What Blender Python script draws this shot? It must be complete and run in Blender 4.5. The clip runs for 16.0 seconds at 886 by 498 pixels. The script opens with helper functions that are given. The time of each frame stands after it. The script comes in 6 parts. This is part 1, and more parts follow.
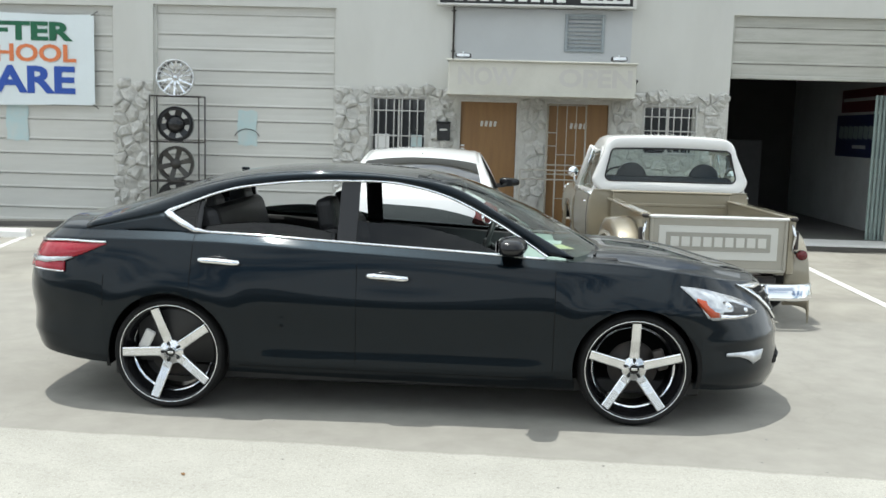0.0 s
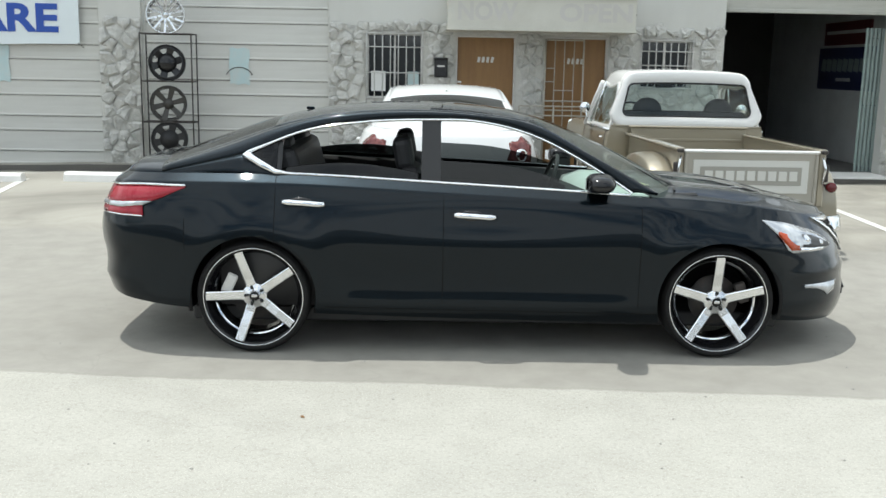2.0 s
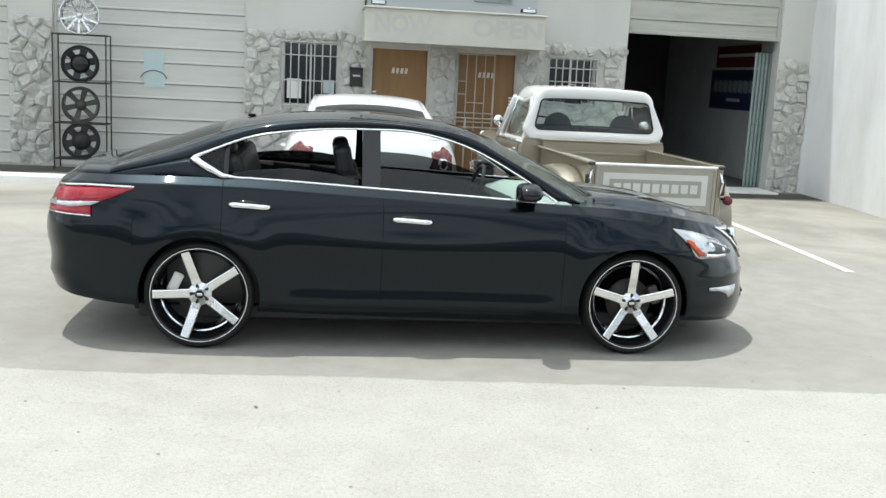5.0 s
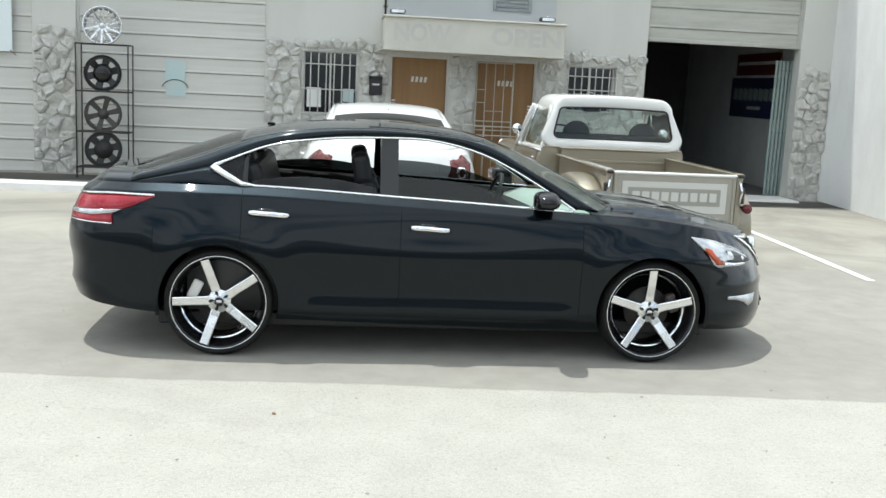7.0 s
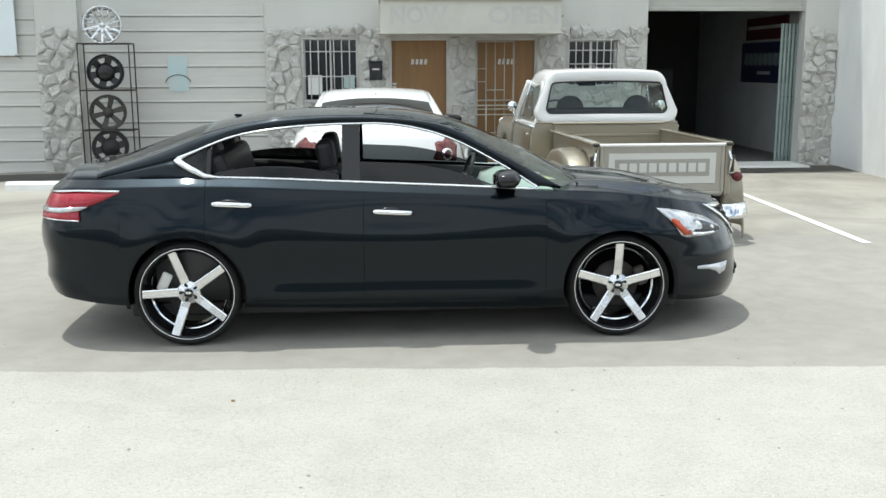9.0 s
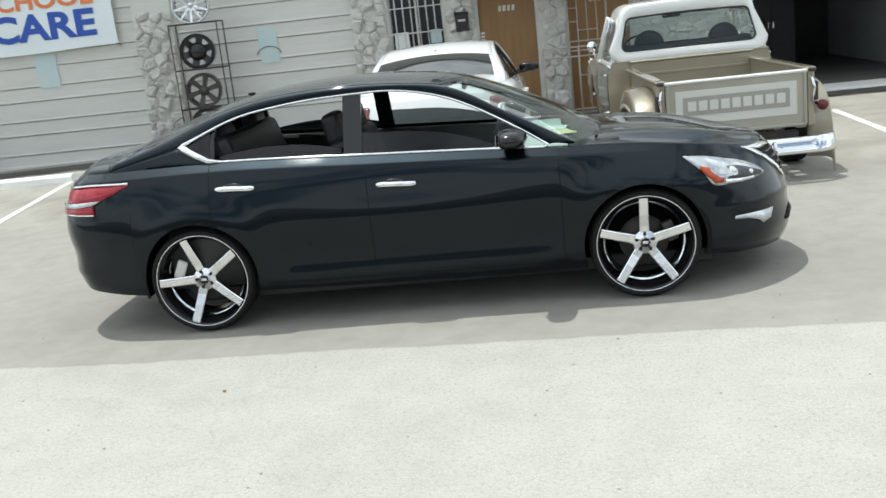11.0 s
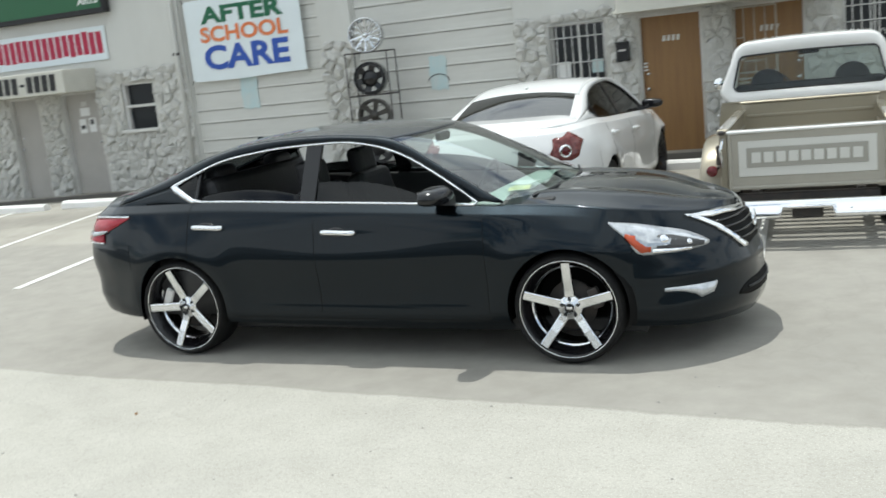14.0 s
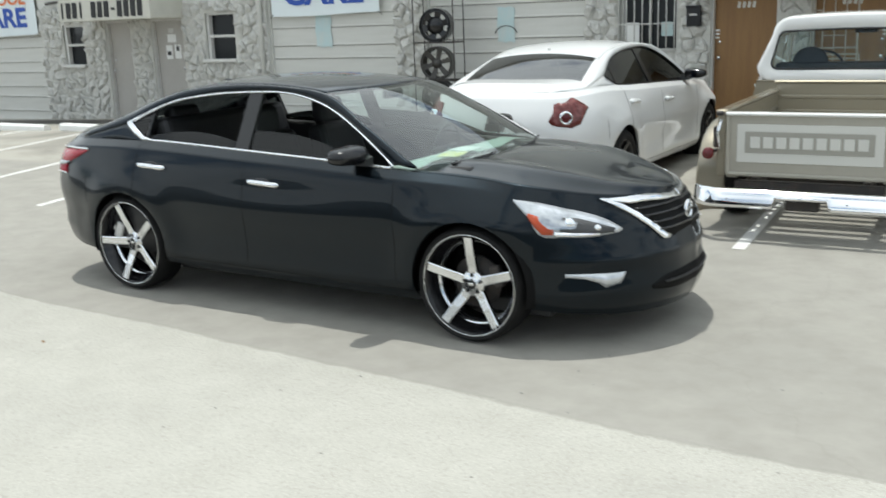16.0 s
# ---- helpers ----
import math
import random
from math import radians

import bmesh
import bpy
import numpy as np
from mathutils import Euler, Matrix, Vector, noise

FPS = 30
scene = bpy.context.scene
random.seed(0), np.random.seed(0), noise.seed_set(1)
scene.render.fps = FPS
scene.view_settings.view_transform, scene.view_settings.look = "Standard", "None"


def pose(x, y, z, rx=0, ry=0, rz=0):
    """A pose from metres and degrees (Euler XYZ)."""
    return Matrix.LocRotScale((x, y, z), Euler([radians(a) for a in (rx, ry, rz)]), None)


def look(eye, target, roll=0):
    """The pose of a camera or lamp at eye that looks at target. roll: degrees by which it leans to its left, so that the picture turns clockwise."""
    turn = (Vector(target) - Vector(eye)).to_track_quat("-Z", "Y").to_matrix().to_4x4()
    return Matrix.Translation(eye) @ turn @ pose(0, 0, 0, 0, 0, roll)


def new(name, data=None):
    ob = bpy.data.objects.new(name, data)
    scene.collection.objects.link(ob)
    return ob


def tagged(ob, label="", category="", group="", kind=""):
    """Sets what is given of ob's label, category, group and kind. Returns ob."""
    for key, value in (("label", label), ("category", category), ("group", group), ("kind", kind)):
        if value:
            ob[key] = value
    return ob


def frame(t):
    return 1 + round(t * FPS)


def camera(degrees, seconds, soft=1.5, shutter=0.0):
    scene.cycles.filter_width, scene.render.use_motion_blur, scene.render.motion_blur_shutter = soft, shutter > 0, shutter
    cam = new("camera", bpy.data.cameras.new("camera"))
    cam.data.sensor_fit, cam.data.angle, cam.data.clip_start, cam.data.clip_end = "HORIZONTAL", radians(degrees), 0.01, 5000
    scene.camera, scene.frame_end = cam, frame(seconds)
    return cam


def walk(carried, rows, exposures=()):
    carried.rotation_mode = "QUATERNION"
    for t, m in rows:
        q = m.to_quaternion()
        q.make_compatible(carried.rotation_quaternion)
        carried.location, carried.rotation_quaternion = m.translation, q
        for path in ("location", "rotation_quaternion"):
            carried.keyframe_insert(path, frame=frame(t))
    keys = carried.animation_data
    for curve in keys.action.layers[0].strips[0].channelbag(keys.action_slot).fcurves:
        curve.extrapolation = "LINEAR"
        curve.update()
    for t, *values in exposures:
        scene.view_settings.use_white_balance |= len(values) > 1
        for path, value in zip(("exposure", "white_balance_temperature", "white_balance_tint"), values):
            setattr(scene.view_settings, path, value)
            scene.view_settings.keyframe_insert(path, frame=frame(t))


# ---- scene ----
cam = camera(49.3, 16.0, shutter=0.5)
PATH = [
    (0, (-0.131, -0.038, 1.716), (-0.212, 1.945, 1.47), 1.6),
    (0.5, (-0.341, -0.075, 1.738), (-0.377, 1.904, 1.457), 2.6),
    (1, (-0.589, -0.178, 1.728), (-0.574, 1.799, 1.427), 0.9),
    (1.5, (-0.783, -0.132, 1.751), (-0.747, 1.84, 1.421), 3.0),
    (2, (-0.968, -0.041, 1.702), (-0.932, 1.924, 1.331), 1.1),
    (2.5, (-1.027, -0.074, 1.705), (-0.891, 1.887, 1.34), 1.2),
    (3, (-1.154, -0.191, 1.714), (-0.911, 1.76, 1.348), 0.6),
    (3.5, (-1.265, -0.288, 1.743), (-1.076, 1.676, 1.417), 2.2),
    (4, (-1.269, -0.365, 1.735), (-1.079, 1.599, 1.412), 1.2),
    (4.2, (-1.252, -0.394, 1.723), (-1.036, 1.565, 1.386), 1.4),
    (6.3, (-1.242, -0.413, 1.742), (-0.995, 1.541, 1.393), 3.8),
    (6.5, (-1.241, -0.424, 1.734), (-1.004, 1.534, 1.398), 3.0),
    (7, (-1.236, -0.424, 1.732), (-1.026, 1.537, 1.4), 2.8),
    (7.5, (-1.206, -0.44, 1.74), (-1.013, 1.52, 1.395), 3.4),
    (8, (-1.155, -0.468, 1.731), (-0.9, 1.481, 1.362), 4.0),
    (8.5, (-0.973, -0.453, 1.729), (-0.877, 1.507, 1.344), 1.3),
    (9, (-0.766, -0.502, 1.751), (-0.635, 1.459, 1.379), -0.2),
    (9.5, (-0.656, -0.368, 1.73), (-0.584, 1.589, 1.323), -0.5),
    (9.7, (-0.575, -0.304, 1.75), (-0.528, 1.649, 1.318), -1.5),
    (11.8, (0.734, -0.187, 1.799), (0.332, 1.719, 1.342), -6.6),
    (12, (0.873, -0.205, 1.793), (0.42, 1.693, 1.353), -6.4),
    (12.5, (1.261, -0.178, 1.809), (0.681, 1.684, 1.362), -7.2),
    (13, (1.637, 0.006, 1.815), (0.985, 1.851, 1.402), -3.9),
    (13.5, (1.975, 0.138, 1.824), (1.332, 2.0, 1.478), -5.3),
    (14, (2.361, 0.256, 1.846), (1.572, 2.054, 1.464), -6.1),
    (14.5, (2.614, 0.495, 1.824), (1.716, 2.234, 1.41), -4.3),
    (15, (2.884, 0.704, 1.824), (1.934, 2.419, 1.426), -4.0),
    (15.5, (3.205, 0.845, 1.84), (2.159, 2.499, 1.428), -2.9),
    (16, (3.439, 1.009, 1.83), (2.418, 2.663, 1.36), -2.2),
]
walk(cam, [(t, look(eye, target, roll)) for t, eye, target, roll in PATH], exposures=[(0, -0.57, 6370, 5), (1, -0.63, 6360, 5), (2, -0.63, 6350, 5), (3, -0.54, 6340, 5), (4.2, -0.51, 6340, 5), (9.5, -0.57, 6330, 5), (12, -0.70, 6330, 4.6), (16, -0.72, 6370, 4.6)])

# ---- world, sun, exposure ----
scene.view_settings.exposure = 0.0
SUN_TRAVEL = Vector((0.20, -0.16, -1.0)).normalized()
world = bpy.data.worlds.new("sky")
scene.world = world
world.use_nodes = True
wn = world.node_tree
sky = wn.nodes.new("ShaderNodeTexSky")
sky.sky_type = "NISHITA"
sky.sun_disc = False
to_sun = -SUN_TRAVEL
sky.sun_elevation = math.asin(to_sun.z)
sky.sun_rotation = math.atan2(to_sun.x, to_sun.y)
sky.air_density, sky.dust_density = 1.0, 1.5
wn.nodes["Background"].inputs["Strength"].default_value = 0.19
wco = wn.nodes.new("ShaderNodeTexCoord")
wmap = wn.nodes.new("ShaderNodeMapping")
wmap.inputs["Scale"].default_value = (1.0, 1.0, 2.2)
wmap.inputs["Location"].default_value = (7.4, 5.2, 2.6)
wno = wn.nodes.new("ShaderNodeTexNoise")
wno.inputs["Scale"].default_value, wno.inputs["Detail"].default_value, wno.inputs["Roughness"].default_value = 3.0, 8.0, 0.60
wra = wn.nodes.new("ShaderNodeValToRGB")
wra.color_ramp.elements[0].position, wra.color_ramp.elements[1].position = 0.46, 0.61
wmix = wn.nodes.new("ShaderNodeMix")
wmix.data_type = "RGBA"
wmix.inputs["B"].default_value = (11.1, 11.6, 12.1, 1)
wn.links.new(wco.outputs["Generated"], wmap.inputs["Vector"])
wn.links.new(wmap.outputs[0], wno.inputs["Vector"])
wsep = wn.nodes.new("ShaderNodeSeparateXYZ")
wlow = wn.nodes.new("ShaderNodeMath")
wlow.operation = "MULTIPLY_ADD"
wlow.inputs[1].default_value, wlow.inputs[2].default_value = 0.05, 0.065
wadd = wn.nodes.new("ShaderNodeMath")
wn.links.new(wco.outputs["Generated"], wsep.inputs[0])
wn.links.new(wsep.outputs["Z"], wlow.inputs[0])
wn.links.new(wno.outputs["Fac"], wadd.inputs[0])
wn.links.new(wlow.outputs[0], wadd.inputs[1])
wn.links.new(wadd.outputs[0], wra.inputs["Fac"])
wn.links.new(wra.outputs["Color"], wmix.inputs["Factor"])
wn.links.new(sky.outputs[0], wmix.inputs["A"])
wn.links.new(wmix.outputs["Result"], wn.nodes["Background"].inputs["Color"])
sun = new("sun", bpy.data.lights.new("sun", "SUN"))
sun.data.energy, sun.data.angle, sun.data.color = 5.0, radians(0.55), (1.0, 0.972, 0.93)
sun.matrix_world = look((0, 0, 30), Vector((0, 0, 30)) + SUN_TRAVEL)

# ---- materials ----
def material(name, color, rough=0.6, metal=0.0, spec=0.5):
    m = bpy.data.materials.new(name)
    m.use_nodes = True
    b = m.node_tree.nodes["Principled BSDF"]
    b.inputs["Base Color"].default_value = (*color, 1)
    b.inputs["Roughness"].default_value = rough
    b.inputs["Metallic"].default_value = metal
    b.inputs["Specular IOR Level"].default_value = spec
    return m


def nodes_of(m):
    t = m.node_tree
    return t, t.nodes["Principled BSDF"]


def noise_node(t, scale, detail=5.0, rough=0.55, coord="Object", stretch=(1, 1, 1), distortion=0.0):
    co = t.nodes.new("ShaderNodeTexCoord")
    mp = t.nodes.new("ShaderNodeMapping")
    mp.inputs["Scale"].default_value = stretch
    n = t.nodes.new("ShaderNodeTexNoise")
    n.inputs["Scale"].default_value, n.inputs["Detail"].default_value = scale, detail
    n.inputs["Roughness"].default_value, n.inputs["Distortion"].default_value = rough, distortion
    t.links.new(co.outputs[coord], mp.inputs["Vector"])
    t.links.new(mp.outputs[0], n.inputs["Vector"])
    return n.outputs["Fac"]


def ramp(t, fac, stops):
    r = t.nodes.new("ShaderNodeValToRGB")
    e = r.color_ramp.elements
    while len(e) < len(stops):
        e.new(0.5)
    for el, (p, c) in zip(e, stops):
        el.position, el.color = p, (*c, 1) if len(c) == 3 else c
    t.links.new(fac, r.inputs["Fac"])
    return r.outputs["Color"]


def mixed(t, a, b, fac, how="MIX"):
    m = t.nodes.new("ShaderNodeMix")
    m.data_type, m.blend_type = "RGBA", how
    for sock, v in ((m.inputs["Factor"], fac), (m.inputs["A"], a), (m.inputs["B"], b)):
        if isinstance(v, (int, float)):
            sock.default_value = v
        elif isinstance(v, tuple):
            sock.default_value = (*v, 1)
        else:
            t.links.new(v, sock)
    return m.outputs["Result"]


def maths(t, op, a, b=0.0, clamp=False):
    m = t.nodes.new("ShaderNodeMath")
    m.operation, m.use_clamp = op, clamp
    for sock, v in ((m.inputs[0], a), (m.inputs[1], b)):
        if isinstance(v, (int, float)):
            sock.default_value = v
        else:
            t.links.new(v, sock)
    return m.outputs[0]


def bump(t, b, height, strength=0.3, distance=0.01):
    n = t.nodes.new("ShaderNodeBump")
    n.inputs["Strength"].default_value, n.inputs["Distance"].default_value = strength, distance
    t.links.new(height, n.inputs["Height"])
    t.links.new(n.outputs[0], b.inputs["Normal"])


def worn(name, color, dark, rough=0.7, scale=3.0, fine=40.0, relief=0.2, depth=0.004, metal=0.0, amount=0.6, stretch=(1, 1, 1), vary=0.0):
    """A surface with broad stains and fine grain of its own."""
    m = material(name, color, rough, metal)
    t, b = nodes_of(m)
    broad = noise_node(t, scale, 6, 0.6, stretch=stretch)
    grain = noise_node(t, fine, 4, 0.6)
    c = mixed(t, color, dark, maths(t, "MULTIPLY", ramp(t, broad, [(0.42, (0, 0, 0)), (0.72, (1, 1, 1))]), amount))
    c = mixed(t, c, dark, maths(t, "MULTIPLY", ramp(t, grain, [(0.45, (0, 0, 0)), (0.75, (1, 1, 1))]), amount * 0.5))
    if vary:
        oi = t.nodes.new("ShaderNodeObjectInfo")
        c = mixed(t, c, dark, maths(t, "MULTIPLY", oi.outputs["Random"], vary))
    t.links.new(c, b.inputs["Base Color"])
    bump(t, b, grain, relief, depth)
    return m


def car_paint(name, color, flake, rough=0.25, coat=1.0, ior=1.45, spec=0.15, sheen=(1, 1, 1), metal=0.0):
    m = material(name, color, rough, metal, spec)
    t, b = nodes_of(m)
    b.inputs["Specular Tint"].default_value = (*sheen, 1)
    b.inputs["Coat Weight"].default_value, b.inputs["Coat IOR"].default_value = coat, ior
    f = noise_node(t, 900, 2, 0.5)
    dust = noise_node(t, 2.2, 6, 0.6)
    c = mixed(t, color, flake, ramp(t, f, [(0.45, (0, 0, 0)), (0.7, (1, 1, 1))]))
    t.links.new(c, b.inputs["Base Color"])
    t.links.new(maths(t, "ADD", maths(t, "MULTIPLY", dust, 0.16), rough - 0.06), b.inputs["Roughness"])
    t.links.new(maths(t, "ADD", maths(t, "MULTIPLY", ramp(t, dust, [(0.45, (0, 0, 0)), (0.8, (1, 1, 1))]), 0.06), 0.022), b.inputs["Coat Roughness"])
    return m


def glass(name, tint, rough=0.0, ior=1.5):
    """Thin glass: what it lets through is tinted, and it mirrors as glass does."""
    m = bpy.data.materials.new(name)
    m.use_nodes = True
    t = m.node_tree
    t.nodes.remove(t.nodes["Principled BSDF"])
    out = t.nodes["Material Output"]
    tr, gl, mx, fr = (t.nodes.new("ShaderNode" + k) for k in ("BsdfTransparent", "BsdfGlossy", "MixShader", "LayerWeight"))
    tr.inputs["Color"].default_value = (*tint, 1)
    gl.inputs["Roughness"].default_value = rough
    fr.inputs["Blend"].default_value = 0.5
    f0 = ((ior - 1) / (ior + 1)) ** 2
    rise = maths(t, "POWER", fr.outputs["Facing"], 5.0)
    t.links.new(maths(t, "ADD", maths(t, "MULTIPLY", rise, 1 - f0), f0), mx.inputs[0])
    t.links.new(tr.outputs[0], mx.inputs[1])
    t.links.new(gl.outputs[0], mx.inputs[2])
    t.links.new(mx.outputs[0], out.inputs["Surface"])
    return m


M_PAINT_DARK = car_paint("dark_blue_paint", (0.0020, 0.0043, 0.0064), (0.0090, 0.0190, 0.0280), 0.38, 1.0, 1.31, 0.2, metal=0.85)
M_PAINT_WHITE = car_paint("white_paint", (0.74, 0.74, 0.73), (0.80, 0.80, 0.79), 0.3)
M_GOLD = car_paint("gold_beige_paint", (0.31, 0.275, 0.205), (0.43, 0.39, 0.31), 0.36, metal=0.55)
M_CAB_WHITE = car_paint("cab_white_paint", (0.80, 0.79, 0.76), (0.82, 0.81, 0.79), 0.35)
M_TAILGATE = worn("tailgate_paint", (0.40, 0.375, 0.315), (0.32, 0.295, 0.245), 0.42, 4, 120, 0.05, 0.001, amount=0.4)
M_LETTER = material("pale_letter_paint", (0.63, 0.62, 0.57), 0.5)
M_LETTER_BAND = material("taupe_band_paint", (0.35, 0.335, 0.29), 0.5)
M_CHROME = material("chrome", (0.86, 0.87, 0.88), 0.07, 1.0)
M_SATIN = worn("machined_metal", (0.78, 0.79, 0.80), (0.62, 0.63, 0.65), 0.26, 20, 300, 0.03, 0.0005, metal=1.0, amount=0.3)
M_BARREL = material("dark_chrome_barrel", (0.80, 0.81, 0.83), 0.12, 1.0)
M_CALIPER = worn("bare_alloy_caliper", (0.62, 0.61, 0.58), (0.45, 0.44, 0.42), 0.5, 20, 120, 0.1, 0.001)
M_YELLOW_PAPER = worn("yellow_white_paper", (0.75, 0.68, 0.25), (0.8, 0.8, 0.75), 0.7, 14, 90, 0.05, 0.001, amount=0.9)
M_BLACK_GLOSS = material("gloss_black", (0.008, 0.008, 0.009), 0.18)
M_BLACK_PLASTIC = worn("black_plastic", (0.014, 0.014, 0.015), (0.024, 0.024, 0.024), 0.55, 6, 200, 0.1, 0.001)
M_RUBBER = worn("tyre_rubber", (0.009, 0.009, 0.009), (0.020, 0.019, 0.018), 0.75, 8, 120, 0.2, 0.002)
M_RUBBER.node_tree.nodes["Principled BSDF"].inputs["Specular IOR Level"].default_value = 0.22
M_SEAT = worn("black_seat_fabric", (0.012, 0.012, 0.013), (0.022, 0.022, 0.024), 0.55, 8, 300, 0.2, 0.001)
# Dash plastic paled so its colour stands for sky glare on the windscreen.
M_DASH_GLARE = worn("grey_dash_plastic", (0.44, 0.50, 0.46), (0.50, 0.56, 0.52), 0.6, 8, 200, 0.1, 0.001)
M_DARK_GREY = worn("dark_grey_steel", (0.05, 0.05, 0.052), (0.07, 0.07, 0.07), 0.6, 8, 200, 0.1, 0.001)
M_STEEL = material("brake_steel", (0.35, 0.35, 0.36), 0.4, 1.0)
M_TINT = glass("tinted_glass", (0.10, 0.11, 0.11))
M_TINT_DARK = glass("dark_tinted_glass", (0.06, 0.07, 0.075), 0.0, 3.0)
M_PRIVACY = glass("privacy_glass", (0.03, 0.033, 0.036), 0.0, 1.75)
M_CLEAR = glass("clear_glass", (0.82, 0.88, 0.86))
M_WINDSHIELD = glass("windshield_glass", (0.76, 0.89, 0.84), 0.0, 2.45)
M_LENS_RED = worn("red_lens", (0.30, 0.010, 0.022), (0.42, 0.05, 0.07), 0.10, 9, 60, 0.05, 0.002, amount=0.7)
M_LENS_DEEP = worn("deep_red_lens", (0.085, 0.007, 0.010), (0.17, 0.02, 0.02), 0.12, 12, 60, 0.05, 0.002, amount=0.7)
M_LENS_SMOKE = worn("smoked_lens", (0.09, 0.014, 0.014), (0.24, 0.075, 0.065), 0.08, 22, 90, 0.05, 0.002, amount=0.9)
M_GAP_BLACK = worn("deep_black_plastic", (0.003, 0.003, 0.003), (0.006, 0.006, 0.006), 0.7, 20, 200, 0.1, 0.001)
M_GAP_BLACK.node_tree.nodes["Principled BSDF"].inputs["Specular IOR Level"].default_value = 0.15
M_LENS_CLEAR = worn("clear_lens", (0.70, 0.72, 0.74), (0.34, 0.36, 0.38), 0.08, 9, 70, 0.05, 0.002, metal=0.6, amount=0.9)
M_LENS_AMBER = material("amber_lens", (0.40, 0.060, 0.018), 0.15)


def ground_material():
    m = material("pale_worn_paving", (0.4, 0.39, 0.36), 0.9)
    t, b = nodes_of(m)
    co = t.nodes.new("ShaderNodeTexCoord")
    sep = t.nodes.new("ShaderNodeSeparateXYZ")
    t.links.new(co.outputs["Object"], sep.inputs[0])
    x, y = sep.outputs["X"], sep.outputs["Y"]
    wob = noise_node(t, 0.7, 5, 0.6)
    wob2 = noise_node(t, 9.0, 4, 0.6)
    off = maths(t, "ADD", maths(t, "MULTIPLY", maths(t, "SUBTRACT", wob, 0.5), 0.22), maths(t, "MULTIPLY", maths(t, "SUBTRACT", wob2, 0.5), 0.05))
    line = maths(t, "ADD", maths(t, "ADD", y, maths(t, "MULTIPLY", x, 0.055)), off)
    near = ramp(t, maths(t, "MULTIPLY", maths(t, "SUBTRACT", line, 4.83), 4.0), [(0.35, (0, 0, 0)), (0.62, (1, 1, 1))])
    far = ramp(t, maths(t, "MULTIPLY", maths(t, "SUBTRACT", line, 9.0), 2.0), [(0.2, (0, 0, 0)), (0.5, (1, 1, 1))])
    broad = noise_node(t, 0.55, 7, 0.62, distortion=0.6)
    mid = noise_node(t, 4.0, 6, 0.62)
    speck = noise_node(t, 42.0, 4, 0.75)
    grit = noise_node(t, 105.0, 3, 0.7)
    light = mixed(t, (0.415, 0.40, 0.355), (0.37, 0.355, 0.312), ramp(t, mid, [(0.32, (0, 0, 0)), (0.70, (1, 1, 1))]))
    light = mixed(t, light, (0.27, 0.255, 0.225), maths(t, "MULTIPLY", ramp(t, speck, [(0.50, (0, 0, 0)), (0.68, (1, 1, 1))]), 0.7))
    light = mixed(t, light, (0.55, 0.535, 0.48), maths(t, "MULTIPLY", ramp(t, grit, [(0.54, (0, 0, 0)), (0.70, (1, 1, 1))]), 1.0))
    slab = mixed(t, (0.315, 0.30, 0.265), (0.265, 0.25, 0.22), ramp(t, mid, [(0.35, (0, 0, 0)), (0.7, (1, 1, 1))]))
    lot = mixed(t, (0.36, 0.34, 0.295), (0.22, 0.205, 0.175), ramp(t, broad, [(0.42, (0, 0, 0)), (0.70, (1, 1, 1))]))
    c = mixed(t, mixed(t, light, slab, near), lot, far)
    c = mixed(t, c, (0.20, 0.19, 0.17), maths(t, "MULTIPLY", ramp(t, broad, [(0.50, (0, 0, 0)), (0.75, (1, 1, 1))]), 0.3))
    seam = maths(t, "ABSOLUTE", maths(t, "SUBTRACT", line, 4.95))
    c = mixed(t, c, (0.15, 0.14, 0.12), maths(t, "MULTIPLY", ramp(t, maths(t, "MULTIPLY", seam, 22.0), [(0.1, (1, 1, 1)), (0.7, (0, 0, 0))]), 0.3))
    crack = t.nodes.new("ShaderNodeTexVoronoi")
    crack.feature = "DISTANCE_TO_EDGE"
    crack.inputs["Scale"].default_value = 0.28
    warp = t.nodes.new("ShaderNodeVectorMath")
    warp.operation = "ADD"
    wcol = t.nodes.new("ShaderNodeTexNoise")
    wcol.inputs["Scale"].default_value, wcol.inputs["Detail"].default_value = 1.6, 6.0
    t.links.new(co.outputs["Object"], wcol.inputs["Vector"])
    t.links.new(co.outputs["Object"], warp.inputs[0])
    t.links.new(wcol.outputs["Color"], warp.inputs[1])
    t.links.new(warp.outputs[0], crack.inputs["Vector"])
    c = mixed(t, c, (0.16, 0.15, 0.13), maths(t, "MULTIPLY", ramp(t, crack.outputs["Distance"], [(0.0, (1, 1, 1)), (0.003, (0, 0, 0))]), 0.13))
    blot = noise_node(t, 1.7, 7, 0.7, distortion=1.2)
    c = mixed(t, c, (0.25, 0.24, 0.215), maths(t, "MULTIPLY", ramp(t, blot, [(0.52, (0, 0, 0)), (0.74, (1, 1, 1))]), 0.22))
    spots = t.nodes.new("ShaderNodeTexVoronoi")
    spots.inputs["Scale"].default_value = 0.9
    t.links.new(co.outputs["Object"], spots.inputs["Vector"])
    c = mixed(t, c, (0.07, 0.065, 0.06), maths(t, "MULTIPLY", ramp(t, spots.outputs["Distance"], [(0.012, (1, 1, 1)), (0.028, (0, 0, 0))]), 0.22))
    # Unseen asphalt is added nearer than the paving to darken the car's reflections.
    street = ramp(t, maths(t, "MULTIPLY", maths(t, "SUBTRACT", 2.85, maths(t, "ADD", y, off)), 1.0), [(0.1, (0, 0, 0)), (0.3, (1, 1, 1))])
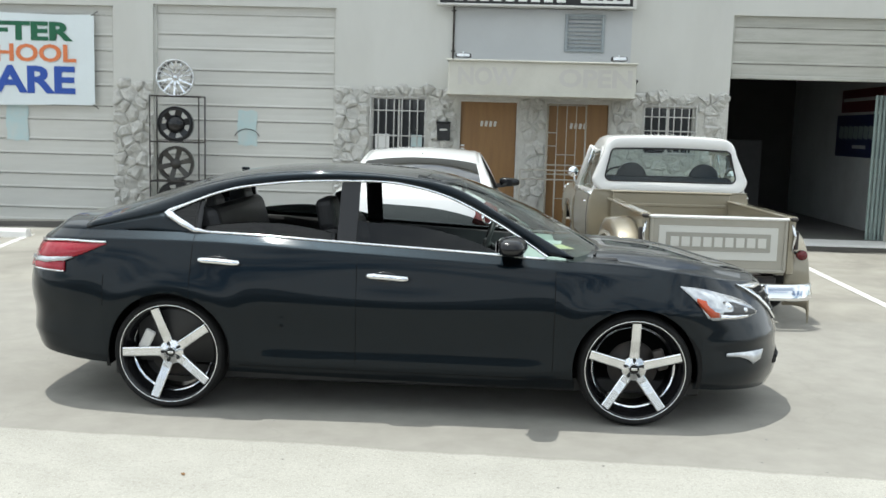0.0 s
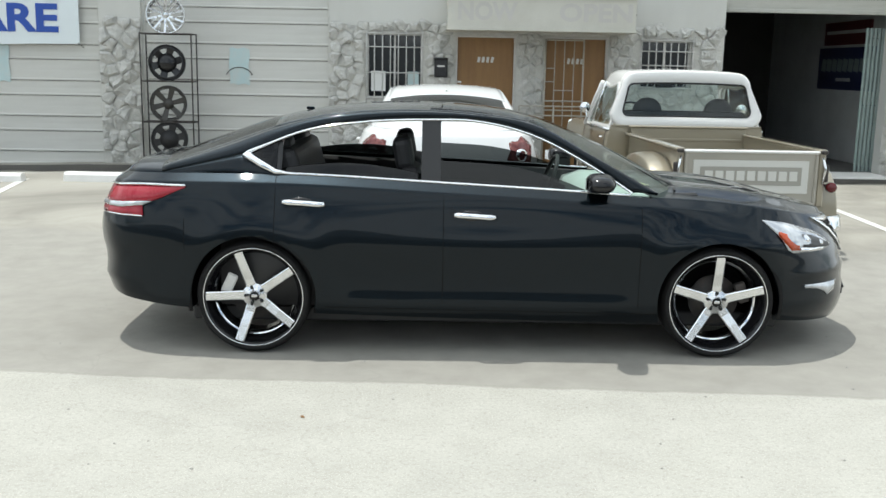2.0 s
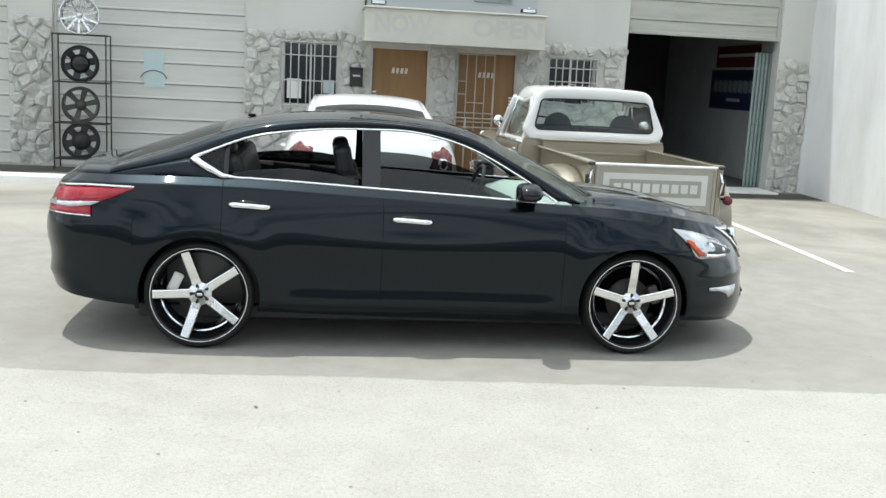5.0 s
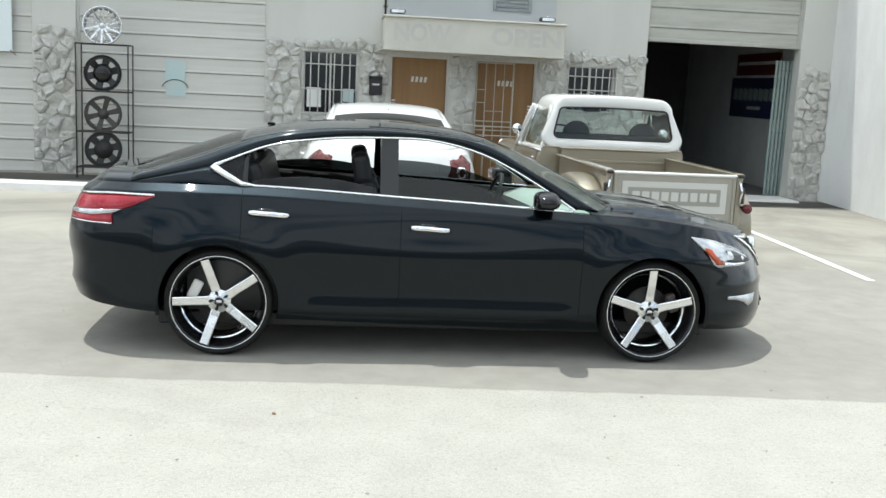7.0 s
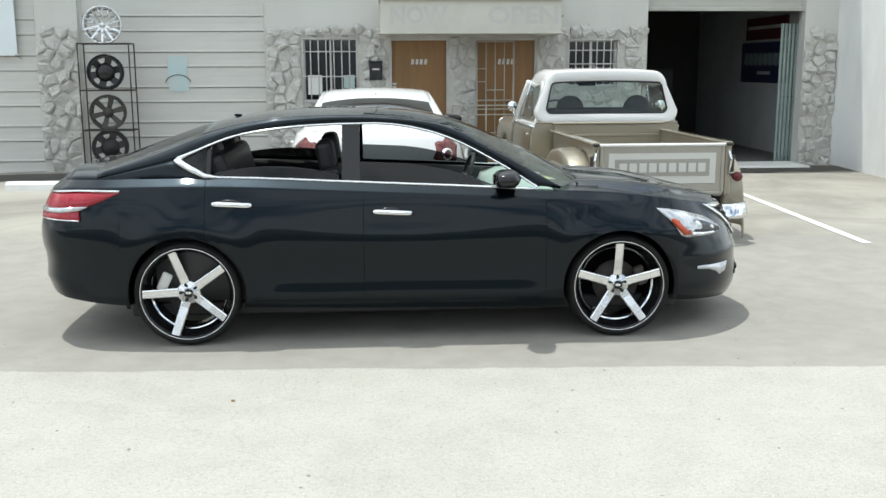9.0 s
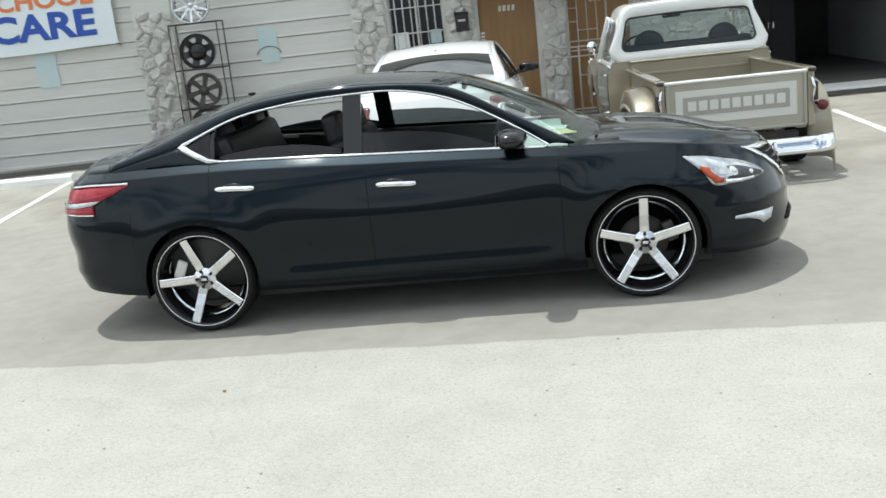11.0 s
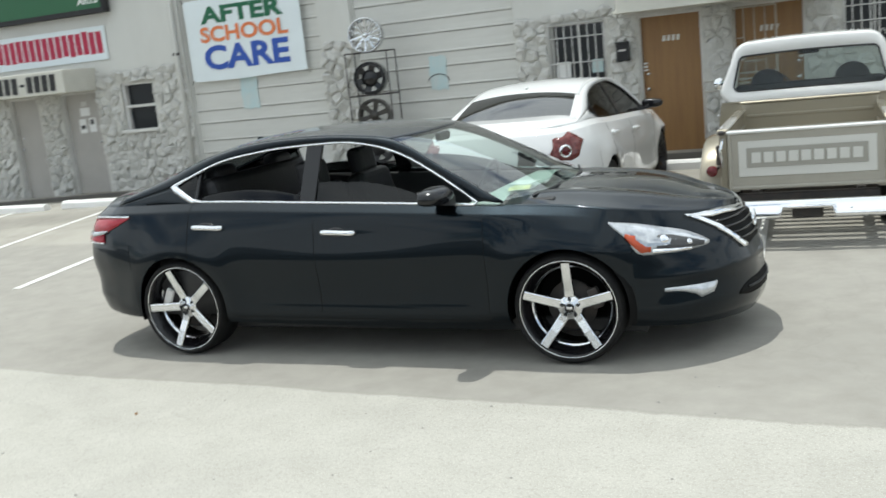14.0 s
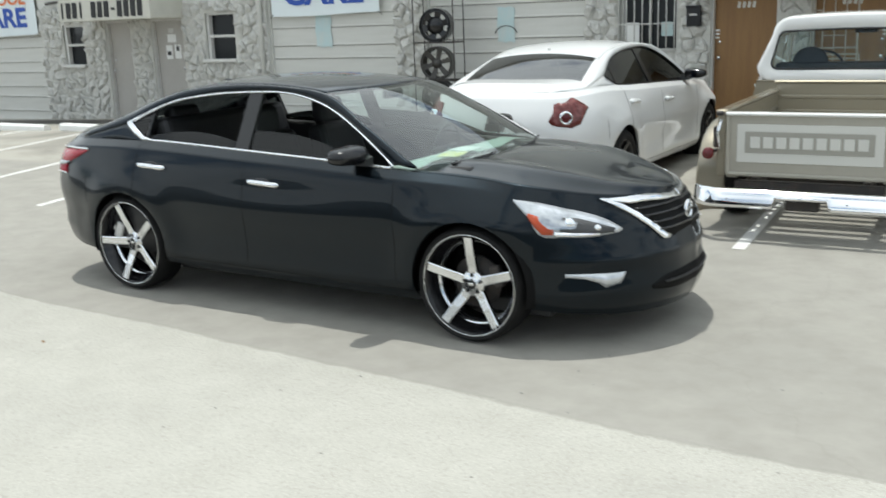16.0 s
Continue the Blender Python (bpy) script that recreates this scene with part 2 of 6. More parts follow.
    unseen_asphalt = mixed(t, (0.065, 0.064, 0.062), (0.045, 0.044, 0.043), ramp(t, mid, [(0.35, (0, 0, 0)), (0.7, (1, 1, 1))]))
    c = mixed(t, c, unseen_asphalt, street)
    t.links.new(c, b.inputs["Base Color"])
    bump(t, b, maths(t, "ADD", speck, maths(t, "MULTIPLY", grit, 0.6)), 0.35, 0.004)
    return m


M_GROUND = ground_material()
M_LINE = worn("worn_white_line_paint", (0.74, 0.73, 0.70), (0.40, 0.38, 0.33), 0.8, 5, 60, 0.2, 0.002, amount=0.55)
M_STOP = worn("white_concrete_stop", (0.84, 0.83, 0.80), (0.60, 0.58, 0.54), 0.8, 4, 60, 0.3, 0.004, amount=0.3)
M_STUCCO = worn("grey_beige_stucco", (0.62, 0.615, 0.575), (0.50, 0.49, 0.45), 0.9, 1.2, 90, 0.35, 0.004, amount=0.45, stretch=(1, 1, 0.35))
M_STUCCO_GREY = worn("cool_grey_stucco", (0.51, 0.52, 0.52), (0.43, 0.435, 0.435), 0.9, 1.5, 90, 0.3, 0.004, amount=0.4)
M_WALL_WHITE = worn("white_painted_wall", (0.88, 0.88, 0.87), (0.64, 0.63, 0.60), 0.85, 1.6, 55, 0.6, 0.008, amount=0.55, stretch=(1, 1, 0.3))
M_STONE = worn("painted_rubble_stone", (0.70, 0.69, 0.65), (0.47, 0.46, 0.42), 0.9, 9, 30, 1.0, 0.035, amount=0.7, vary=0.25)
M_MORTAR = worn("painted_mortar", (0.62, 0.61, 0.565), (0.48, 0.465, 0.42), 0.95, 9, 30, 0.9, 0.02)
M_SLAT = worn("grey_beige_roller_steel", (0.62, 0.615, 0.575), (0.49, 0.48, 0.44), 0.55, 2.0, 60, 0.08, 0.002, amount=0.5, stretch=(0.4, 1, 3), vary=0.12)
M_SLAT_STAINED = worn("stained_roller_steel", (0.50, 0.495, 0.45), (0.34, 0.335, 0.29), 0.6, 2.4, 60, 0.08, 0.002, amount=0.75, stretch=(0.4, 1, 3), vary=0.15)
M_GAP = material("dark_joint", (0.05, 0.048, 0.045), 0.9)
M_AWNING = worn("beige_painted_awning", (0.60, 0.585, 0.52), (0.48, 0.46, 0.40), 0.8, 2.5, 60, 0.15, 0.003, amount=0.5)
M_GHOST = worn("ghost_paint", (0.555, 0.535, 0.50), (0.49, 0.47, 0.43), 0.8, 3, 60, 0.1, 0.002)
M_DOOR = worn("orange_brown_wood_door", (0.27, 0.145, 0.050), (0.18, 0.092, 0.034), 0.5, 2.0, 50, 0.1, 0.002, amount=0.6, stretch=(6, 6, 0.5))
M_DOOR_GREY = worn("grey_painted_door", (0.42, 0.40, 0.37), (0.34, 0.32, 0.29), 0.6, 2.0, 60, 0.1, 0.002)
M_BAR = worn("pale_grey_painted_iron", (0.58, 0.575, 0.55), (0.42, 0.40, 0.37), 0.5, 10, 80, 0.15, 0.002)
M_GATE = worn("tan_painted_iron", (0.46, 0.43, 0.37), (0.33, 0.29, 0.24), 0.5, 10, 80, 0.15, 0.002)
M_VENT = worn("grey_vent_steel", (0.30, 0.33, 0.34), (0.22, 0.24, 0.25), 0.5, 10, 80, 0.1, 0.002)
M_IRON = worn("dark_iron", (0.03, 0.028, 0.026), (0.07, 0.05, 0.04), 0.6, 12, 90, 0.2, 0.002)
M_WHITE_FRAME = worn("white_window_frame", (0.66, 0.65, 0.62), (0.5, 0.48, 0.45), 0.55, 5, 60, 0.1, 0.002)
M_PANE = material("dark_window_pane", (0.02, 0.022, 0.024), 0.06)
M_VINYL = worn("white_banner_vinyl", (0.74, 0.80, 0.81), (0.66, 0.70, 0.71), 0.5, 2.0, 30, 0.15, 0.006, amount=0.35)
M_GREEN = material("green_letter", (0.012, 0.12, 0.055), 0.6)
M_ORANGE = material("orange_letter", (0.70, 0.20, 0.07), 0.6)
M_BLUE = material("blue_letter", (0.025, 0.08, 0.38), 0.6)
M_CRIMSON = material("crimson_letter", (0.42, 0.02, 0.06), 0.6)
M_INK = material("black_ink", (0.015, 0.015, 0.016), 0.6)
M_PAPER = material("white_paper", (0.78, 0.78, 0.76), 0.7)
M_TEAL_FADE = worn("faded_teal_paint", (0.47, 0.61, 0.62), (0.57, 0.60, 0.57), 0.7, 5, 50, 0.05, 0.001, amount=0.8)
M_NAVY = material("navy_sign", (0.012, 0.02, 0.075), 0.4)
M_SIGN_RED = material("red_sign", (0.11, 0.016, 0.02), 0.5)
M_SIGN_GREEN = material("dark_green_sign", (0.012, 0.10, 0.035), 0.4)
M_YELLOW = material("yellow_print", (0.75, 0.52, 0.05), 0.5)
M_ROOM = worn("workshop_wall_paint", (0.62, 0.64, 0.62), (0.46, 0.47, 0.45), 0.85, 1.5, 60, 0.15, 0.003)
# Darker copy of the wall colour, with the bay's interior shade put into it.
M_ROOM_SHADED = worn("dark_workshop_wall", (0.07, 0.068, 0.065), (0.045, 0.043, 0.04), 0.9, 1.5, 60, 0.15, 0.003)
M_ROOM_FLOOR = worn("oily_concrete_floor", (0.16, 0.155, 0.145), (0.08, 0.078, 0.072), 0.7, 1.0, 40, 0.2, 0.003)
M_GALV = worn("galvanised_strip", (0.26, 0.32, 0.30), (0.18, 0.22, 0.21), 0.5, 4, 60, 0.1, 0.002)
# Dark soil whose colour also deepens the building's shadow along the wall.
M_SOIL_SHADE = worn("dark_stained_soil", (0.085, 0.078, 0.068), (0.05, 0.046, 0.04), 0.95, 2.0, 40, 0.4, 0.006)
M_LEAF = worn("dry_leaf", (0.24, 0.13, 0.055), (0.15, 0.08, 0.035), 0.8, 30, 200, 0.2, 0.002)

# ---- building helpers ----
def link_mesh(name, verts, faces, mat, parent=None, label="", smooth=False):
    me = bpy.data.meshes.new(name)
    me.from_pydata([tuple(map(float, v)) for v in verts], [], faces)
    mats = mat if isinstance(mat, (list, tuple)) else [mat]
    for q in mats:
        me.materials.append(q)
    bm = bmesh.new()
    bm.from_mesh(me)
    bmesh.ops.recalc_face_normals(bm, faces=bm.faces)
    bm.to_mesh(me)
    bm.free()
    if smooth:
        me.polygons.foreach_set("use_smooth", [True] * len(me.polygons))
    ob = new(name, me)
    if parent:
        ob.parent = parent
    if label:
        ob["label"] = label
    return ob


def part(name, bm, mat, parent=None, label="", smooth=False, angle=None):
    me = bpy.data.meshes.new(name)
    bmesh.ops.recalc_face_normals(bm, faces=bm.faces)
    if smooth:
        for f in bm.faces:
            f.smooth = True
        if angle:
            for e in bm.edges:
                if len(e.link_faces) == 2 and e.calc_face_angle(0) > radians(angle):
                    e.smooth = False
    bm.to_mesh(me)
    bm.free()
    me.materials.append(mat)
    ob = new(name, me)
    if parent:
        ob.parent = parent
    if label:
        ob["label"] = label
    return ob


def thing(name, place, label, category, group="", kind="", turn=0.0):
    ob = new(name)
    ob.empty_display_size = 0.2
    ob.matrix_basis = pose(*place, 0, 0, turn)
    return tagged(ob, label, category, group, kind)


def box(bm, c, s, bevel=0.0, seg=1, m=None):
    r = bmesh.ops.create_cube(bm, size=1.0)
    vs = r["verts"]
    bmesh.ops.scale(bm, vec=s, verts=vs)
    if bevel:
        es = list({e for v in vs for e in v.link_edges})
        rb = bmesh.ops.bevel(bm, geom=es, offset=bevel, segments=seg, affect="EDGES", profile=0.5)
        vs = list({v for f in rb["faces"] for v in f.verts} | {v for v in vs if v.is_valid})
    if m is not None:
        bmesh.ops.transform(bm, matrix=m, verts=vs)
    bmesh.ops.translate(bm, vec=c, verts=vs)
    return vs


def boxed(name, c, s, mat, parent=None, bevel=0.0, label="", seg=1, m=None):
    bm = bmesh.new()
    box(bm, c, s, bevel, seg, m)
    return part(name, bm, mat, parent, label)


def rod_data(points, r, seg=8, closed=False):
    """A round rod along points: vertices and faces."""
    P = [Vector(p) for p in points]
    n = len(P)
    verts, faces = [], []
    prev = None
    for i, p in enumerate(P):
        a, b = P[(i - 1) % n if closed else max(i - 1, 0)], P[(i + 1) % n if closed else min(i + 1, n - 1)]
        d = (b - a).normalized()
        ref = prev if prev is not None else (Vector((0, 0, 1)) if abs(d.z) < 0.9 else Vector((1, 0, 0)))
        u = (ref - d * ref.dot(d)).normalized()
        v = d.cross(u)
        prev = u
        rr = r[i] if isinstance(r, (list, tuple)) else r
        for k in range(seg):
            ang = 2 * math.pi * k / seg
            verts.append(p + (u * math.cos(ang) + v * math.sin(ang)) * rr)
    rings = n if closed else n - 1
    for i in range(rings):
        j = (i + 1) % n
        for k in range(seg):
            l = (k + 1) % seg
            faces.append((i * seg + k, i * seg + l, j * seg + l, j * seg + k))
    if not closed:
        faces.append(tuple(range(seg - 1, -1, -1)))
        faces.append(tuple(range((n - 1) * seg, n * seg)))
    return verts, faces


def rod(name, points, r, mat, parent=None, label="", seg=8, closed=False):
    v, f = rod_data(points, r, seg, closed)
    return link_mesh(name, v, f, mat, parent, label, True)


def rods(name, lines, r, mat, parent=None, label="", seg=6):
    V, F = [], []
    for pts in lines:
        v, f = rod_data(pts, r, seg)
        o = len(V)
        V += v
        F += [tuple(i + o for i in q) for q in f]
    return link_mesh(name, V, F, mat, parent, label, True)


def lathe(name, profile, mat, parent=None, label="", seg=48, axis="y", place=(0, 0, 0), smooth=True):
    """Turns a profile of (radius, along) round an axis."""
    verts, faces = [], []
    n = len(profile)
    for k in range(seg):
        a = 2 * math.pi * k / seg
        for r, h in profile:
            c, s = r * math.cos(a), r * math.sin(a)
            v = {"y": (c, h, s), "z": (c, s, h), "x": (h, c, s)}[axis]
            verts.append((v[0] + place[0], v[1] + place[1], v[2] + place[2]))
    for k in range(seg):
        l = (k + 1) % seg
        for i in range(n - 1):
            faces.append((k * n + i, k * n + i + 1, l * n + i + 1, l * n + i))
    ob = link_mesh(name, verts, faces, mat, parent, label, smooth)
    return ob


def curve_at(keys, n, closed=False):
    """A smooth curve of n points through key points."""
    K = np.array(keys, float)
    d = np.r_[0, np.cumsum(np.maximum(np.linalg.norm(np.diff(K, axis=0), axis=1), 1e-6))]
    return spline(d, K, np.linspace(0, d[-1], n))


def spline(xs, ys, q):
    """Monotone-ish cubic through (xs, ys) at q."""
    xs, ys, q = np.asarray(xs, float), np.asarray(ys, float), np.asarray(q, float)
    flat = ys.ndim == 1
    Y = ys[:, None] if flat else ys
    h = np.diff(xs)[:, None]
    s = np.diff(Y, axis=0) / h
    m = np.zeros_like(Y)
    m[0], m[-1] = s[0], s[-1]
    if len(xs) > 2:
        m[1:-1] = (s[:-1] * h[1:] + s[1:] * h[:-1]) / (h[:-1] + h[1:])
    i = np.clip(np.searchsorted(xs, q) - 1, 0, len(xs) - 2)
    t = np.clip((q - xs[i]) / (xs[i + 1] - xs[i]), 0, 1)[:, None]
    hh = h[i]
    r = (2 * t**3 - 3 * t**2 + 1) * Y[i] + (t**3 - 2 * t**2 + t) * hh * m[i] + (-2 * t**3 + 3 * t**2) * Y[i + 1] + (t**3 - t**2) * hh * m[i + 1]
    return r[:, 0] if flat else r


def sheet(rows):
    """A grid of points as vertices and faces."""
    R, C = len(rows), len(rows[0])
    v = [p for row in rows for p in row]
    f = [(i * C + j, i * C + j + 1, (i + 1) * C + j + 1, (i + 1) * C + j) for i in range(R - 1) for j in range(C - 1)]
    return v, f


def thick(ob, t, rim=True):
    """Gives an open sheet a real thickness, inward; rim closes its edges."""
    me = ob.data
    n = len(me.vertices)
    co = [v.co.copy() for v in me.vertices]
    no = [v.normal.copy() for v in me.vertices]
    polys = [tuple(p.vertices) for p in me.polygons]
    smooth = bool(polys) and me.polygons[0].use_smooth
    count = {}
    for q in polys:
        for a, b in zip(q, q[1:] + q[:1]):
            count[a, b] = 1
    verts = co + [c - d * t for c, d in zip(co, no)]
    faces = polys + [tuple(i + n for i in reversed(q)) for q in polys]
    if rim:
        faces += [(b, a, a + n, b + n) for a, b in count if (b, a) not in count]
    mats = list(me.materials)
    new_me = bpy.data.meshes.new(me.name)
    new_me.from_pydata([tuple(v) for v in verts], [], faces)
    for m in mats:
        new_me.materials.append(m)
    if smooth:
        new_me.polygons.foreach_set("use_smooth", [k < 2 * len(polys) for k in range(len(faces))])
    ob.data = new_me
    bpy.data.meshes.remove(me)
    return ob


def letters(ob):
    """Splits a word into one part for each letter."""
    bm = bmesh.new()
    bm.from_mesh(ob.data)
    bmesh.ops.remove_doubles(bm, verts=bm.verts[:], dist=0.0001)
    bm.verts.index_update()
    seen, parts = set(), []
    for v in bm.verts:
        if v.index in seen:
            continue
        todo, isle = [v], []
        seen.add(v.index)
        while todo:
            a = todo.pop()
            isle.append(a)
            for e in a.link_edges:
                o = e.other_vert(a)
                if o.index not in seen:
                    seen.add(o.index)
                    todo.append(o)
        parts.append(isle)
    for isle in parts:
        index = {v.index: k for k, v in enumerate(isle)}
        faces = [tuple(index[q.index] for q in f.verts) for f in bm.faces if f.verts[0].index in index]
        link_mesh(ob.name.split(".")[0], [v.co for v in isle], faces, ob.data.materials[0], ob.parent)
    bm.free()
    bpy.data.objects.remove(ob)


def lettering(name, words, size, place, mat, parent=None, facing=0.0, bold=0.0, stretch=1.0, lean=0.0, depth=0.002, label="", width=None):
    """Words as a flat mesh, upright, read from -y; facing turns it about z."""
    cu = bpy.data.curves.new(name, "FONT")
    cu.body, cu.size, cu.align_x, cu.align_y = words, size, "CENTER", "CENTER"
    cu.extrude, cu.offset, cu.shear, cu.resolution_u = depth, bold, lean, 3
    tmp = bpy.data.objects.new(name, cu)
    scene.collection.objects.link(tmp)
    dg = bpy.context.evaluated_depsgraph_get()
    me = bpy.data.meshes.new_from_object(tmp.evaluated_get(dg))
    bpy.data.objects.remove(tmp)
    bpy.data.curves.remove(cu)
    me.materials.clear()
    me.materials.append(mat)
    xs = [v.co.x for v in me.vertices]
    k = stretch if width is None else width / (max(xs) - min(xs))
    me.transform(pose(*place, 90, 0, facing) @ Matrix.Diagonal((k, 1, 1, 1)))
    ob = new(name, me)
    if parent:
        ob.parent = parent
    if label:
        ob["label"] = label
    return ob

# ---- ground ----
def ground_z(x, y):
    """The lot is flat by the street, rises gently to the building and falls a little along it."""
    r = min(max((y - 6.8) / 8.1, 0.0), 1.0)
    return r * (0.155 + min(0.0, (x + 6.0) * 0.026))


def build_ground():
    xs = sorted({-400, -150, -60, -30, 40, 90, 200, 400} | {v * 0.5 for v in range(-50, 41)})
    ys = sorted({-400, -150, -60, -20, 60, 150, 400} | {v * 0.5 for v in range(-12, 50)})
    rows = [[(x, y, ground_z(max(x, -25), y)) for x in xs] for y in ys]
    v, f = sheet(rows)
    return tagged(link_mesh("ground", v, f, M_GROUND, None, "", True), "pale worn paved parking lot with stains", "ground", kind="structure")


build_ground()

YF = 14.90


def wall_sheet(name, x0, x1, z0, z1, y0, y1, openings, mat, label, category="wall", along="x"):
    """A wall with thickness and openings that go through it."""
    xs = sorted({x0, x1} | {v for o in openings for v in o[:2] if x0 < v < x1})
    zs = sorted({z0, z1} | {v for o in openings for v in o[2:] if z0 < v < z1})

    def solid(i, j):
        if not (0 <= i < len(xs) - 1 and 0 <= j < len(zs) - 1):
            return False
        cx, cz = (xs[i] + xs[i + 1]) / 2, (zs[j] + zs[j + 1]) / 2
        return not any(a < cx < b and c < cz < d for a, b, c, d in openings)

    verts, faces, idx = [], [], {}

    def V(i, j, k):
        if (i, j, k) not in idx:
            idx[i, j, k] = len(verts)
            y = (y0, y1)[k]
            verts.append((xs[i], y, zs[j]) if along == "x" else (y, xs[i], zs[j]))
        return idx[i, j, k]

    for i in range(len(xs) - 1):
        for j in range(len(zs) - 1):
            if not solid(i, j):
                continue
            for k in (0, 1):
                faces.append((V(i, j, k), V(i + 1, j, k), V(i + 1, j + 1, k), V(i, j + 1, k)))
            if not solid(i - 1, j):
                faces.append((V(i, j, 0), V(i, j + 1, 0), V(i, j + 1, 1), V(i, j, 1)))
            if not solid(i + 1, j):
                faces.append((V(i + 1, j, 0), V(i + 1, j + 1, 0), V(i + 1, j + 1, 1), V(i + 1, j, 1)))
            if not solid(i, j - 1):
                faces.append((V(i, j, 0), V(i + 1, j, 0), V(i + 1, j, 1), V(i, j, 1)))
            if not solid(i, j + 1):
                faces.append((V(i, j + 1, 0), V(i + 1, j + 1, 0), V(i + 1, j + 1, 1), V(i, j + 1, 1)))
    return tagged(link_mesh(name, verts, faces, mat), label, category, kind="structure")


ROLL_A = (-5.30, -2.46, -0.5, 3.50)
ROLL_B = (-8.74, -5.92, -0.5, 3.46)
ROLL_C = (-18.4, -15.2, -0.5, 3.46)
BAY = (3.52, 6.08, -0.5, 3.53)
WIN_1 = (-1.92, -1.05, 1.20, 2.20)
WIN_2 = (2.24, 3.05, 1.42, 2.17)
DOOR_1 = (-0.56, 0.36, 0.1, 2.18)
DOOR_2 = (0.79, 1.76, 0.1, 2.18)
WIN_L1 = (-10.28, -9.54, 1.17, 2.04)
WIN_L2 = (-14.46, -13.80, 1.09, 1.92)
DOOR_L1 = (-13.12, -12.38, -0.04, 1.96)
DOOR_L2 = (-11.78, -10.90, 0.0, 1.96)
OPENINGS = [ROLL_A, ROLL_B, ROLL_C, BAY, WIN_1, WIN_2, DOOR_1, DOOR_2, WIN_L1, WIN_L2, DOOR_L1, DOOR_L2]
facade = wall_sheet("wall_north", -24.0, 6.62, -0.6, 6.0, YF, YF + 0.24, OPENINGS, M_STUCCO, "grey-beige stuccoed workshop facade with openings")
wall_east = wall_sheet("wall_east", 11.2, 27.0, -0.6, 4.5, 6.62, 6.92, [], M_WALL_WHITE, "bright white painted side wall", along="y")

# ---- sedans ----
PLAN = [(-1.05, 0), (-1.042, 0.35), (-0.985, 0.62), (-0.86, 0.78), (-0.66, 0.86), (-0.3, 0.90), (0.3, 0.912), (1.4, 0.915), (2.3, 0.912), (2.8, 0.90), (3.1, 0.875), (3.35, 0.80), (3.55, 0.665), (3.7, 0.48), (3.8, 0.25), (3.835, 0)]
PLAN_DENSE = curve_at(PLAN, 900)
PLAN_S = np.r_[0, np.cumsum(np.linalg.norm(np.diff(PLAN_DENSE, axis=0), axis=1))]
PLAN_T = np.gradient(PLAN_DENSE, axis=0)
PLAN_T /= np.linalg.norm(PLAN_T, axis=1)[:, None]


def s_of_x(x):
    return float(np.interp(x, PLAN_DENSE[:, 0], PLAN_S))


def low_z(x):
    return float(spline([-1.13, -0.9, -0.33, 0.37, 1.4, 2.42, 3.1, 3.4, 3.84], [0.34, 0.305, 0.262, 0.24, 0.215, 0.205, 0.225, 0.205, 0.17], [x])[0])


DECK = [0.0]


def top_z(x):
    k = min(max((0.5 - x) / 0.9, 0.0), 1.0)
    return DECK[0] * k * k * (3 - 2 * k) + float(spline([-1.13, -0.95, -0.79, -0.4, 0.13, 1.11, 2.23, 2.5, 2.85, 3.2, 3.5, 3.7, 3.84], [1.040, 1.042, 1.047, 1.056, 1.058, 1.02, 0.965, 0.948, 0.920, 0.878, 0.836, 0.814, 0.802], [x])[0])


INSET_Z = [0.14, 0.20, 0.25, 0.31, 0.37, 0.45, 0.54, 0.62, 0.68, 0.75, 0.82, 0.90, 0.98, 1.08]
INSET_V = [0.11, 0.065, 0.034, 0.020, 0.024, 0.026, 0.018, 0.006, 0.0, 0.003, 0.013, 0.032, 0.062, 0.105]


def inset(z, x):
    i = float(spline(INSET_Z, INSET_V, [z])[0])
    f = min(max((x - 2.95) / 0.7, 0), 1)
    f = f * f * (3 - 2 * f)
    r = min(max((-0.35 - x) / 0.7, 0), 1)
    r = r * r * (3 - 2 * r)
    i += f * (max(z - 0.50, 0) * 0.60 + max(0.36 - z, 0) * 0.05 - 0.01 + 0.014 * math.exp(-(((z - 0.47) / 0.12) ** 2)) - 0.25 * max(0.27 - z, 0))
    i += r * (max(z - 0.62, 0) * 0.14 + max(0.42 - z, 0) * 0.5 + 0.026 * math.exp(-(((z - 0.56) / 0.16) ** 2)))
    g = min(max((x - 2.25) / 0.65, 0), 1)
    i += g * g * (3 - 2 * g) * (1 - f) * max(z - 0.70, 0) * 0.45
    # flared arches and the hips over them
    for ax in (0.0, 2.776):
        if abs(x - ax) < 0.9:
            q = math.hypot(x - ax, z - 0.34)
            i -= 0.024 * math.exp(-(((q - 0.40) / 0.12) ** 2)) * min(1.0, max(0.0, (z - 0.22) / 0.2)) * (1 - max(f, r) * 0.6)
    # the hollow along the doors, under the handles
    i += 0.014 * math.exp(-(((x - 1.35) / 0.62) ** 2)) * math.exp(-(((z - 0.80) / 0.10) ** 2))
    return i


def skin(s, z, out=0.0):
    """A point of the right-hand body side (y negative), s along the plan from the tail to the nose."""
    x = np.interp(s, PLAN_S, PLAN_DENSE[:, 0])
    y = np.interp(s, PLAN_S, PLAN_DENSE[:, 1])
    tx, ty = np.interp(s, PLAN_S, PLAN_T[:, 0]), np.interp(s, PLAN_S, PLAN_T[:, 1])
    nx, ny = -ty, tx
    i = inset(z, x) - out + 0.040 * max(0.0, 1 - (top_z(x) - z) / 0.046) * min(1.0, max(0.0, (3.0 - x) / 0.5))
    return Vector((x - nx * i, -(max(y - ny * i, 0.0)), z))


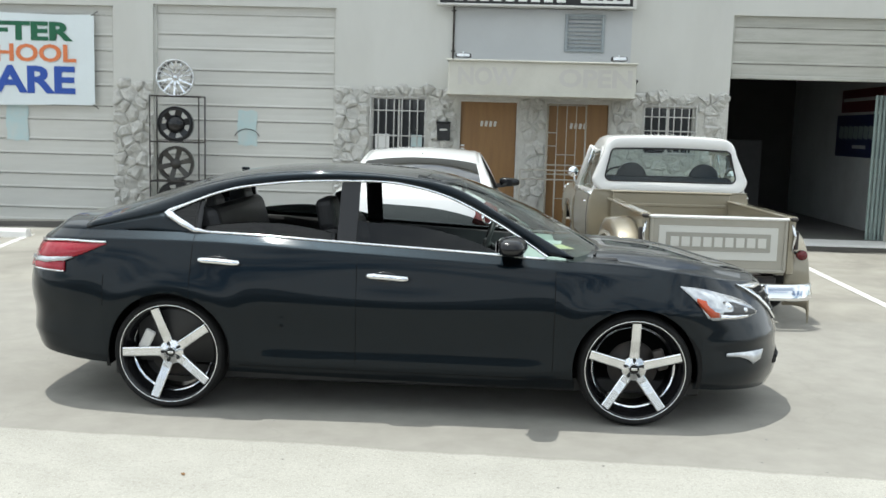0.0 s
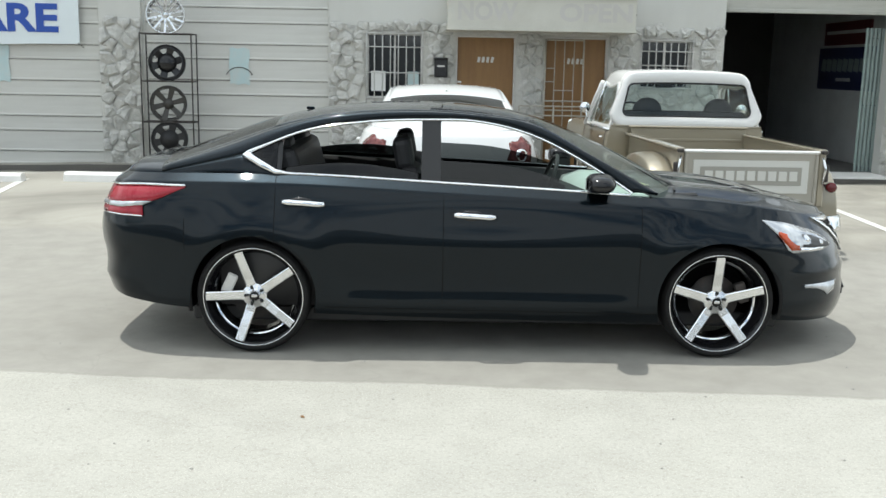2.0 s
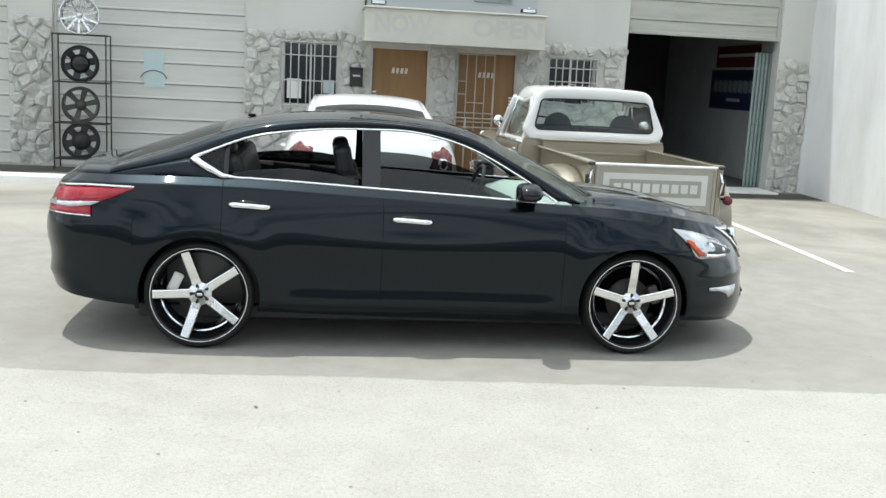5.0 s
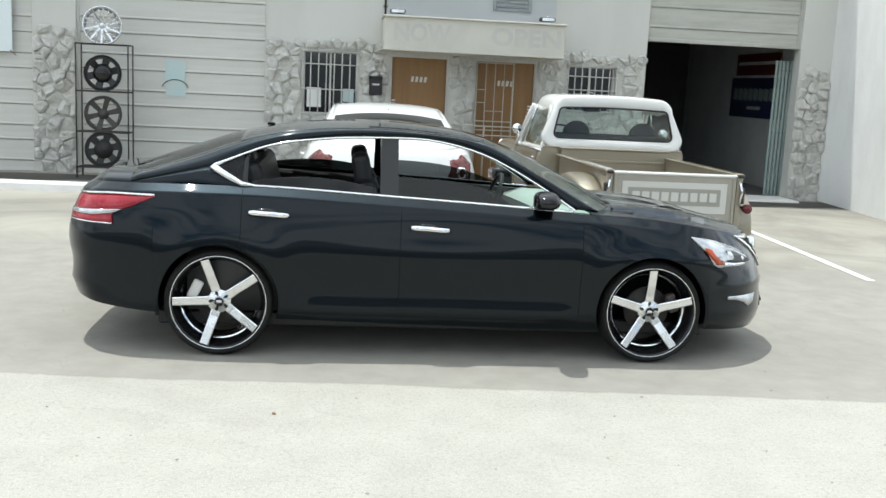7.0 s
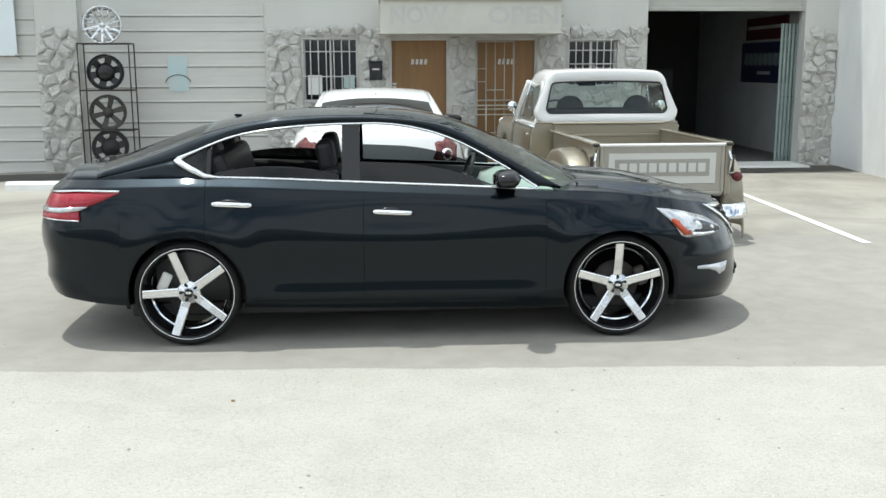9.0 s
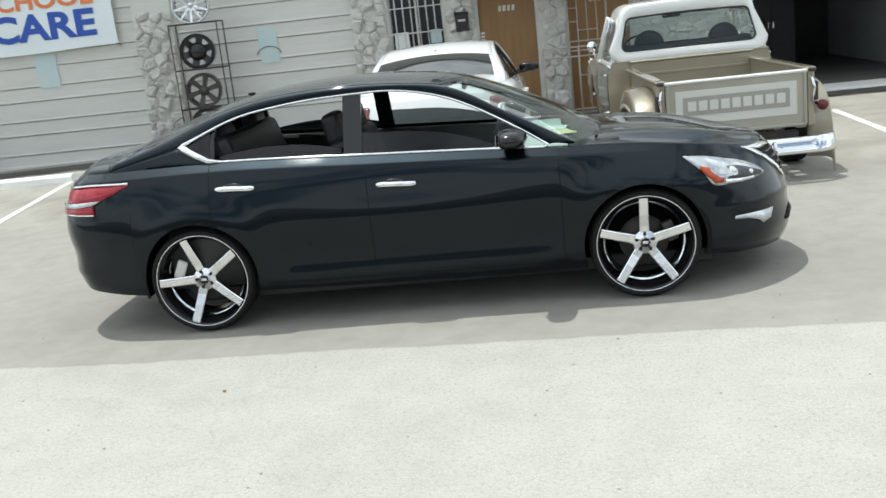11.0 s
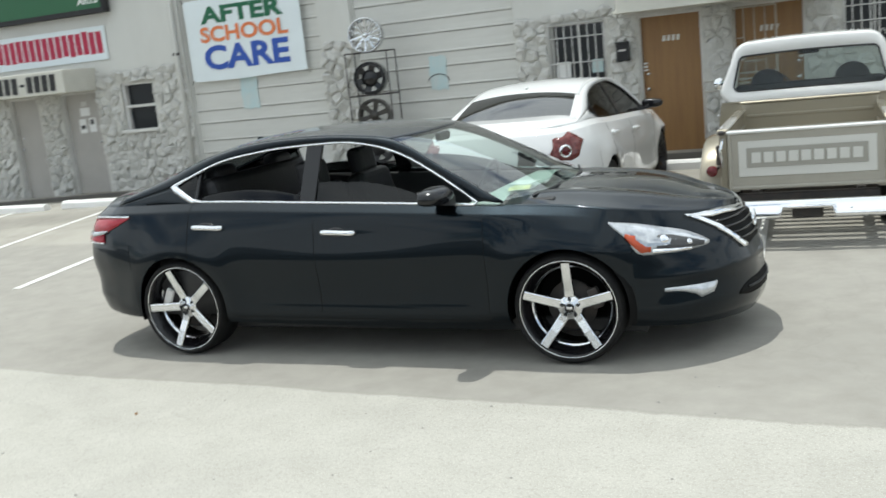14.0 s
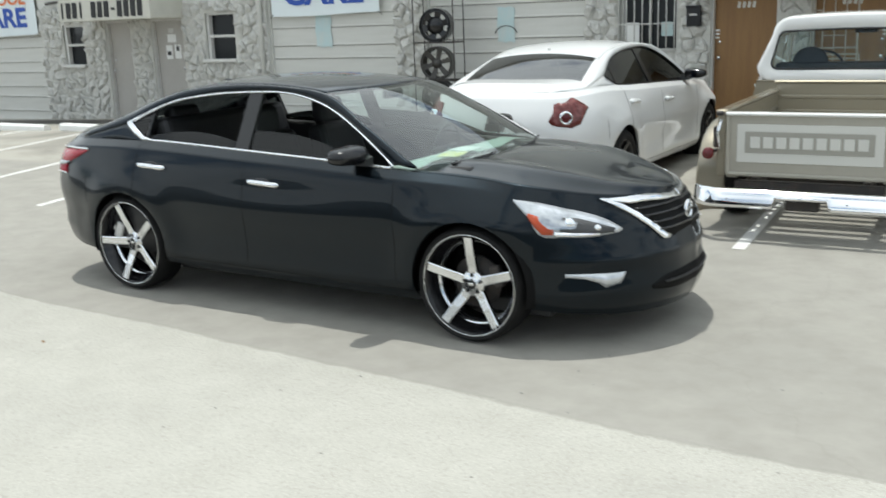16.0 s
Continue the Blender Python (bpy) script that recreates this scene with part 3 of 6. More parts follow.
def s_at(x, z):
    """Along the plan, where the skin at height z has this x."""
    a, b = 0.0, float(PLAN_S[-1])
    for _ in range(18):
        c = (a + b) / 2
        a, b = (c, b) if skin(c, z).x < x else (a, c)
    return a


def s_nose(y, z):
    """Along the plan, where the nose at height z is y off the middle."""
    if y <= 0:
        return float(PLAN_S[-1])
    a, b = s_of_x(3.0), float(PLAN_S[-1])
    for _ in range(18):
        c = (a + b) / 2
        a, b = (c, b) if -skin(c, z).y > y else (a, c)
    return a


def side_y(x, z):
    return -skin(s_of_x(x), z).y


def door_top(x):
    return float(spline([-0.064, 0.05, 0.266, 0.6, 1.024, 1.307, 1.672, 2.003, 2.25], [1.172, 1.222, 1.305, 1.362, 1.386, 1.382, 1.298, 1.132, 0.978], [x])[0])


def cabin_y(x, z):
    dz = z - top_z(x)
    return side_y(x, top_z(x)) - 0.010 - 0.50 * dz - 0.12 * dz * dz


EDGE = [(2.40, 0.79, 0.985), (2.0, 0.705, 1.20), (1.64, 0.605, 1.378), (1.3, 0.580, 1.422), (0.9, 0.575, 1.436), (0.4, 0.580, 1.398), (0.10, 0.600, 1.325), (-0.2, 0.635, 1.215), (-0.56, 0.675, 1.098)]
MIDDLE = [(2.62, 0, 0.985), (2.15, 0, 1.225), (1.60, 0, 1.424), (1.25, 0, 1.463), (0.9, 0, 1.472), (0.4, 0, 1.437), (0.06, 0, 1.368), (-0.28, 0, 1.252), (-0.62, 0, 1.125)]


def mirror_y(v):
    return [(p[0], -p[1], p[2]) for p in v]


def ribbon(a, b, rows=3, bulge=None):
    out = []
    for k in range(rows + 1):
        t = k / rows
        row = [Vector(p).lerp(Vector(q), t) for p, q in zip(a, b)]
        out.append(row)
    return out


def both(name, rows, mat, parent, t=0.0, label="", smooth=True):
    """A sheet on the right-hand side and its twin on the left, each a part."""
    v, f = sheet(rows)
    for vv, ff in ((v, f), (mirror_y(v), [tuple(reversed(q)) for q in f])):
        ob = link_mesh(name, vv, ff, mat, parent, label, smooth)
        if t:
            thick(ob, t)


def patch(name, lo, hi, mat, parent, side, rows=4, out=0.006, bulge=0.0, label=""):
    """A piece laid on the body side between two lines of (s, z)."""
    grid = []
    for k in range(rows + 1):
        t = k / rows
        row = []
        for j, ((s0, z0), (s1, z1)) in enumerate(zip(lo, hi)):
            u = j / (len(lo) - 1)
            o = out + bulge * math.sin(math.pi * t) * math.sin(math.pi * min(max(u, 0.05), 0.95))
            p = skin(s0 + (s1 - s0) * t, z0 + (z1 - z0) * t, o)
            row.append(p if side < 0 else Vector((p.x, -p.y, p.z)))
        grid.append(row)
    v, f = sheet(grid)
    ob = link_mesh(name, v, f, mat, parent, label, True)
    return thick(ob, 0.012)


def dense(keys, n):
    return [tuple(p) for p in curve_at(keys, n)]


def road_wheel(car, x, y, side, turn, radius, rim, style, face, dark):
    """A wheel with tyre, rim, spokes, bolts, disc and caliper; its face looks out of the car."""
    def at(v):
        return [(p[0], p[1] * side, p[2]) for p in v]
    o = Matrix.Translation((x, y, radius))
    w = 0.115
    # a dark outer barrel that narrows inward, a bright step, and the dark drum behind it
    step = rim * 0.79
    wheel = lathe("wheel", [(r, -h * side) for r, h in [(rim, -w), (rim - 0.004, -w - 0.004), (rim - 0.010, -w - 0.002), (rim - 0.018, -w + 0.012), (rim * 0.90, -w + 0.035), (step + 0.012, -w + 0.085)]], dark, car, "", 56)
    wheel.matrix_basis = o
    lathe("barrel_step", [(r, -h * side) for r, h in [(step + 0.012, -w + 0.085), (step + 0.004, -w + 0.090), (step - 0.002, -w + 0.098), (step - 0.004, -w + 0.120)]], M_BARREL if style == "five" else dark, wheel, "bright step inside the rim" if style == "five" else "", 56)
    lathe("inner_barrel", [(r, -h * side) for r, h in [(step - 0.004, -w + 0.120), (step - 0.008, w - 0.02), (rim - 0.01, w), (rim, w)]], dark, wheel, "", 56)
    g = rim
    tyre = [(g - 0.012, -w + 0.006), (g + 0.006, -w - 0.012), (g + (radius - g) * 0.5, -w - 0.016), (radius - 0.014, -w - 0.004), (radius - 0.002, -w + 0.022), (radius, 0.0), (radius - 0.002, w - 0.022), (radius - 0.014, w + 0.004), (g, w + 0.01), (g - 0.012, w - 0.006)]
    lathe("tyre", [(r, -h * side) for r, h in tyre], M_RUBBER, wheel, "low-profile black rubber tyre", 56)
    lip = [(rim - 0.006, -w - 0.0045), (rim - 0.003, -w - 0.0062), (rim + 0.0005, -w - 0.0045), (rim + 0.0005, -w + 0.002), (rim - 0.006, -w + 0.002), (rim - 0.006, -w - 0.0045)]
    lathe("rim_edge", [(r, -h * side) for r, h in lip], face, wheel, "bright machined rim edge", 56)
    count = 5 if style == "five" else 7
    for k in range(count):
        a = radians(turn + 360 / count * k)
        keys = [(0.045, 0.030, -w + 0.052), (0.10, 0.0285, -w + 0.045), (0.17, 0.0275, -w + 0.026), (rim - 0.018, 0.0265, -w + 0.004)]
        top, low = [], []
        for r, hw, h in keys:
            top.append([(r, -hw, h), (r, -hw * 0.78, h - 0.004), (r, hw * 0.78, h - 0.004), (r, hw, h)])
            low.append([(r, hw * 0.86, h + 0.03), (r, -hw * 0.86, h + 0.03)])
        ring = [t + l for t, l in zip(top, low)]
        v, f, fm = [], [], []
        for q in ring:
            for r, c, h in q:
                v.append((r * math.cos(a) - c * math.sin(a), h * side * -1, r * math.sin(a) + c * math.cos(a)))
        for i in range(len(ring) - 1):
            for j in range(6):
                l = (j + 1) % 6
                f.append((i * 6 + j, i * 6 + l, (i + 1) * 6 + l, (i + 1) * 6 + j))
        f.append(tuple(range(6)))
        f.append(tuple(range((len(ring) - 1) * 6, len(ring) * 6)))
        ob = link_mesh("spoke", v, f, [face, dark], wheel)
        for p in ob.data.polygons:
            p.material_index = 0 if abs(p.normal.y) > 0.5 and p.center.y * -side > -1 and p.normal.y * side > 0 else 1
    hub = [(0.0, -w + 0.036), (0.028, -w + 0.036), (0.031, -w + 0.040), (0.034, -w + 0.046), (0.070, -w + 0.046), (0.076, -w + 0.052), (0.076, -w + 0.09), (0.0, -w + 0.09)]
    lathe("hub", [(r, -h * side) for r, h in hub], face, wheel, "", 32)
    cap = [(0.0, -w + 0.032), (0.024, -w + 0.0325), (0.028, -w + 0.036), (0.028, -w + 0.05)]
    lathe("hub_cap", [(r, -h * side) for r, h in cap], M_BLACK_GLOSS, wheel, "gloss black centre cap", 24)
    bm = bmesh.new()
    box(bm, (0, (w - 0.031) * side, 0), (0.034, 0.004, 0.016), 0.0015)
    part("cap_emblem", bm, face, wheel)
    for k in range(5):
        a = radians(turn + 72 * k)
        bolt = [(0.0, -w + 0.036), (0.009, -w + 0.036), (0.0105, -w + 0.039), (0.0105, -w + 0.06)]
        lathe("lug_bolt", [(r, -h * side) for r, h in bolt], M_BLACK_GLOSS, wheel, "", 8, place=(0.053 * math.cos(a), 0, 0.053 * math.sin(a)))
    lathe("brake_disc", [(0.0, 0.005 * side), (0.15, 0.005 * side), (0.15, -0.02 * side), (0.0, -0.02 * side)], M_IRON, wheel, "", 32)
    bm = bmesh.new()
    ca = radians(155 if x < 1 else 20)
    box(bm, (0.165 * math.cos(ca), 0.045 * side, 0.165 * math.sin(ca)), (0.065, 0.05, 0.125), 0.012, 2, pose(0, 0, 0, 0, -math.degrees(ca), 0))
    part("brake_caliper", bm, M_CALIPER if style == "five" and x < 1 else M_IRON, wheel, "bare metal brake caliper")
    return wheel


def seat(car, x, y, rear=False):
    w = 0.5 if not rear else 1.3
    cush = boxed("seat", (x + 0.05, y, 0.50), (0.52, w, 0.18), M_SEAT, car, 0.06, "black front seat cushion" if not rear else "black rear bench cushion", 3)
    boxed("backrest", (x - 0.27, y, 0.80 + (0.06 if rear else 0)), (0.16, w, 0.60 + (0.1 if rear else 0)), M_SEAT, cush, 0.06, "", 3, pose(0, 0, 0, 0, -16, 0))
    for hy in ([y] if not rear else [y - 0.38, y + 0.38]):
        boxed("headrest", (x - 0.38, hy, 1.165), (0.12, 0.28, 0.21), M_SEAT, cush, 0.045, "", 3, pose(0, 0, 0, 0, -10, 0))
        for dy in (-0.06, 0.06):
            rod("headrest_post", [(x - 0.365, hy + dy, 1.0), (x - 0.38, hy + dy, 1.14)], 0.006, M_CHROME, cush)


def sedan(place, turn, label, paint, trim, wheels, glassy, tail_style, group=""):
    car = thing("sedan_car", place, label, "car", group, turn=turn)
    R_ARCH, AX = 0.370, 2.776
    wheel_z = wheels["radius"]
    seams = [-1.05, -0.40, 0.13, 1.12, 2.29, 3.17]
    cuts = [0.0] + [s_of_x(x) for x in seams[1:]] + [float(PLAN_S[-1])]
    cols, owner = [], []
    for k in range(6):
        n = max(6, int((cuts[k + 1] - cuts[k]) / 0.027))
        ss = np.linspace(cuts[k], cuts[k + 1], n + 1)
        cols.append(list(ss))
    names = ["rear_bumper", "quarter_panel", "rear_door", "front_door", "front_fender", "front_bumper"]
    frac = np.r_[np.linspace(0, 0.93, 28), 0.942, 0.949, 0.965, 0.985, 1.0]
    pieces = {}
    for k, ss in enumerate(cols):
        grid = [[None] * len(ss) for _ in frac]
        for j, s in enumerate(ss):
            x = float(np.interp(s, PLAN_S, PLAN_DENSE[:, 0]))
            a, b = low_z(x), top_z(x)
            for i, t in enumerate(frac):
                grid[i][j] = skin(s, a + (b - a) * t)
        v, f = sheet(grid)
        v = [Vector(p) for p in v]
        keep = []
        for q in f:
            c = sum((v[i] for i in q), Vector()) / 4
            near = [ax for ax in (0, AX) if abs(c.x - ax) < R_ARCH + 0.1 and abs(c.y) > 0.5]
            if near and (c.x - near[0]) ** 2 + (c.z - 0.34) ** 2 < R_ARCH**2:
                continue
            keep.append(q)
        used = {i for q in keep for i in q}
        gone = {i for q in f if q not in set(keep) for i in q}
        for i in used & gone:
            p = v[i]
            ax = 0 if abs(p.x) < abs(p.x - AX) else AX
            d = Vector((p.x - ax, 0, p.z - 0.34))
            d.normalize()
            v[i] = Vector((ax + d.x * R_ARCH, p.y, 0.34 + d.z * R_ARCH))
        order = {i: n for n, i in enumerate(sorted(used))}
        pieces[k] = ([v[i] for i in sorted(used)], [tuple(order[i] for i in q) for q in keep])
    body = None
    for k, name in enumerate(names):
        v, f = pieces[k]
        if "door" in name:
            for vv, ff in ((v, f), (mirror_y(v), [tuple(reversed(q)) for q in f])):
                d = link_mesh(name, vv, ff, paint, car, "", True)
                thick(d, 0.022, False)
                x0 = 0.30 if k == 2 else 1.305
                z0 = 0.905 if k == 2 else 0.845
                sgn = -1 if vv is v else 1
                yh = side_y(x0, z0)
                pts = [(x0 - 0.125, sgn * (yh + 0.002), z0 + 0.002), (x0 - 0.11, sgn * (yh + 0.018), z0 + 0.004), (x0, sgn * (yh + 0.023), z0), (x0 + 0.10, sgn * (yh + 0.019), z0 - 0.006), (x0 + 0.125, sgn * (yh + 0.002), z0 - 0.008)]
                rod("door_handle", dense(pts, 14), [0.013] + [0.018] * 12 + [0.013], M_CHROME if trim else paint, d, "chrome door handle" if trim else "", 8)
                cup = [(x0 - 0.02, sgn * (yh - 0.006), z0 - 0.005)]
                bm = bmesh.new()
                bmesh.ops.create_uvsphere(bm, u_segments=14, v_segments=8, radius=1.0)
                bmesh.ops.transform(bm, matrix=Matrix.Translation(cup[0]) @ Matrix.Diagonal((0.085, 0.014, 0.036, 1)), verts=bm.verts)
                part("handle_recess", bm, M_BLACK_GLOSS if trim else paint, d, "", True)
        else:
            n = len(v)
            if "bumper" in name:
                ob = link_mesh(name, v + mirror_y(v), f + [tuple(i + n for i in reversed(q)) for q in f], paint, car, "", True)
                bm = bmesh.new()
                bm.from_mesh(ob.data)
                bmesh.ops.remove_doubles(bm, verts=bm.verts[:], dist=0.0005)
                bmesh.ops.recalc_face_normals(bm, faces=bm.faces[:])
                bm.to_mesh(ob.data)
                bm.free()
                thick(ob, 0.018, False)
            else:
                thick(link_mesh(name, v, f, paint, car, "", True), 0.018, False)
                thick(link_mesh(name, mirror_y(v), [tuple(reversed(q)) for q in f], paint, car, "", True), 0.018, False)
    # seams between the panels
    for x, z0, z1 in ((0.13, 0.66, 1.045), (1.12, 0.27, 1.012), (2.29, 0.27, 0.955), (3.17, 0.66, 0.84), (-0.40, 0.62, 0.80)):
        for side in (-1, 1):
            pts = []
            for z in np.linspace(z0, z1, 14):
                p = skin(s_of_x(x), z, -0.0005)
                pts.append((p.x, p.y * -side, p.z))
            rod("panel_seam", pts, 0.0022, M_GAP_BLACK if trim else M_GAP, car, "", 5)
    for side in (-1, 1):
        pts = []
        for x in np.linspace(0.42, 2.40, 24):
            z = 0.285 - 0.02 * (x - 0.4) / 2
            p = skin(s_of_x(x), z, -0.001)
            pts.append((p.x, p.y * -side, p.z))
        rod("sill_seam", pts, 0.003, M_GAP_BLACK if trim else M_GAP, car, "", 5)
    # wheel wells
    for ax in (0, AX):
        for side in (-1, 1):
            prof = [(R_ARCH - 0.004, 0.0), (R_ARCH + 0.03, 0.03), (R_ARCH + 0.03, 0.30), (0.0, 0.31)]
            verts, faces = [], []
            m = 28
            yo = side_y(ax, 0.6) - 0.012
            for i in range(m + 1):
                a = math.pi * (i / m * 1.16 - 0.08)
                for r, h in prof:
                    verts.append((ax + r * math.cos(a), side * (yo - h), 0.34 + r * math.sin(a)))
            for i in range(m):
                for j in range(3):
                    faces.append((i * 4 + j, i * 4 + j + 1, (i + 1) * 4 + j + 1, (i + 1) * 4 + j))
            link_mesh("wheel_well", verts, faces, M_GAP_BLACK, car, "", True)
    # hood and boot lid, from side edge to side edge
    def deck(name, x0, x1, mid_keys, power, lab=""):
        rows = []
        tail = skin(0.0, top_z(-1.05)).x
        for s in np.linspace(s_of_x(x0), s_of_x(x1), 40):
            x = float(np.interp(s, PLAN_S, PLAN_DENSE[:, 0]))
            e = skin(s, top_z(x))
            if rows and e.x < rows[-1][0][0] + 0.006:
                continue
            zc = float(spline([q[0] for q in mid_keys], [q[1] for q in mid_keys], [e.x])[0])
            if name == "boot_lid":
                zc = e.z + max(zc - e.z, 0.0) * min(1.0, max(0.0, (e.x - tail - 0.004) / 0.10)) ** 0.8
            row = []
            for t in np.linspace(-1, 1, 33):
                crown = (1 - abs(t) ** power)
                ridge = 0.020 * math.exp(-((abs(t) - 0.66) / 0.13) ** 2) * (1 if name == "hood" else 0)
                row.append((e.x, -e.y * t, e.z + (zc - e.z) * crown + ridge * min(1, (3.835 - e.x) * 2)))
            rows.append(row)
        v, f = sheet(rows)
        return thick(link_mesh(name, v, f, paint, car, lab, True), 0.015)

    deck("hood", 2.36, 3.833, [(2.3, 0.955), (2.55, 0.988), (2.85, 0.982), (3.1, 0.957), (3.25, 0.925), (3.4, 0.885), (3.5, 0.866), (3.6, 0.842), (3.68, 0.806), (3.84, 0.80)], 2.6)
    deck("boot_lid", -1.0502, -0.30, [(-1.12, 1.075 + DECK[0]), (-1.0, 1.096 + DECK[0]), (-0.9, 1.104 + DECK[0]), (-0.62, 1.122 + DECK[0]), (-0.3, 1.14 + DECK[0])], 6.0)
    # cabin: windscreen, roof and rear window are one swept surface
    n = 60
    edge, mid = list(EDGE), list(MIDDLE)
    if DECK[0]:
        edge[-2:] = [(-0.16, 0.635, 1.235), (-0.42, 0.665, 1.125)]
        mid[-2:] = [(-0.20, 0, 1.275), (-0.46, 0, 1.165)]
    E, C = curve_at(edge, n), curve_at(mid, n)
    i1 = int(np.argmin(abs(E[:, 0] - 1.62)))
    i2 = int(np.argmin(abs(E[:, 0] - 0.10)))

    def swept(name, a, b, mat, lab="", t=0.0, ends=(-1, 1), cols=25):
        rows = []
        for i in range(a, b + 1):
            row = []
            for u in np.linspace(*ends, cols):
                w = 1 - abs(u) ** 2.2
                row.append((E[i][0] + (C[i][0] - E[i][0]) * w, E[i][1] * u, E[i][2] + (C[i][2] - E[i][2]) * w))
            rows.append(row)
        v, f = sheet(rows)
        ob = link_mesh(name, v, f, mat, car, lab, True)
        return thick(ob, t) if t else ob

    ws = swept("windscreen", 0, i1, M_WINDSHIELD if glassy == "open" else M_TINT, "clear raked windscreen" if glassy == "open" else "")
    swept("roof", i1, i2, paint, "", 0.02)
    span = 0.93
    swept("rear_window", i2, n - 1, M_TINT if glassy == "open" else M_TINT_DARK, "tinted rear window", ends=(-span, span))
    for side in (-1, 1):
        swept("rear_pillar", i2, n - 1, paint, "", 0.015, ends=(min(side, side * span), max(side, side * span)), cols=5)
    # side frames between the cabin edge and the door openings
    D = []
    for i in range(n):
        if i <= i1:
            x = 2.24 + (1.535 - 2.24) * i / i1
        elif i < i2:
            x = 1.535 + (0.10 - 1.535) * (i - i1) / (i2 - i1)
        else:
            x = 0.10 + (-0.56 - 0.10) * (i - i2) / (n - 1 - i2)
        if x >= -0.064:
            z = door_top(x)
        else:
            f = (-0.064 - x) / (0.56 - 0.064)
            z = 1.172 + (top_z(-0.56) + 0.004 - 1.172) * f
        D.append((x, cabin_y(x, z) if x >= -0.064 else cabin_y(x, z), z))
    Ev = [tuple(p) for p in E]
    rows = ribbon([(p[0], -p[1], p[2]) for p in Ev], [(p[0], -p[1], p[2]) for p in D], 5)
    for k, row in enumerate(rows):
        b = 0.016 * math.sin(math.pi * k / 5)
        for p in row:
            p.y -= b
            p.z += b * 0.5
    both("roof_rail", rows, paint, car, 0.02)
    # rear quarter below the end of the side windows
    tip = [(x, 1.172 + (top_z(-0.56) + 0.004 - 1.172) * (-0.064 - x) / 0.496) for x in np.linspace(-0.56, -0.064, 8)] + [(-0.064 + 0.198 * t, 1.172 + (top_z(0.134) + 0.005 - 1.172) * t) for t in np.linspace(0.15, 1, 7)]
    lo = [(x, top_z(x) - 0.004) for x in np.linspace(-0.56, 0.134, len(tip))]
    both("quarter_top", ribbon([(x, -cabin_y(x, z), z) for x, z in tip], [(x, -cabin_y(x, z), z) for x, z in lo], 3), paint, car, 0.015)
    # pillars and panes
    def opening(x0, x1, lift0=0.0, lift1=None, k=12, push=0.0):
        xs = np.linspace(x0, x1, k)
        a = [(x, -(cabin_y(x, top_z(x) + lift0) - push), top_z(x) + lift0) for x in xs]
        b = []
        for x in xs:
            z = door_top(x) if lift1 is None else top_z(x) + min(lift1(x), door_top(x) - top_z(x))
            b.append((x, -(cabin_y(x, z) - push), z))
        return ribbon(a, b, 5)

    both("door_pillar", opening(0.985, 1.10, k=4, push=-0.003), M_BLACK_GLOSS, car, 0.025, "black pillar between the doors", False)
    both("pillar_trim", opening(0.125, 0.155, k=3, push=0.001), M_BLACK_GLOSS, car, 0.03)
    qa = [(x, 1.172 + (top_z(0.134) - 1.172) * (x + 0.064) / 0.198) for x in np.linspace(-0.05, 0.13, 8)]
    qb = [(x, door_top(x)) for x in np.linspace(-0.05, 0.13, 8)]
    both("quarter_pane", ribbon([(x, -(cabin_y(x, z) - 0.004), z) for x, z in qa], [(x, -(cabin_y(x, z) - 0.004), z) for x, z in qb], 3), M_TINT if trim else M_PRIVACY, car)
    if glassy == "open":
        both("rear_door_pane", opening(0.16, 0.985, 0.0, lambda x: 0.035 + 0.05 * math.sin(math.pi * min(1, (x - 0.16) / 0.9)), 16, 0.012), M_TINT, car, 0.004, "lowered tinted door glass")
        both("front_door_pane", opening(1.10, 2.05, 0.0, lambda x: max(0.006, 0.13 - 0.15 * max(0, (x - 1.35) / 0.7) ** 2), 18, 0.012), M_TINT, car, 0.0, "half-lowered tinted door glass")
    else:
        both("rear_door_pane", opening(0.16, 0.985, 0.0, None, 14, 0.006), M_PRIVACY, car)
        both("front_door_pane", opening(1.10, 2.20, 0.0, None, 16, 0.006), M_PRIVACY, car)
    # bright line round the side windows
    loop = [(x, door_top(x)) for x in np.linspace(2.24, -0.05, 40)]
    loop += [(-0.068, 1.168), (-0.03, 1.172 + (top_z(0.13) - 1.172) * 0.2), (0.04, 1.172 + (top_z(0.13) - 1.172) * 0.55), (0.12, top_z(0.12) + 0.012)]
    loop += [(x, top_z(x) + 0.006) for x in np.linspace(0.2, 2.22, 34)]
    radii = [0.0085] * 38 + [0.011, 0.014, 0.021, 0.026, 0.026, 0.020] + [0.0095] * 34
    if not trim:
        radii = [0.008] * len(loop)
    for side in (-1, 1):
        rod("window_trim", [(x, side * (cabin_y(x, z) + 0.006), z) for x, z in loop], radii, M_CHROME if trim else M_BLACK_GLOSS, car, "chrome strip round the side windows" if trim else "", 6, True)
    # mirrors
    for side in (-1, 1):
        bm = bmesh.new()
        bmesh.ops.create_uvsphere(bm, u_segments=20, v_segments=12, radius=1.0)
        for v in bm.verts:
            p = v.co
            v.co = Vector((math.copysign(abs(p.x) ** 0.7, p.x), math.copysign(abs(p.y) ** 0.6, p.y), math.copysign(abs(p.z) ** 0.6, p.z)))
        for v in bm.verts:
            p = v.co
            w = (p.y * side + 1) / 2
            p.z = p.z * (1.0 - 0.22 * w) + (0.10 * w if p.z < 0 else -0.06 * w)
            p.x = p.x * (1.0 - 0.25 * w) - 0.28 * w + (0.25 if p.x > 0 else 0.0) * (1 - abs(p.z))
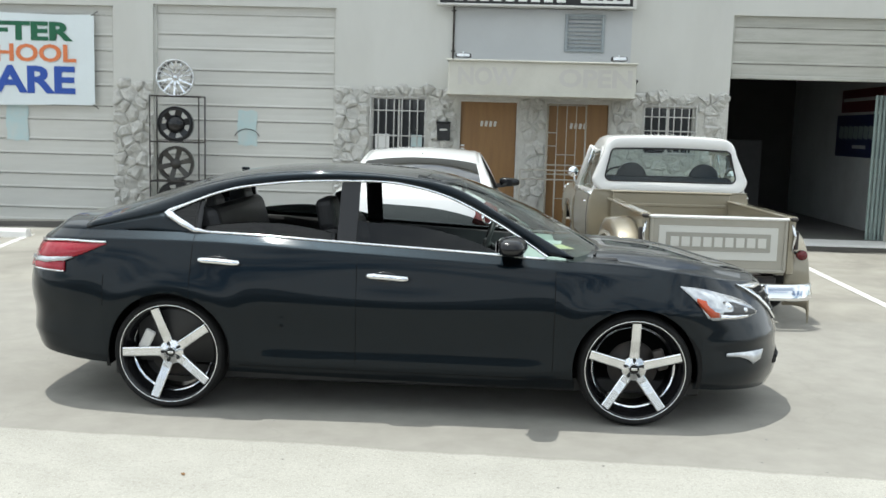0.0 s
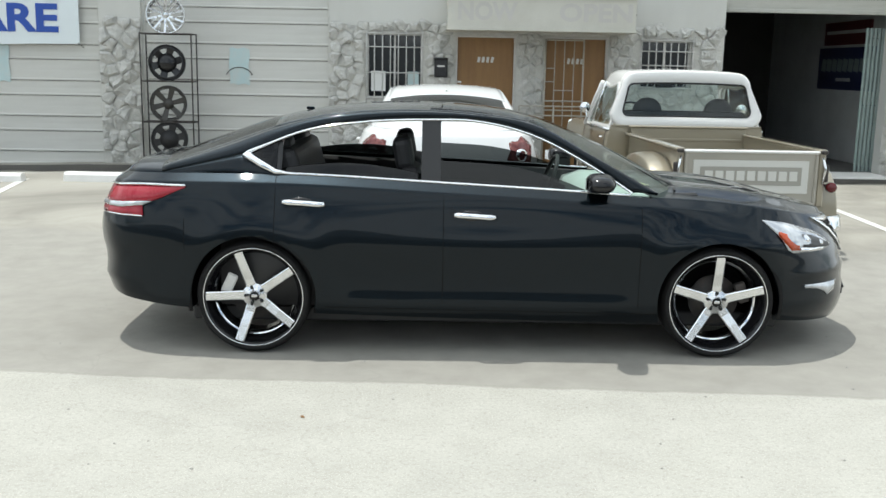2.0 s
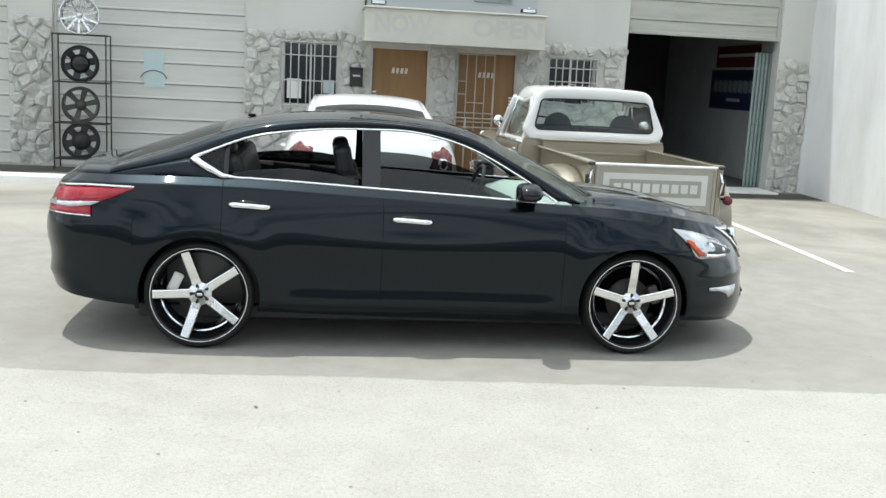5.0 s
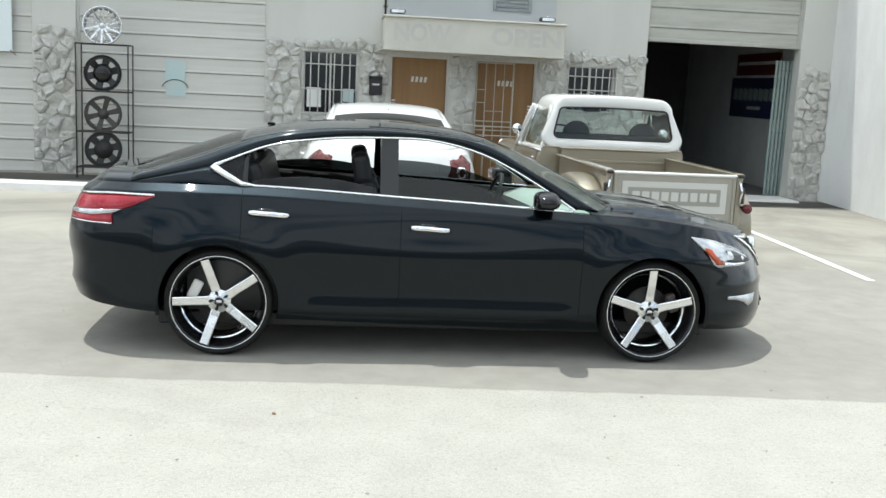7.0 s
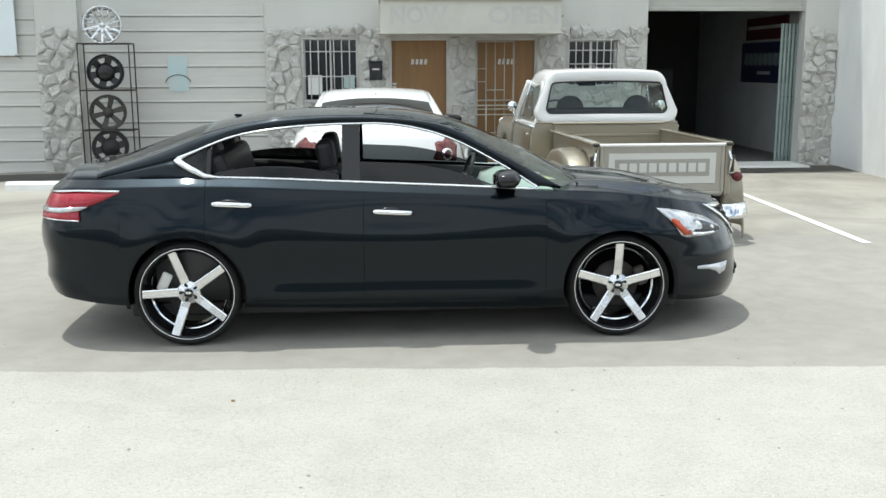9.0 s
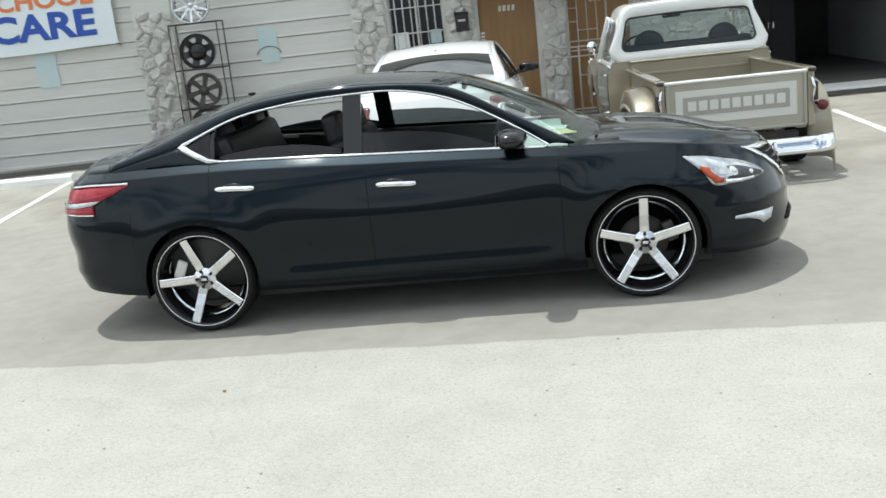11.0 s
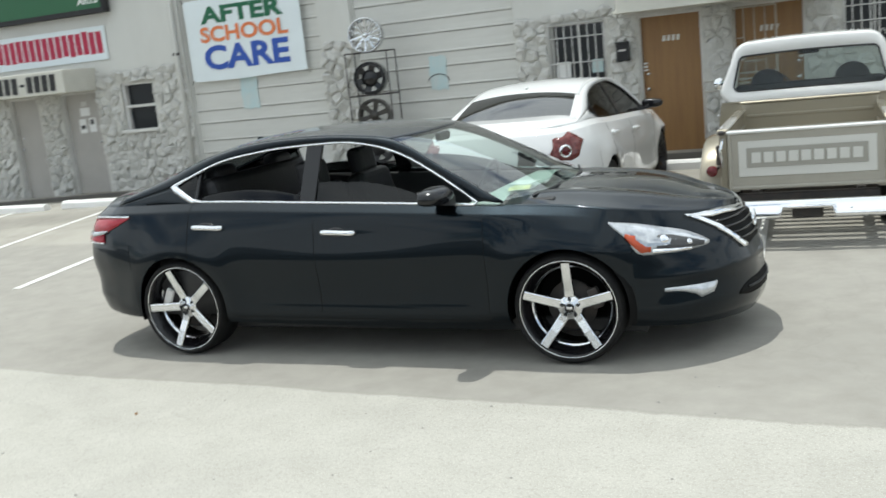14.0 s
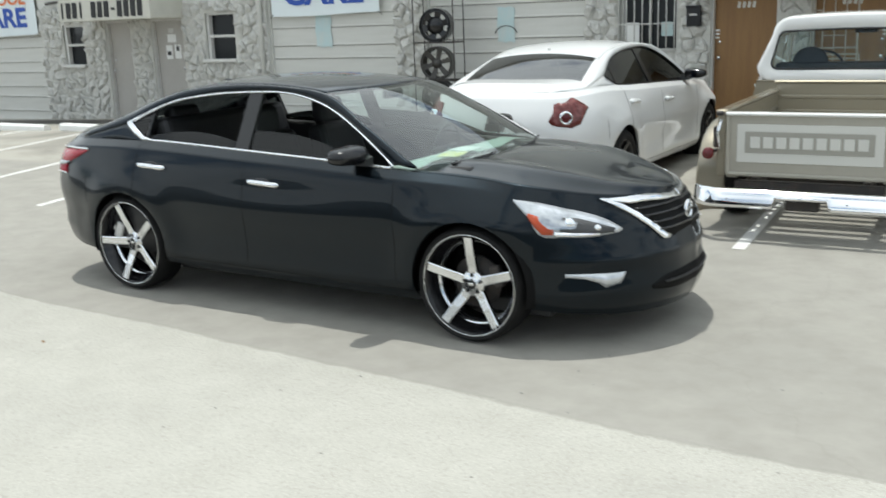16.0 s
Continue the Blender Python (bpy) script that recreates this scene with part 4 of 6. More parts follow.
        bmesh.ops.transform(bm, matrix=Matrix.Translation((2.03, side * 0.955, 1.052)) @ Matrix.Diagonal((0.085, 0.125, 0.064, 1)), verts=bm.verts)
        mir = part("door_mirror", bm, M_BLACK_GLOSS, car, "gloss black door mirror", True)
        foot = [[(2.10, side * 0.80, 0.975), (2.10, side * 0.80, 1.035), (1.98, side * 0.80, 1.045), (1.97, side * 0.80, 0.985)], [(2.09, side * 0.88, 0.985), (2.09, side * 0.88, 1.02), (1.98, side * 0.88, 1.03), (1.97, side * 0.88, 0.99)], [(2.07, side * 0.935, 1.0), (2.07, side * 0.935, 1.06), (1.98, side * 0.935, 1.06), (1.97, side * 0.935, 1.005)]]
        v = [q for ring in foot for q in ring]
        f = [(4 * i + j, 4 * i + (j + 1) % 4, 4 * i + 4 + (j + 1) % 4, 4 * i + 4 + j) for i in range(2) for j in range(4)] + [(0, 1, 2, 3), (8, 9, 10, 11)]
        link_mesh("mirror_foot", v, f, M_BLACK_PLASTIC, mir)
        boxed("mirror_glass", (1.950, side * 0.925, 1.052), (0.006, 0.12, 0.07), M_CHROME if trim else M_TINT_DARK, mir, 0.0, "", 1, pose(0, 0, 0, 0, 0, side * 17))
    # inside
    boxed("cabin_floor", (1.38, 0, 0.275), (1.9, 1.72, 0.05), M_BLACK_PLASTIC, car, 0.01)
    for side in (-1, 1):
        inner = [(x, side * (side_y(x, 0.8) - 0.075), z) for z in (0.28, 0.6) for x in np.linspace(-0.2, 2.3, 10)] + [(x, side * (cabin_y(x, top_z(x)) - 0.045), top_z(x) - 0.01) for x in np.linspace(-0.2, 2.3, 10)]
        v, f = sheet([inner[:10], inner[10:20], inner[20:]])
        thick(link_mesh("door_lining", v, f, M_BLACK_PLASTIC, car, "", True), 0.03)
    dash = [[(2.05, y, 0.62), (1.98, y, 0.80), (2.03, y, 0.92), (2.16, y, 0.965), (2.45, y, 0.955), (2.58, y, 0.93)] for y in np.linspace(-0.74, 0.74, 9)]
    v, f = sheet(dash)
    thick(link_mesh("dashboard", v, f, M_DASH_GLARE, car, "grey plastic dashboard, paled to stand for windscreen glare", True), 0.03)
    boxed("parcel_shelf", (-0.32, 0, 1.0), (0.55, 1.25, 0.03), M_BLACK_PLASTIC, car, 0.005)
    if glassy == "open":
        boxed("dash_paper", (2.34, -0.28, 0.985), (0.14, 0.22, 0.004), M_YELLOW_PAPER, car, 0, "yellow and white paper on the dashboard", 1, pose(0, 0, 0, 0, 0, 15))
        boxed("dash_paper", (2.30, -0.05, 0.987), (0.16, 0.2, 0.004), M_PAPER, car, 0, "", 1, pose(0, 0, 0, 0, 0, -8))
    boxed("cowl", (2.60, 0, 0.955), (0.16, 1.30, 0.03), M_BLACK_PLASTIC, car, 0.01)
    seat(car, 1.25, -0.37)
    seat(car, 1.25, 0.37)
    seat(car, 0.50, 0.0, True)
    ring = [(1.88 + 0.06 * math.sin(a), 0.37 + 0.185 * math.cos(a), 0.92 + 0.175 * math.sin(a)) for a in np.linspace(0, 2 * math.pi, 28, endpoint=False)]
    sw = rod("steering_wheel", ring, 0.015, M_BLACK_PLASTIC, car, "", 8, True)
    rods("steering_spoke", [[(1.88, 0.20, 0.92), (1.90, 0.37, 0.92)], [(1.88, 0.54, 0.92), (1.90, 0.37, 0.92)], [(2.0, 0.37, 0.86), (1.89, 0.37, 0.92)]], 0.022, M_BLACK_PLASTIC, sw)
    boxed("rear_view_mirror", (1.72, 0, 1.335), (0.03, 0.22, 0.06), M_BLACK_PLASTIC, car, 0.012)
    for y0, y1 in ((-0.62, 0.02), (0.02, 0.62)):
        rod("wiper", dense([(2.60 - 0.1 * abs(y0), y0, 0.982), (2.59, (y0 + y1) / 2, 0.99), (2.56 - 0.1 * abs(y1), y1, 0.998)], 8), 0.008, M_BLACK_PLASTIC, car)
    # antenna fin
    bm = bmesh.new()
    box(bm, (0.24, 0, 1.418), (0.055, 0.022, 0.02), 0.008, 2)
    part("antenna", bm, paint, car)
    # head lamps, fog lamps, grille
    def on_side(keys, n=0):
        return [(s_at(x, z), z) for x, z in (dense(keys, n) if n else keys)]

    for side in (-1, 1):
        hi = on_side([(3.03, 0.838), (3.17, 0.818), (3.293, 0.785), (3.443, 0.734), (3.52, 0.69), (3.556, 0.662)], 16)
        lo = on_side([(3.03, 0.830), (3.14, 0.734), (3.205, 0.648), (3.32, 0.639), (3.44, 0.634), (3.545, 0.645)], 16)
        lamp = patch("headlight", lo, hi, M_LENS_CLEAR, car, side, 5, 0.004, 0.018, "clear headlight with amber corner")
        patch("amber_reflector", on_side([(3.125, 0.757), (3.17, 0.705), (3.212, 0.660), (3.262, 0.657)]), on_side([(3.125, 0.772), (3.175, 0.755), (3.225, 0.732), (3.262, 0.715)]), M_LENS_AMBER, lamp, side, 3, 0.018, 0.0)
        patch("lamp_housing", on_side([(3.29, 0.675), (3.36, 0.660), (3.44, 0.652), (3.52, 0.652)]), on_side([(3.29, 0.745), (3.36, 0.735), (3.44, 0.705), (3.52, 0.672)]), M_DARK_GREY, lamp, side, 3, 0.0195, 0.0)
        patch("reflector", on_side([(3.27, 0.652), (3.36, 0.645), (3.46, 0.641)]), on_side([(3.27, 0.672), (3.36, 0.662), (3.46, 0.654)]), M_CHROME, lamp, side, 2, 0.022, 0.0)
        for xx, zz, rr in ((3.325, 0.708, 0.040), (3.45, 0.677, 0.026)):
            p = skin(s_at(xx, zz), zz, 0.026 - rr)
            bm = bmesh.new()
            bmesh.ops.create_uvsphere(bm, u_segments=16, v_segments=10, radius=rr)
            bmesh.ops.transform(bm, matrix=Matrix.Translation((p.x, p.y * -side, p.z)) @ Matrix.Diagonal((1, 1, 0.85, 1)), verts=bm.verts)
            part("projector", bm, M_CHROME, lamp, "", True)
        fog = on_side([(3.326, 0.420), (3.42, 0.408), (3.479, 0.386), (3.513, 0.358), (3.574, 0.376), (3.585, 0.40)])
        fog_t = on_side([(3.326, 0.440), (3.42, 0.438), (3.479, 0.437), (3.513, 0.436), (3.574, 0.435), (3.593, 0.435)])
        patch("fog_lamp", fog, fog_t, M_LENS_CLEAR, car, side, 2, 0.008, 0.008, "bright fog lamp")
    S0 = float(PLAN_S[-1])

    def front_patch(name, pts, mat, parent, out, rows=3, lab="", bulge=0.0):
        grid = []
        pts = [tuple(q) for q in curve_at(pts, 14)]
        pts[-1] = (0, *pts[-1][1:])
        for k in range(rows + 1):
            row = []
            for sgn, lst in ((-1, pts), (1, pts[::-1])):
                for y, z0, z1 in lst:
                    if sgn > 0 and y == 0:
                        continue
                    p = skin(s_nose(y, z0 + (z1 - z0) * k / rows), z0 + (z1 - z0) * k / rows, out + bulge * math.sin(math.pi * k / rows))
                    row.append(Vector((p.x, (-1 if sgn < 0 else 1) * abs(p.y), p.z)))
            grid.append(row)
        v, f = sheet(grid)
        return thick(link_mesh(name, v, f, mat, parent, lab, True), 0.012)

    def brow(y):
        return 0.794 + 0.022 * min(1.0, y / 0.3) ** 1.5

    grille = front_patch("grille", [(0.50, 0.785, 0.80), (0.43, 0.715, 0.80), (0.36, 0.62, 0.80), (0.325, 0.585, 0.80), (0.16, 0.592, 0.79), (0.0, 0.596, 0.786)], M_GAP_BLACK, car, 0.006, 4, "black slatted grille in a chrome frame")
    for z in (0.628, 0.668, 0.708, 0.748):
        half = 0.315 + (z - 0.60) * 0.72
        pts = []
        for y in np.linspace(-half, half, 17):
            p = skin(s_nose(abs(y), z), z, 0.012)
            pts.append((p.x, math.copysign(abs(p.y), y), p.z))
        rod("grille_slat", pts, 0.008, M_BLACK_GLOSS, grille)
    for side in (-1, 1):
        outer = [(0.535, 0.822), (0.50, 0.785), (0.45, 0.732), (0.39, 0.655), (0.33, 0.578), (0.29, 0.575)]
        inner = [(0.50, 0.818), (0.44, 0.782), (0.39, 0.730), (0.335, 0.662), (0.285, 0.604), (0.265, 0.592)]
        patch("grille_wing", [(s_nose(y, z), z) for y, z in outer], [(s_nose(y, z), z) for y, z in inner], M_CHROME, grille, side, 3, 0.014, 0.006, "chrome grille frame")
        ys = np.linspace(0.53, 0.0, 14)
        low = [(s_nose(y, brow(y) - 0.008 - 0.026 * min(1, (0.53 - y) / 0.12)), brow(y) - 0.008 - 0.026 * min(1, (0.53 - y) / 0.12)) for y in ys]
        patch("grille_brow", low, [(s_nose(y, brow(y)), brow(y)) for y in ys], M_CHROME, grille, side, 2, 0.015, 0.004)
    p = skin(S0, 0.685, 0.02)
    lathe("badge", [(0.058, 0), (0.058, 0.014), (0.044, 0.014), (0.044, 0.0)], M_CHROME, grille, "round chrome badge", 28, "x", (p.x - 0.004, 0, 0.685))
    boxed("badge_bar", (p.x + 0.004, 0, 0.685), (0.014, 0.13, 0.022), M_CHROME, grille, 0.004)
    intake = front_patch("lower_intake", [(0.45, 0.315, 0.330), (0.38, 0.300, 0.365), (0.2, 0.290, 0.385), (0.0, 0.288, 0.39)], M_GAP_BLACK, car, 0.002, 3, "black lower air intake")
    pts = []
    for y in np.linspace(-0.36, 0.36, 17):
        p = skin(s_nose(abs(y), 0.338), 0.338, 0.004)
        pts.append((p.x, math.copysign(abs(p.y), y), p.z))
    rod("intake_slat", pts, 0.008, M_BLACK_PLASTIC, intake)
    # tail lamps
    for side in (-1, 1):
        if tail_style == "wedge":
            hi = [(s_of_x(x), z) for x, z in dense([(-0.985, 0.968), (-0.87, 0.974), (-0.7, 0.984), (-0.40, 0.986)], 16)]
            lo = [(s_of_x(x), z) for x, z in dense([(-0.985, 0.872), (-0.87, 0.874), (-0.74, 0.878), (-0.63, 0.890), (-0.40, 0.978)], 16)]
            tl = patch("tail_light", lo, hi, M_LENS_RED, car, side, 5, 0.004, 0.016, "red wraparound tail light")
            patch("lower_lens", [(s_of_x(x), 0.812) for x in (-0.975, -0.90, -0.80, -0.655)], [(s_of_x(x), z) for x, z in ((-0.975, 0.858), (-0.90, 0.857), (-0.80, 0.858), (-0.665, 0.872))], M_LENS_RED, tl, side, 3, 0.012, 0.006)
            patch("reverse_lens", [(s_of_x(x), z) for x, z in ((-0.98, 0.853), (-0.90, 0.852), (-0.80, 0.853), (-0.66, 0.872))], [(s_of_x(x), z) for x, z in ((-0.98, 0.878), (-0.90, 0.878), (-0.80, 0.884), (-0.60, 0.898))], M_LENS_CLEAR, tl, side, 2, 0.019, 0.0, "pale reversing lamp strip")
            rod("lamp_edge", [(q.x, q.y * -side, q.z) for q in (skin(s, z + 0.004, 0.009) for s, z in hi)], 0.0075, M_CHROME, tl, "", 6)
            rod("lamp_edge", [(q.x, q.y * -side, q.z) for q in (skin(s_of_x(x), 0.808, 0.010) for x in (-0.97, -0.90, -0.80, -0.72, -0.655))], 0.005, M_CHROME, tl, "", 6)
        else:
            pts_hi = [(-0.964, 0.835), (-0.925, 0.905), (-0.889, 0.979), (-0.765, 1.034), (-0.705, 0.985), (-0.656, 0.945)]
            pts_lo = [(-0.962, 0.805), (-0.945, 0.790), (-0.92, 0.784), (-0.875, 0.772), (-0.80, 0.80), (-0.656, 0.935)]
            lo = [(s_at(x, z), z) for x, z in pts_lo]
            hi = [(s_at(x, z), z) for x, z in pts_hi]
            tl = patch("tail_light", lo, hi, M_LENS_SMOKE, car, side, 5, 0.006, 0.010, "smoked dark red six-sided tail light")
            q = s_at(-0.885, 0.862)
            p, n0 = skin(q, 0.862, 0.012), skin(q, 0.862, 1.012)
            face = (n0 - p).normalized().to_track_quat("Z", "Y").to_matrix().to_4x4()
            for nm, prof, mt, lb in (("lens_ring", [(0.040, -0.02), (0.042, 0.014), (0.050, 0.019), (0.060, 0.012), (0.062, -0.02)], M_CHROME, "bright ring of the tail light"), ("round_lens", [(0.0, 0.016), (0.022, 0.012), (0.042, 0.002)], M_LENS_DEEP, "round red lens")):
                ob = lathe(nm, prof, mt, tl, lb, 24, "z")
                me = ob.data
                me.transform(Matrix.Translation(p) @ face)
                if side > 0:
                    me.transform(Matrix.Diagonal((1, -1, 1, 1)))
    boxed("underbody", (1.40, 0, 0.195), (3.6, 1.40, 0.09), M_BLACK_PLASTIC, car, 0.01)
    # wheels
    for x, t in ((0.0, wheels["turns"][0]), (AX, wheels["turns"][1])):
        for side in (-1, 1):
            y = side * (side_y(x, 0.66) - 0.026 - 0.115)
            road_wheel(car, x, y, side, t, wheels["radius"], wheels["rim"], wheels["style"], wheels["face"], wheels["dark"])
    return car


dark_car = sedan((-1.985, 6.445, 0.0), 0.0, "dark blue-black sedan with large five-spoke chrome-faced wheels", M_PAINT_DARK, True,
                 {"radius": 0.338, "rim": 0.298, "style": "five", "face": M_SATIN, "dark": M_BLACK_GLOSS, "turns": (36, 18)}, "open", "wedge")
DECK[0] = 0.035
white_car = sedan((-0.78, 9.78, 0.045), 90.0, "white sedan with dark tinted windows parked nose to the building", M_PAINT_WHITE, False,
                  {"radius": 0.33, "rim": 0.24, "style": "seven", "face": M_BLACK_GLOSS, "dark": M_BLACK_PLASTIC, "turns": (10, 0)}, "closed", "six")

# ---- pickup truck ----
def ring_panel(name, outer, inner, mat, parent, t, label=""):
    """A panel round an opening, from two outlines of equally many points."""
    n = len(outer)
    v = list(outer) + list(inner)
    f = [(i, (i + 1) % n, n + (i + 1) % n, n + i) for i in range(n)]
    ob = link_mesh(name, v, f, mat, parent, label, True)
    return thick(ob, t)


def cab_outline(w0, w1, z0, z1, r, crown, n=10, m=9):
    """A rounded trapezium whose top edge is gently arched."""
    q = rounded(w0, w1, z0, z1, r, n)
    a, b = q[2 * n - 1], q[2 * n]
    top = [(a[0] + (b[0] - a[0]) * k / (m + 1), a[1]) for k in range(1, m + 1)]
    q = q[:2 * n] + top + q[2 * n:]
    mid = (z0 + z1) / 2
    return [(x, z + crown * max(0.0, 1 - (x / w1) ** 2) * (1 if z > mid else 0)) for x, z in q]


def rounded(w0, w1, z0, z1, r, n=10):
    """A rounded trapezium in (x, z): half width w0 below and w1 above."""
    out = []
    for cx, cz, a0 in ((w0 - r, z0 + r, -90), (w1 - r, z1 - r, 0), (-w1 + r, z1 - r, 90), (-w0 + r, z0 + r, 180)):
        for k in range(n):
            a = radians(a0 + 90 * k / (n - 1))
            out.append((cx + r * math.cos(a), cz + r * math.sin(a)))
    return out


def pickup():
    t = thing("pickup_truck", (1.99, 8.71, 0.05), "gold-beige vintage stepside pickup truck with white cab roof", "truck", turn=1.45)
    # tailgate
    gate = boxed("tailgate", (0, 0.03, 0.70), (1.24, 0.05, 0.48), M_TAILGATE, t, 0.008, "beige tailgate with a pale letter panel")
    boxed("tailgate_top", (0, 0.02, 0.945), (1.26, 0.075, 0.028), M_CAB_WHITE, gate, 0.01, "pale worn top edge")
    boxed("letter_panel", (0, 0.0025, 0.715), (1.07, 0.012, 0.30), M_LETTER, gate, 0.003)
    boxed("letter_band", (0, -0.0065, 0.725), (0.94, 0.008, 0.165), M_LETTER_BAND, gate, 0.002)
    for k in range(9):
        x = -0.392 + k * 0.098
        boxed("letter_block", (x, -0.0125, 0.725), (0.074, 0.006, 0.088), M_LETTER, gate, 0.002)
    boxed("gate_edge", (0, 0.0, 0.47), (1.22, 0.03, 0.03), M_TAILGATE, gate, 0.008)
    for x in (-0.605, 0.605):
        boxed("gate_edge", (x, 0.0, 0.70), (0.03, 0.03, 0.46), M_TAILGATE, gate, 0.008)
    # bed
    for sx in (-1, 1):
        side = boxed("bed_side", (sx * 0.645, 1.02, 0.70), (0.035, 2.0, 0.50), M_GOLD, t, 0.008)
        boxed("bed_rail", (sx * 0.66, 1.02, 0.958), (0.095, 2.02, 0.03), M_GOLD, side, 0.01)
        boxed("side_rib", (sx * 0.622, 1.02, 0.80), (0.016, 1.96, 0.03), M_GOLD, side, 0.006)
        boxed("stake_post", (sx * 0.655, 0.03, 0.71), (0.07, 0.07, 0.53), M_GOLD, side, 0.012)
    front = boxed("bed_front", (0, 2.03, 0.74), (1.29, 0.035, 0.58), M_GOLD, t, 0.008)
    for z in (0.62, 0.76, 0.90):
        boxed("front_rib", (0, 2.008, z), (1.2, 0.014, 0.035), M_GOLD, front, 0.006)
    boxed("bed_front_rail", (0, 2.03, 1.04), (1.33, 0.07, 0.028), M_GOLD, front, 0.01)
    for sx in (-1, 1):
        boxed("bed_sill", (sx * 0.58, 1.02, 0.455), (0.08, 1.98, 0.04), M_TAILGATE, t, 0.004)
    for k in range(12):
        boxed("floor_plank", (0, 0.12 + k * 0.165, 0.486), (1.24, 0.085, 0.018), M_TAILGATE, t, 0.004)
    # bulging rear fenders with a running board
    for sx in (-1, 1):
        rows = []
        for a in np.linspace(-0.06, 1.06, 26):
            ang = math.pi * a
            yy = 0.80 - 0.70 * math.copysign(abs(math.cos(ang)) ** 0.85, math.cos(ang))
            zz = 0.34 + 0.53 * math.copysign(abs(math.sin(ang)) ** 0.62, math.sin(ang))
            rows.append([(sx * (0.65 + 0.235 * math.sin(math.pi / 2 * u) ** 0.75), yy, zz - (0.06 * (1 - math.cos(math.pi / 2 * u)) + (0.50 * max(u - 0.74, 0)))) for u in np.linspace(0, 1, 12)])
        v, f = sheet(rows)
        thick(link_mesh("rear_fender", v, f, M_GOLD, t, "rounded gold-beige rear fender", True), 0.015)
        boxed("running_board", (sx * 0.76, 1.76, 0.40), (0.18, 0.56, 0.03), M_GOLD, t, 0.01)
        lamp = lathe("tail_lamp", [(0.0, -0.045), (0.040, -0.035), (0.048, -0.015), (0.046, 0.03), (0.0, 0.05)], M_LENS_DEEP, t, "round dark red tail lamp", 20, "y", (sx * 0.755, -0.01, 0.63))
        rod("lamp_bracket", [(sx * 0.755, 0.03, 0.63), (sx * 0.72, 0.10, 0.64), (sx * 0.66, 0.12, 0.65)], 0.016, M_IRON, lamp)
        boxed("gate_latch", (sx * 0.665, -0.015, 0.95), (0.06, 0.06, 0.035), M_IRON, t, 0.01, "black tailgate latch")
        boxed("lamp_pod", (sx * 0.70, 0.0, 0.76), (0.035, 0.05, 0.17), M_IRON, t, 0.014, "dark upright lamp pod", 2)
        rod("gate_chain", [(sx * 0.655, -0.01, 0.90), (sx * 0.68, -0.03, 0.80), (sx * 0.665, -0.015, 0.66)], 0.012, M_CHROME, t)
    # chrome bumper
    sect = [(-0.060, 0.235), (-0.092, 0.240), (-0.108, 0.252), (-0.110, 0.27), (-0.100, 0.300), (-0.086, 0.335), (-0.078, 0.355), (-0.066, 0.375), (-0.045, 0.386), (-0.02, 0.384), (-0.018, 0.372), (-0.05, 0.345), (-0.085, 0.27), (-0.06, 0.25)]
    rows = []
    for x in np.r_[np.linspace(-0.84, -0.22, 20), -0.21, -0.19, 0.0, 0.19, 0.21, np.linspace(0.22, 0.84, 20)]:
        wrap = 0.14 * max(0.0, (abs(x) - 0.62) / 0.22) ** 2
        dip = 0.075 * min(1.0, max(0.0, (0.21 - abs(x)) / 0.02))
        rows.append([(x, y - 0.13 + wrap, z + dip * min(1.0, max(0.0, (0.345 - z) / 0.075))) for y, z in sect])
    v, f = sheet(rows)
    f.append(tuple(range(len(sect))))
    f.append(tuple(len(v) - len(sect) + i for i in range(len(sect))))
    bum = link_mesh("rear_bumper", v, f, M_CHROME, t, "curved chrome rear bumper", True)
    for x in (-0.55, 0.33, 0.62):
        lathe("bumper_bolt", [(0.0, -0.012), (0.012, -0.009), (0.016, 0.0), (0.016, 0.01)], M_STEEL, bum, "", 12, "y", (x, -0.217, 0.305))
    boxed("hitch_box", (0.0, -0.10, 0.27), (0.24, 0.10, 0.09), M_IRON, t, 0.01)
    for sx in (-1, 1):
        boxed("bumper_arm", (sx * 0.42, 0.0, 0.31), (0.05, 0.30, 0.06), M_IRON, bum, 0.006)
    # chassis
    for sx in (-1, 1):
        boxed("frame_rail", (sx * 0.42, 2.3, 0.36), (0.07, 4.4, 0.12), M_IRON, t, 0.01)
    for y in (0.06, 0.5, 1.4, 2.2):
        boxed("cross_member", (0, y, 0.38), (1.1, 0.08, 0.07), M_IRON, t, 0.01)
    # cab: lower body
    low = [(-0.86, 0.36), (-0.885, 0.50), (-0.895, 0.75), (-0.88, 0.93), (-0.86, 0.99)]
    for sx in (-1, 1):
        rows = [[(sx * -x, y, z) for x, z in low] for y in np.linspace(2.12, 3.62, 12)]
        v, f = sheet(rows)
        d = thick(link_mesh("cab_door", v, f, M_GOLD, t, "", True), 0.03)
        rod("cab_door_handle", [(sx * 0.89, 2.35, 0.90), (sx * 0.915, 2.36, 0.90), (sx * 0.915, 2.48, 0.90), (sx * 0.89, 2.49, 0.90)], 0.012, M_CHROME, d)
        rod("door_seam", [(sx * (0.001 - q[0]), 2.30, q[1]) for q in low], 0.004, M_GAP, d)
        rod("belt_moulding", [(sx * 0.866, 2.12, 0.995), (sx * 0.866, 3.6, 0.985)], 0.012, M_CHROME, d)
    back_low = rounded(0.885, 0.868, 0.36, 1.045, 0.05)
    v = [(x, 2.115, z) for x, z in back_low]
    thick(link_mesh("cab_back", v, [tuple(range(len(v)))], M_GOLD, t), 0.03)
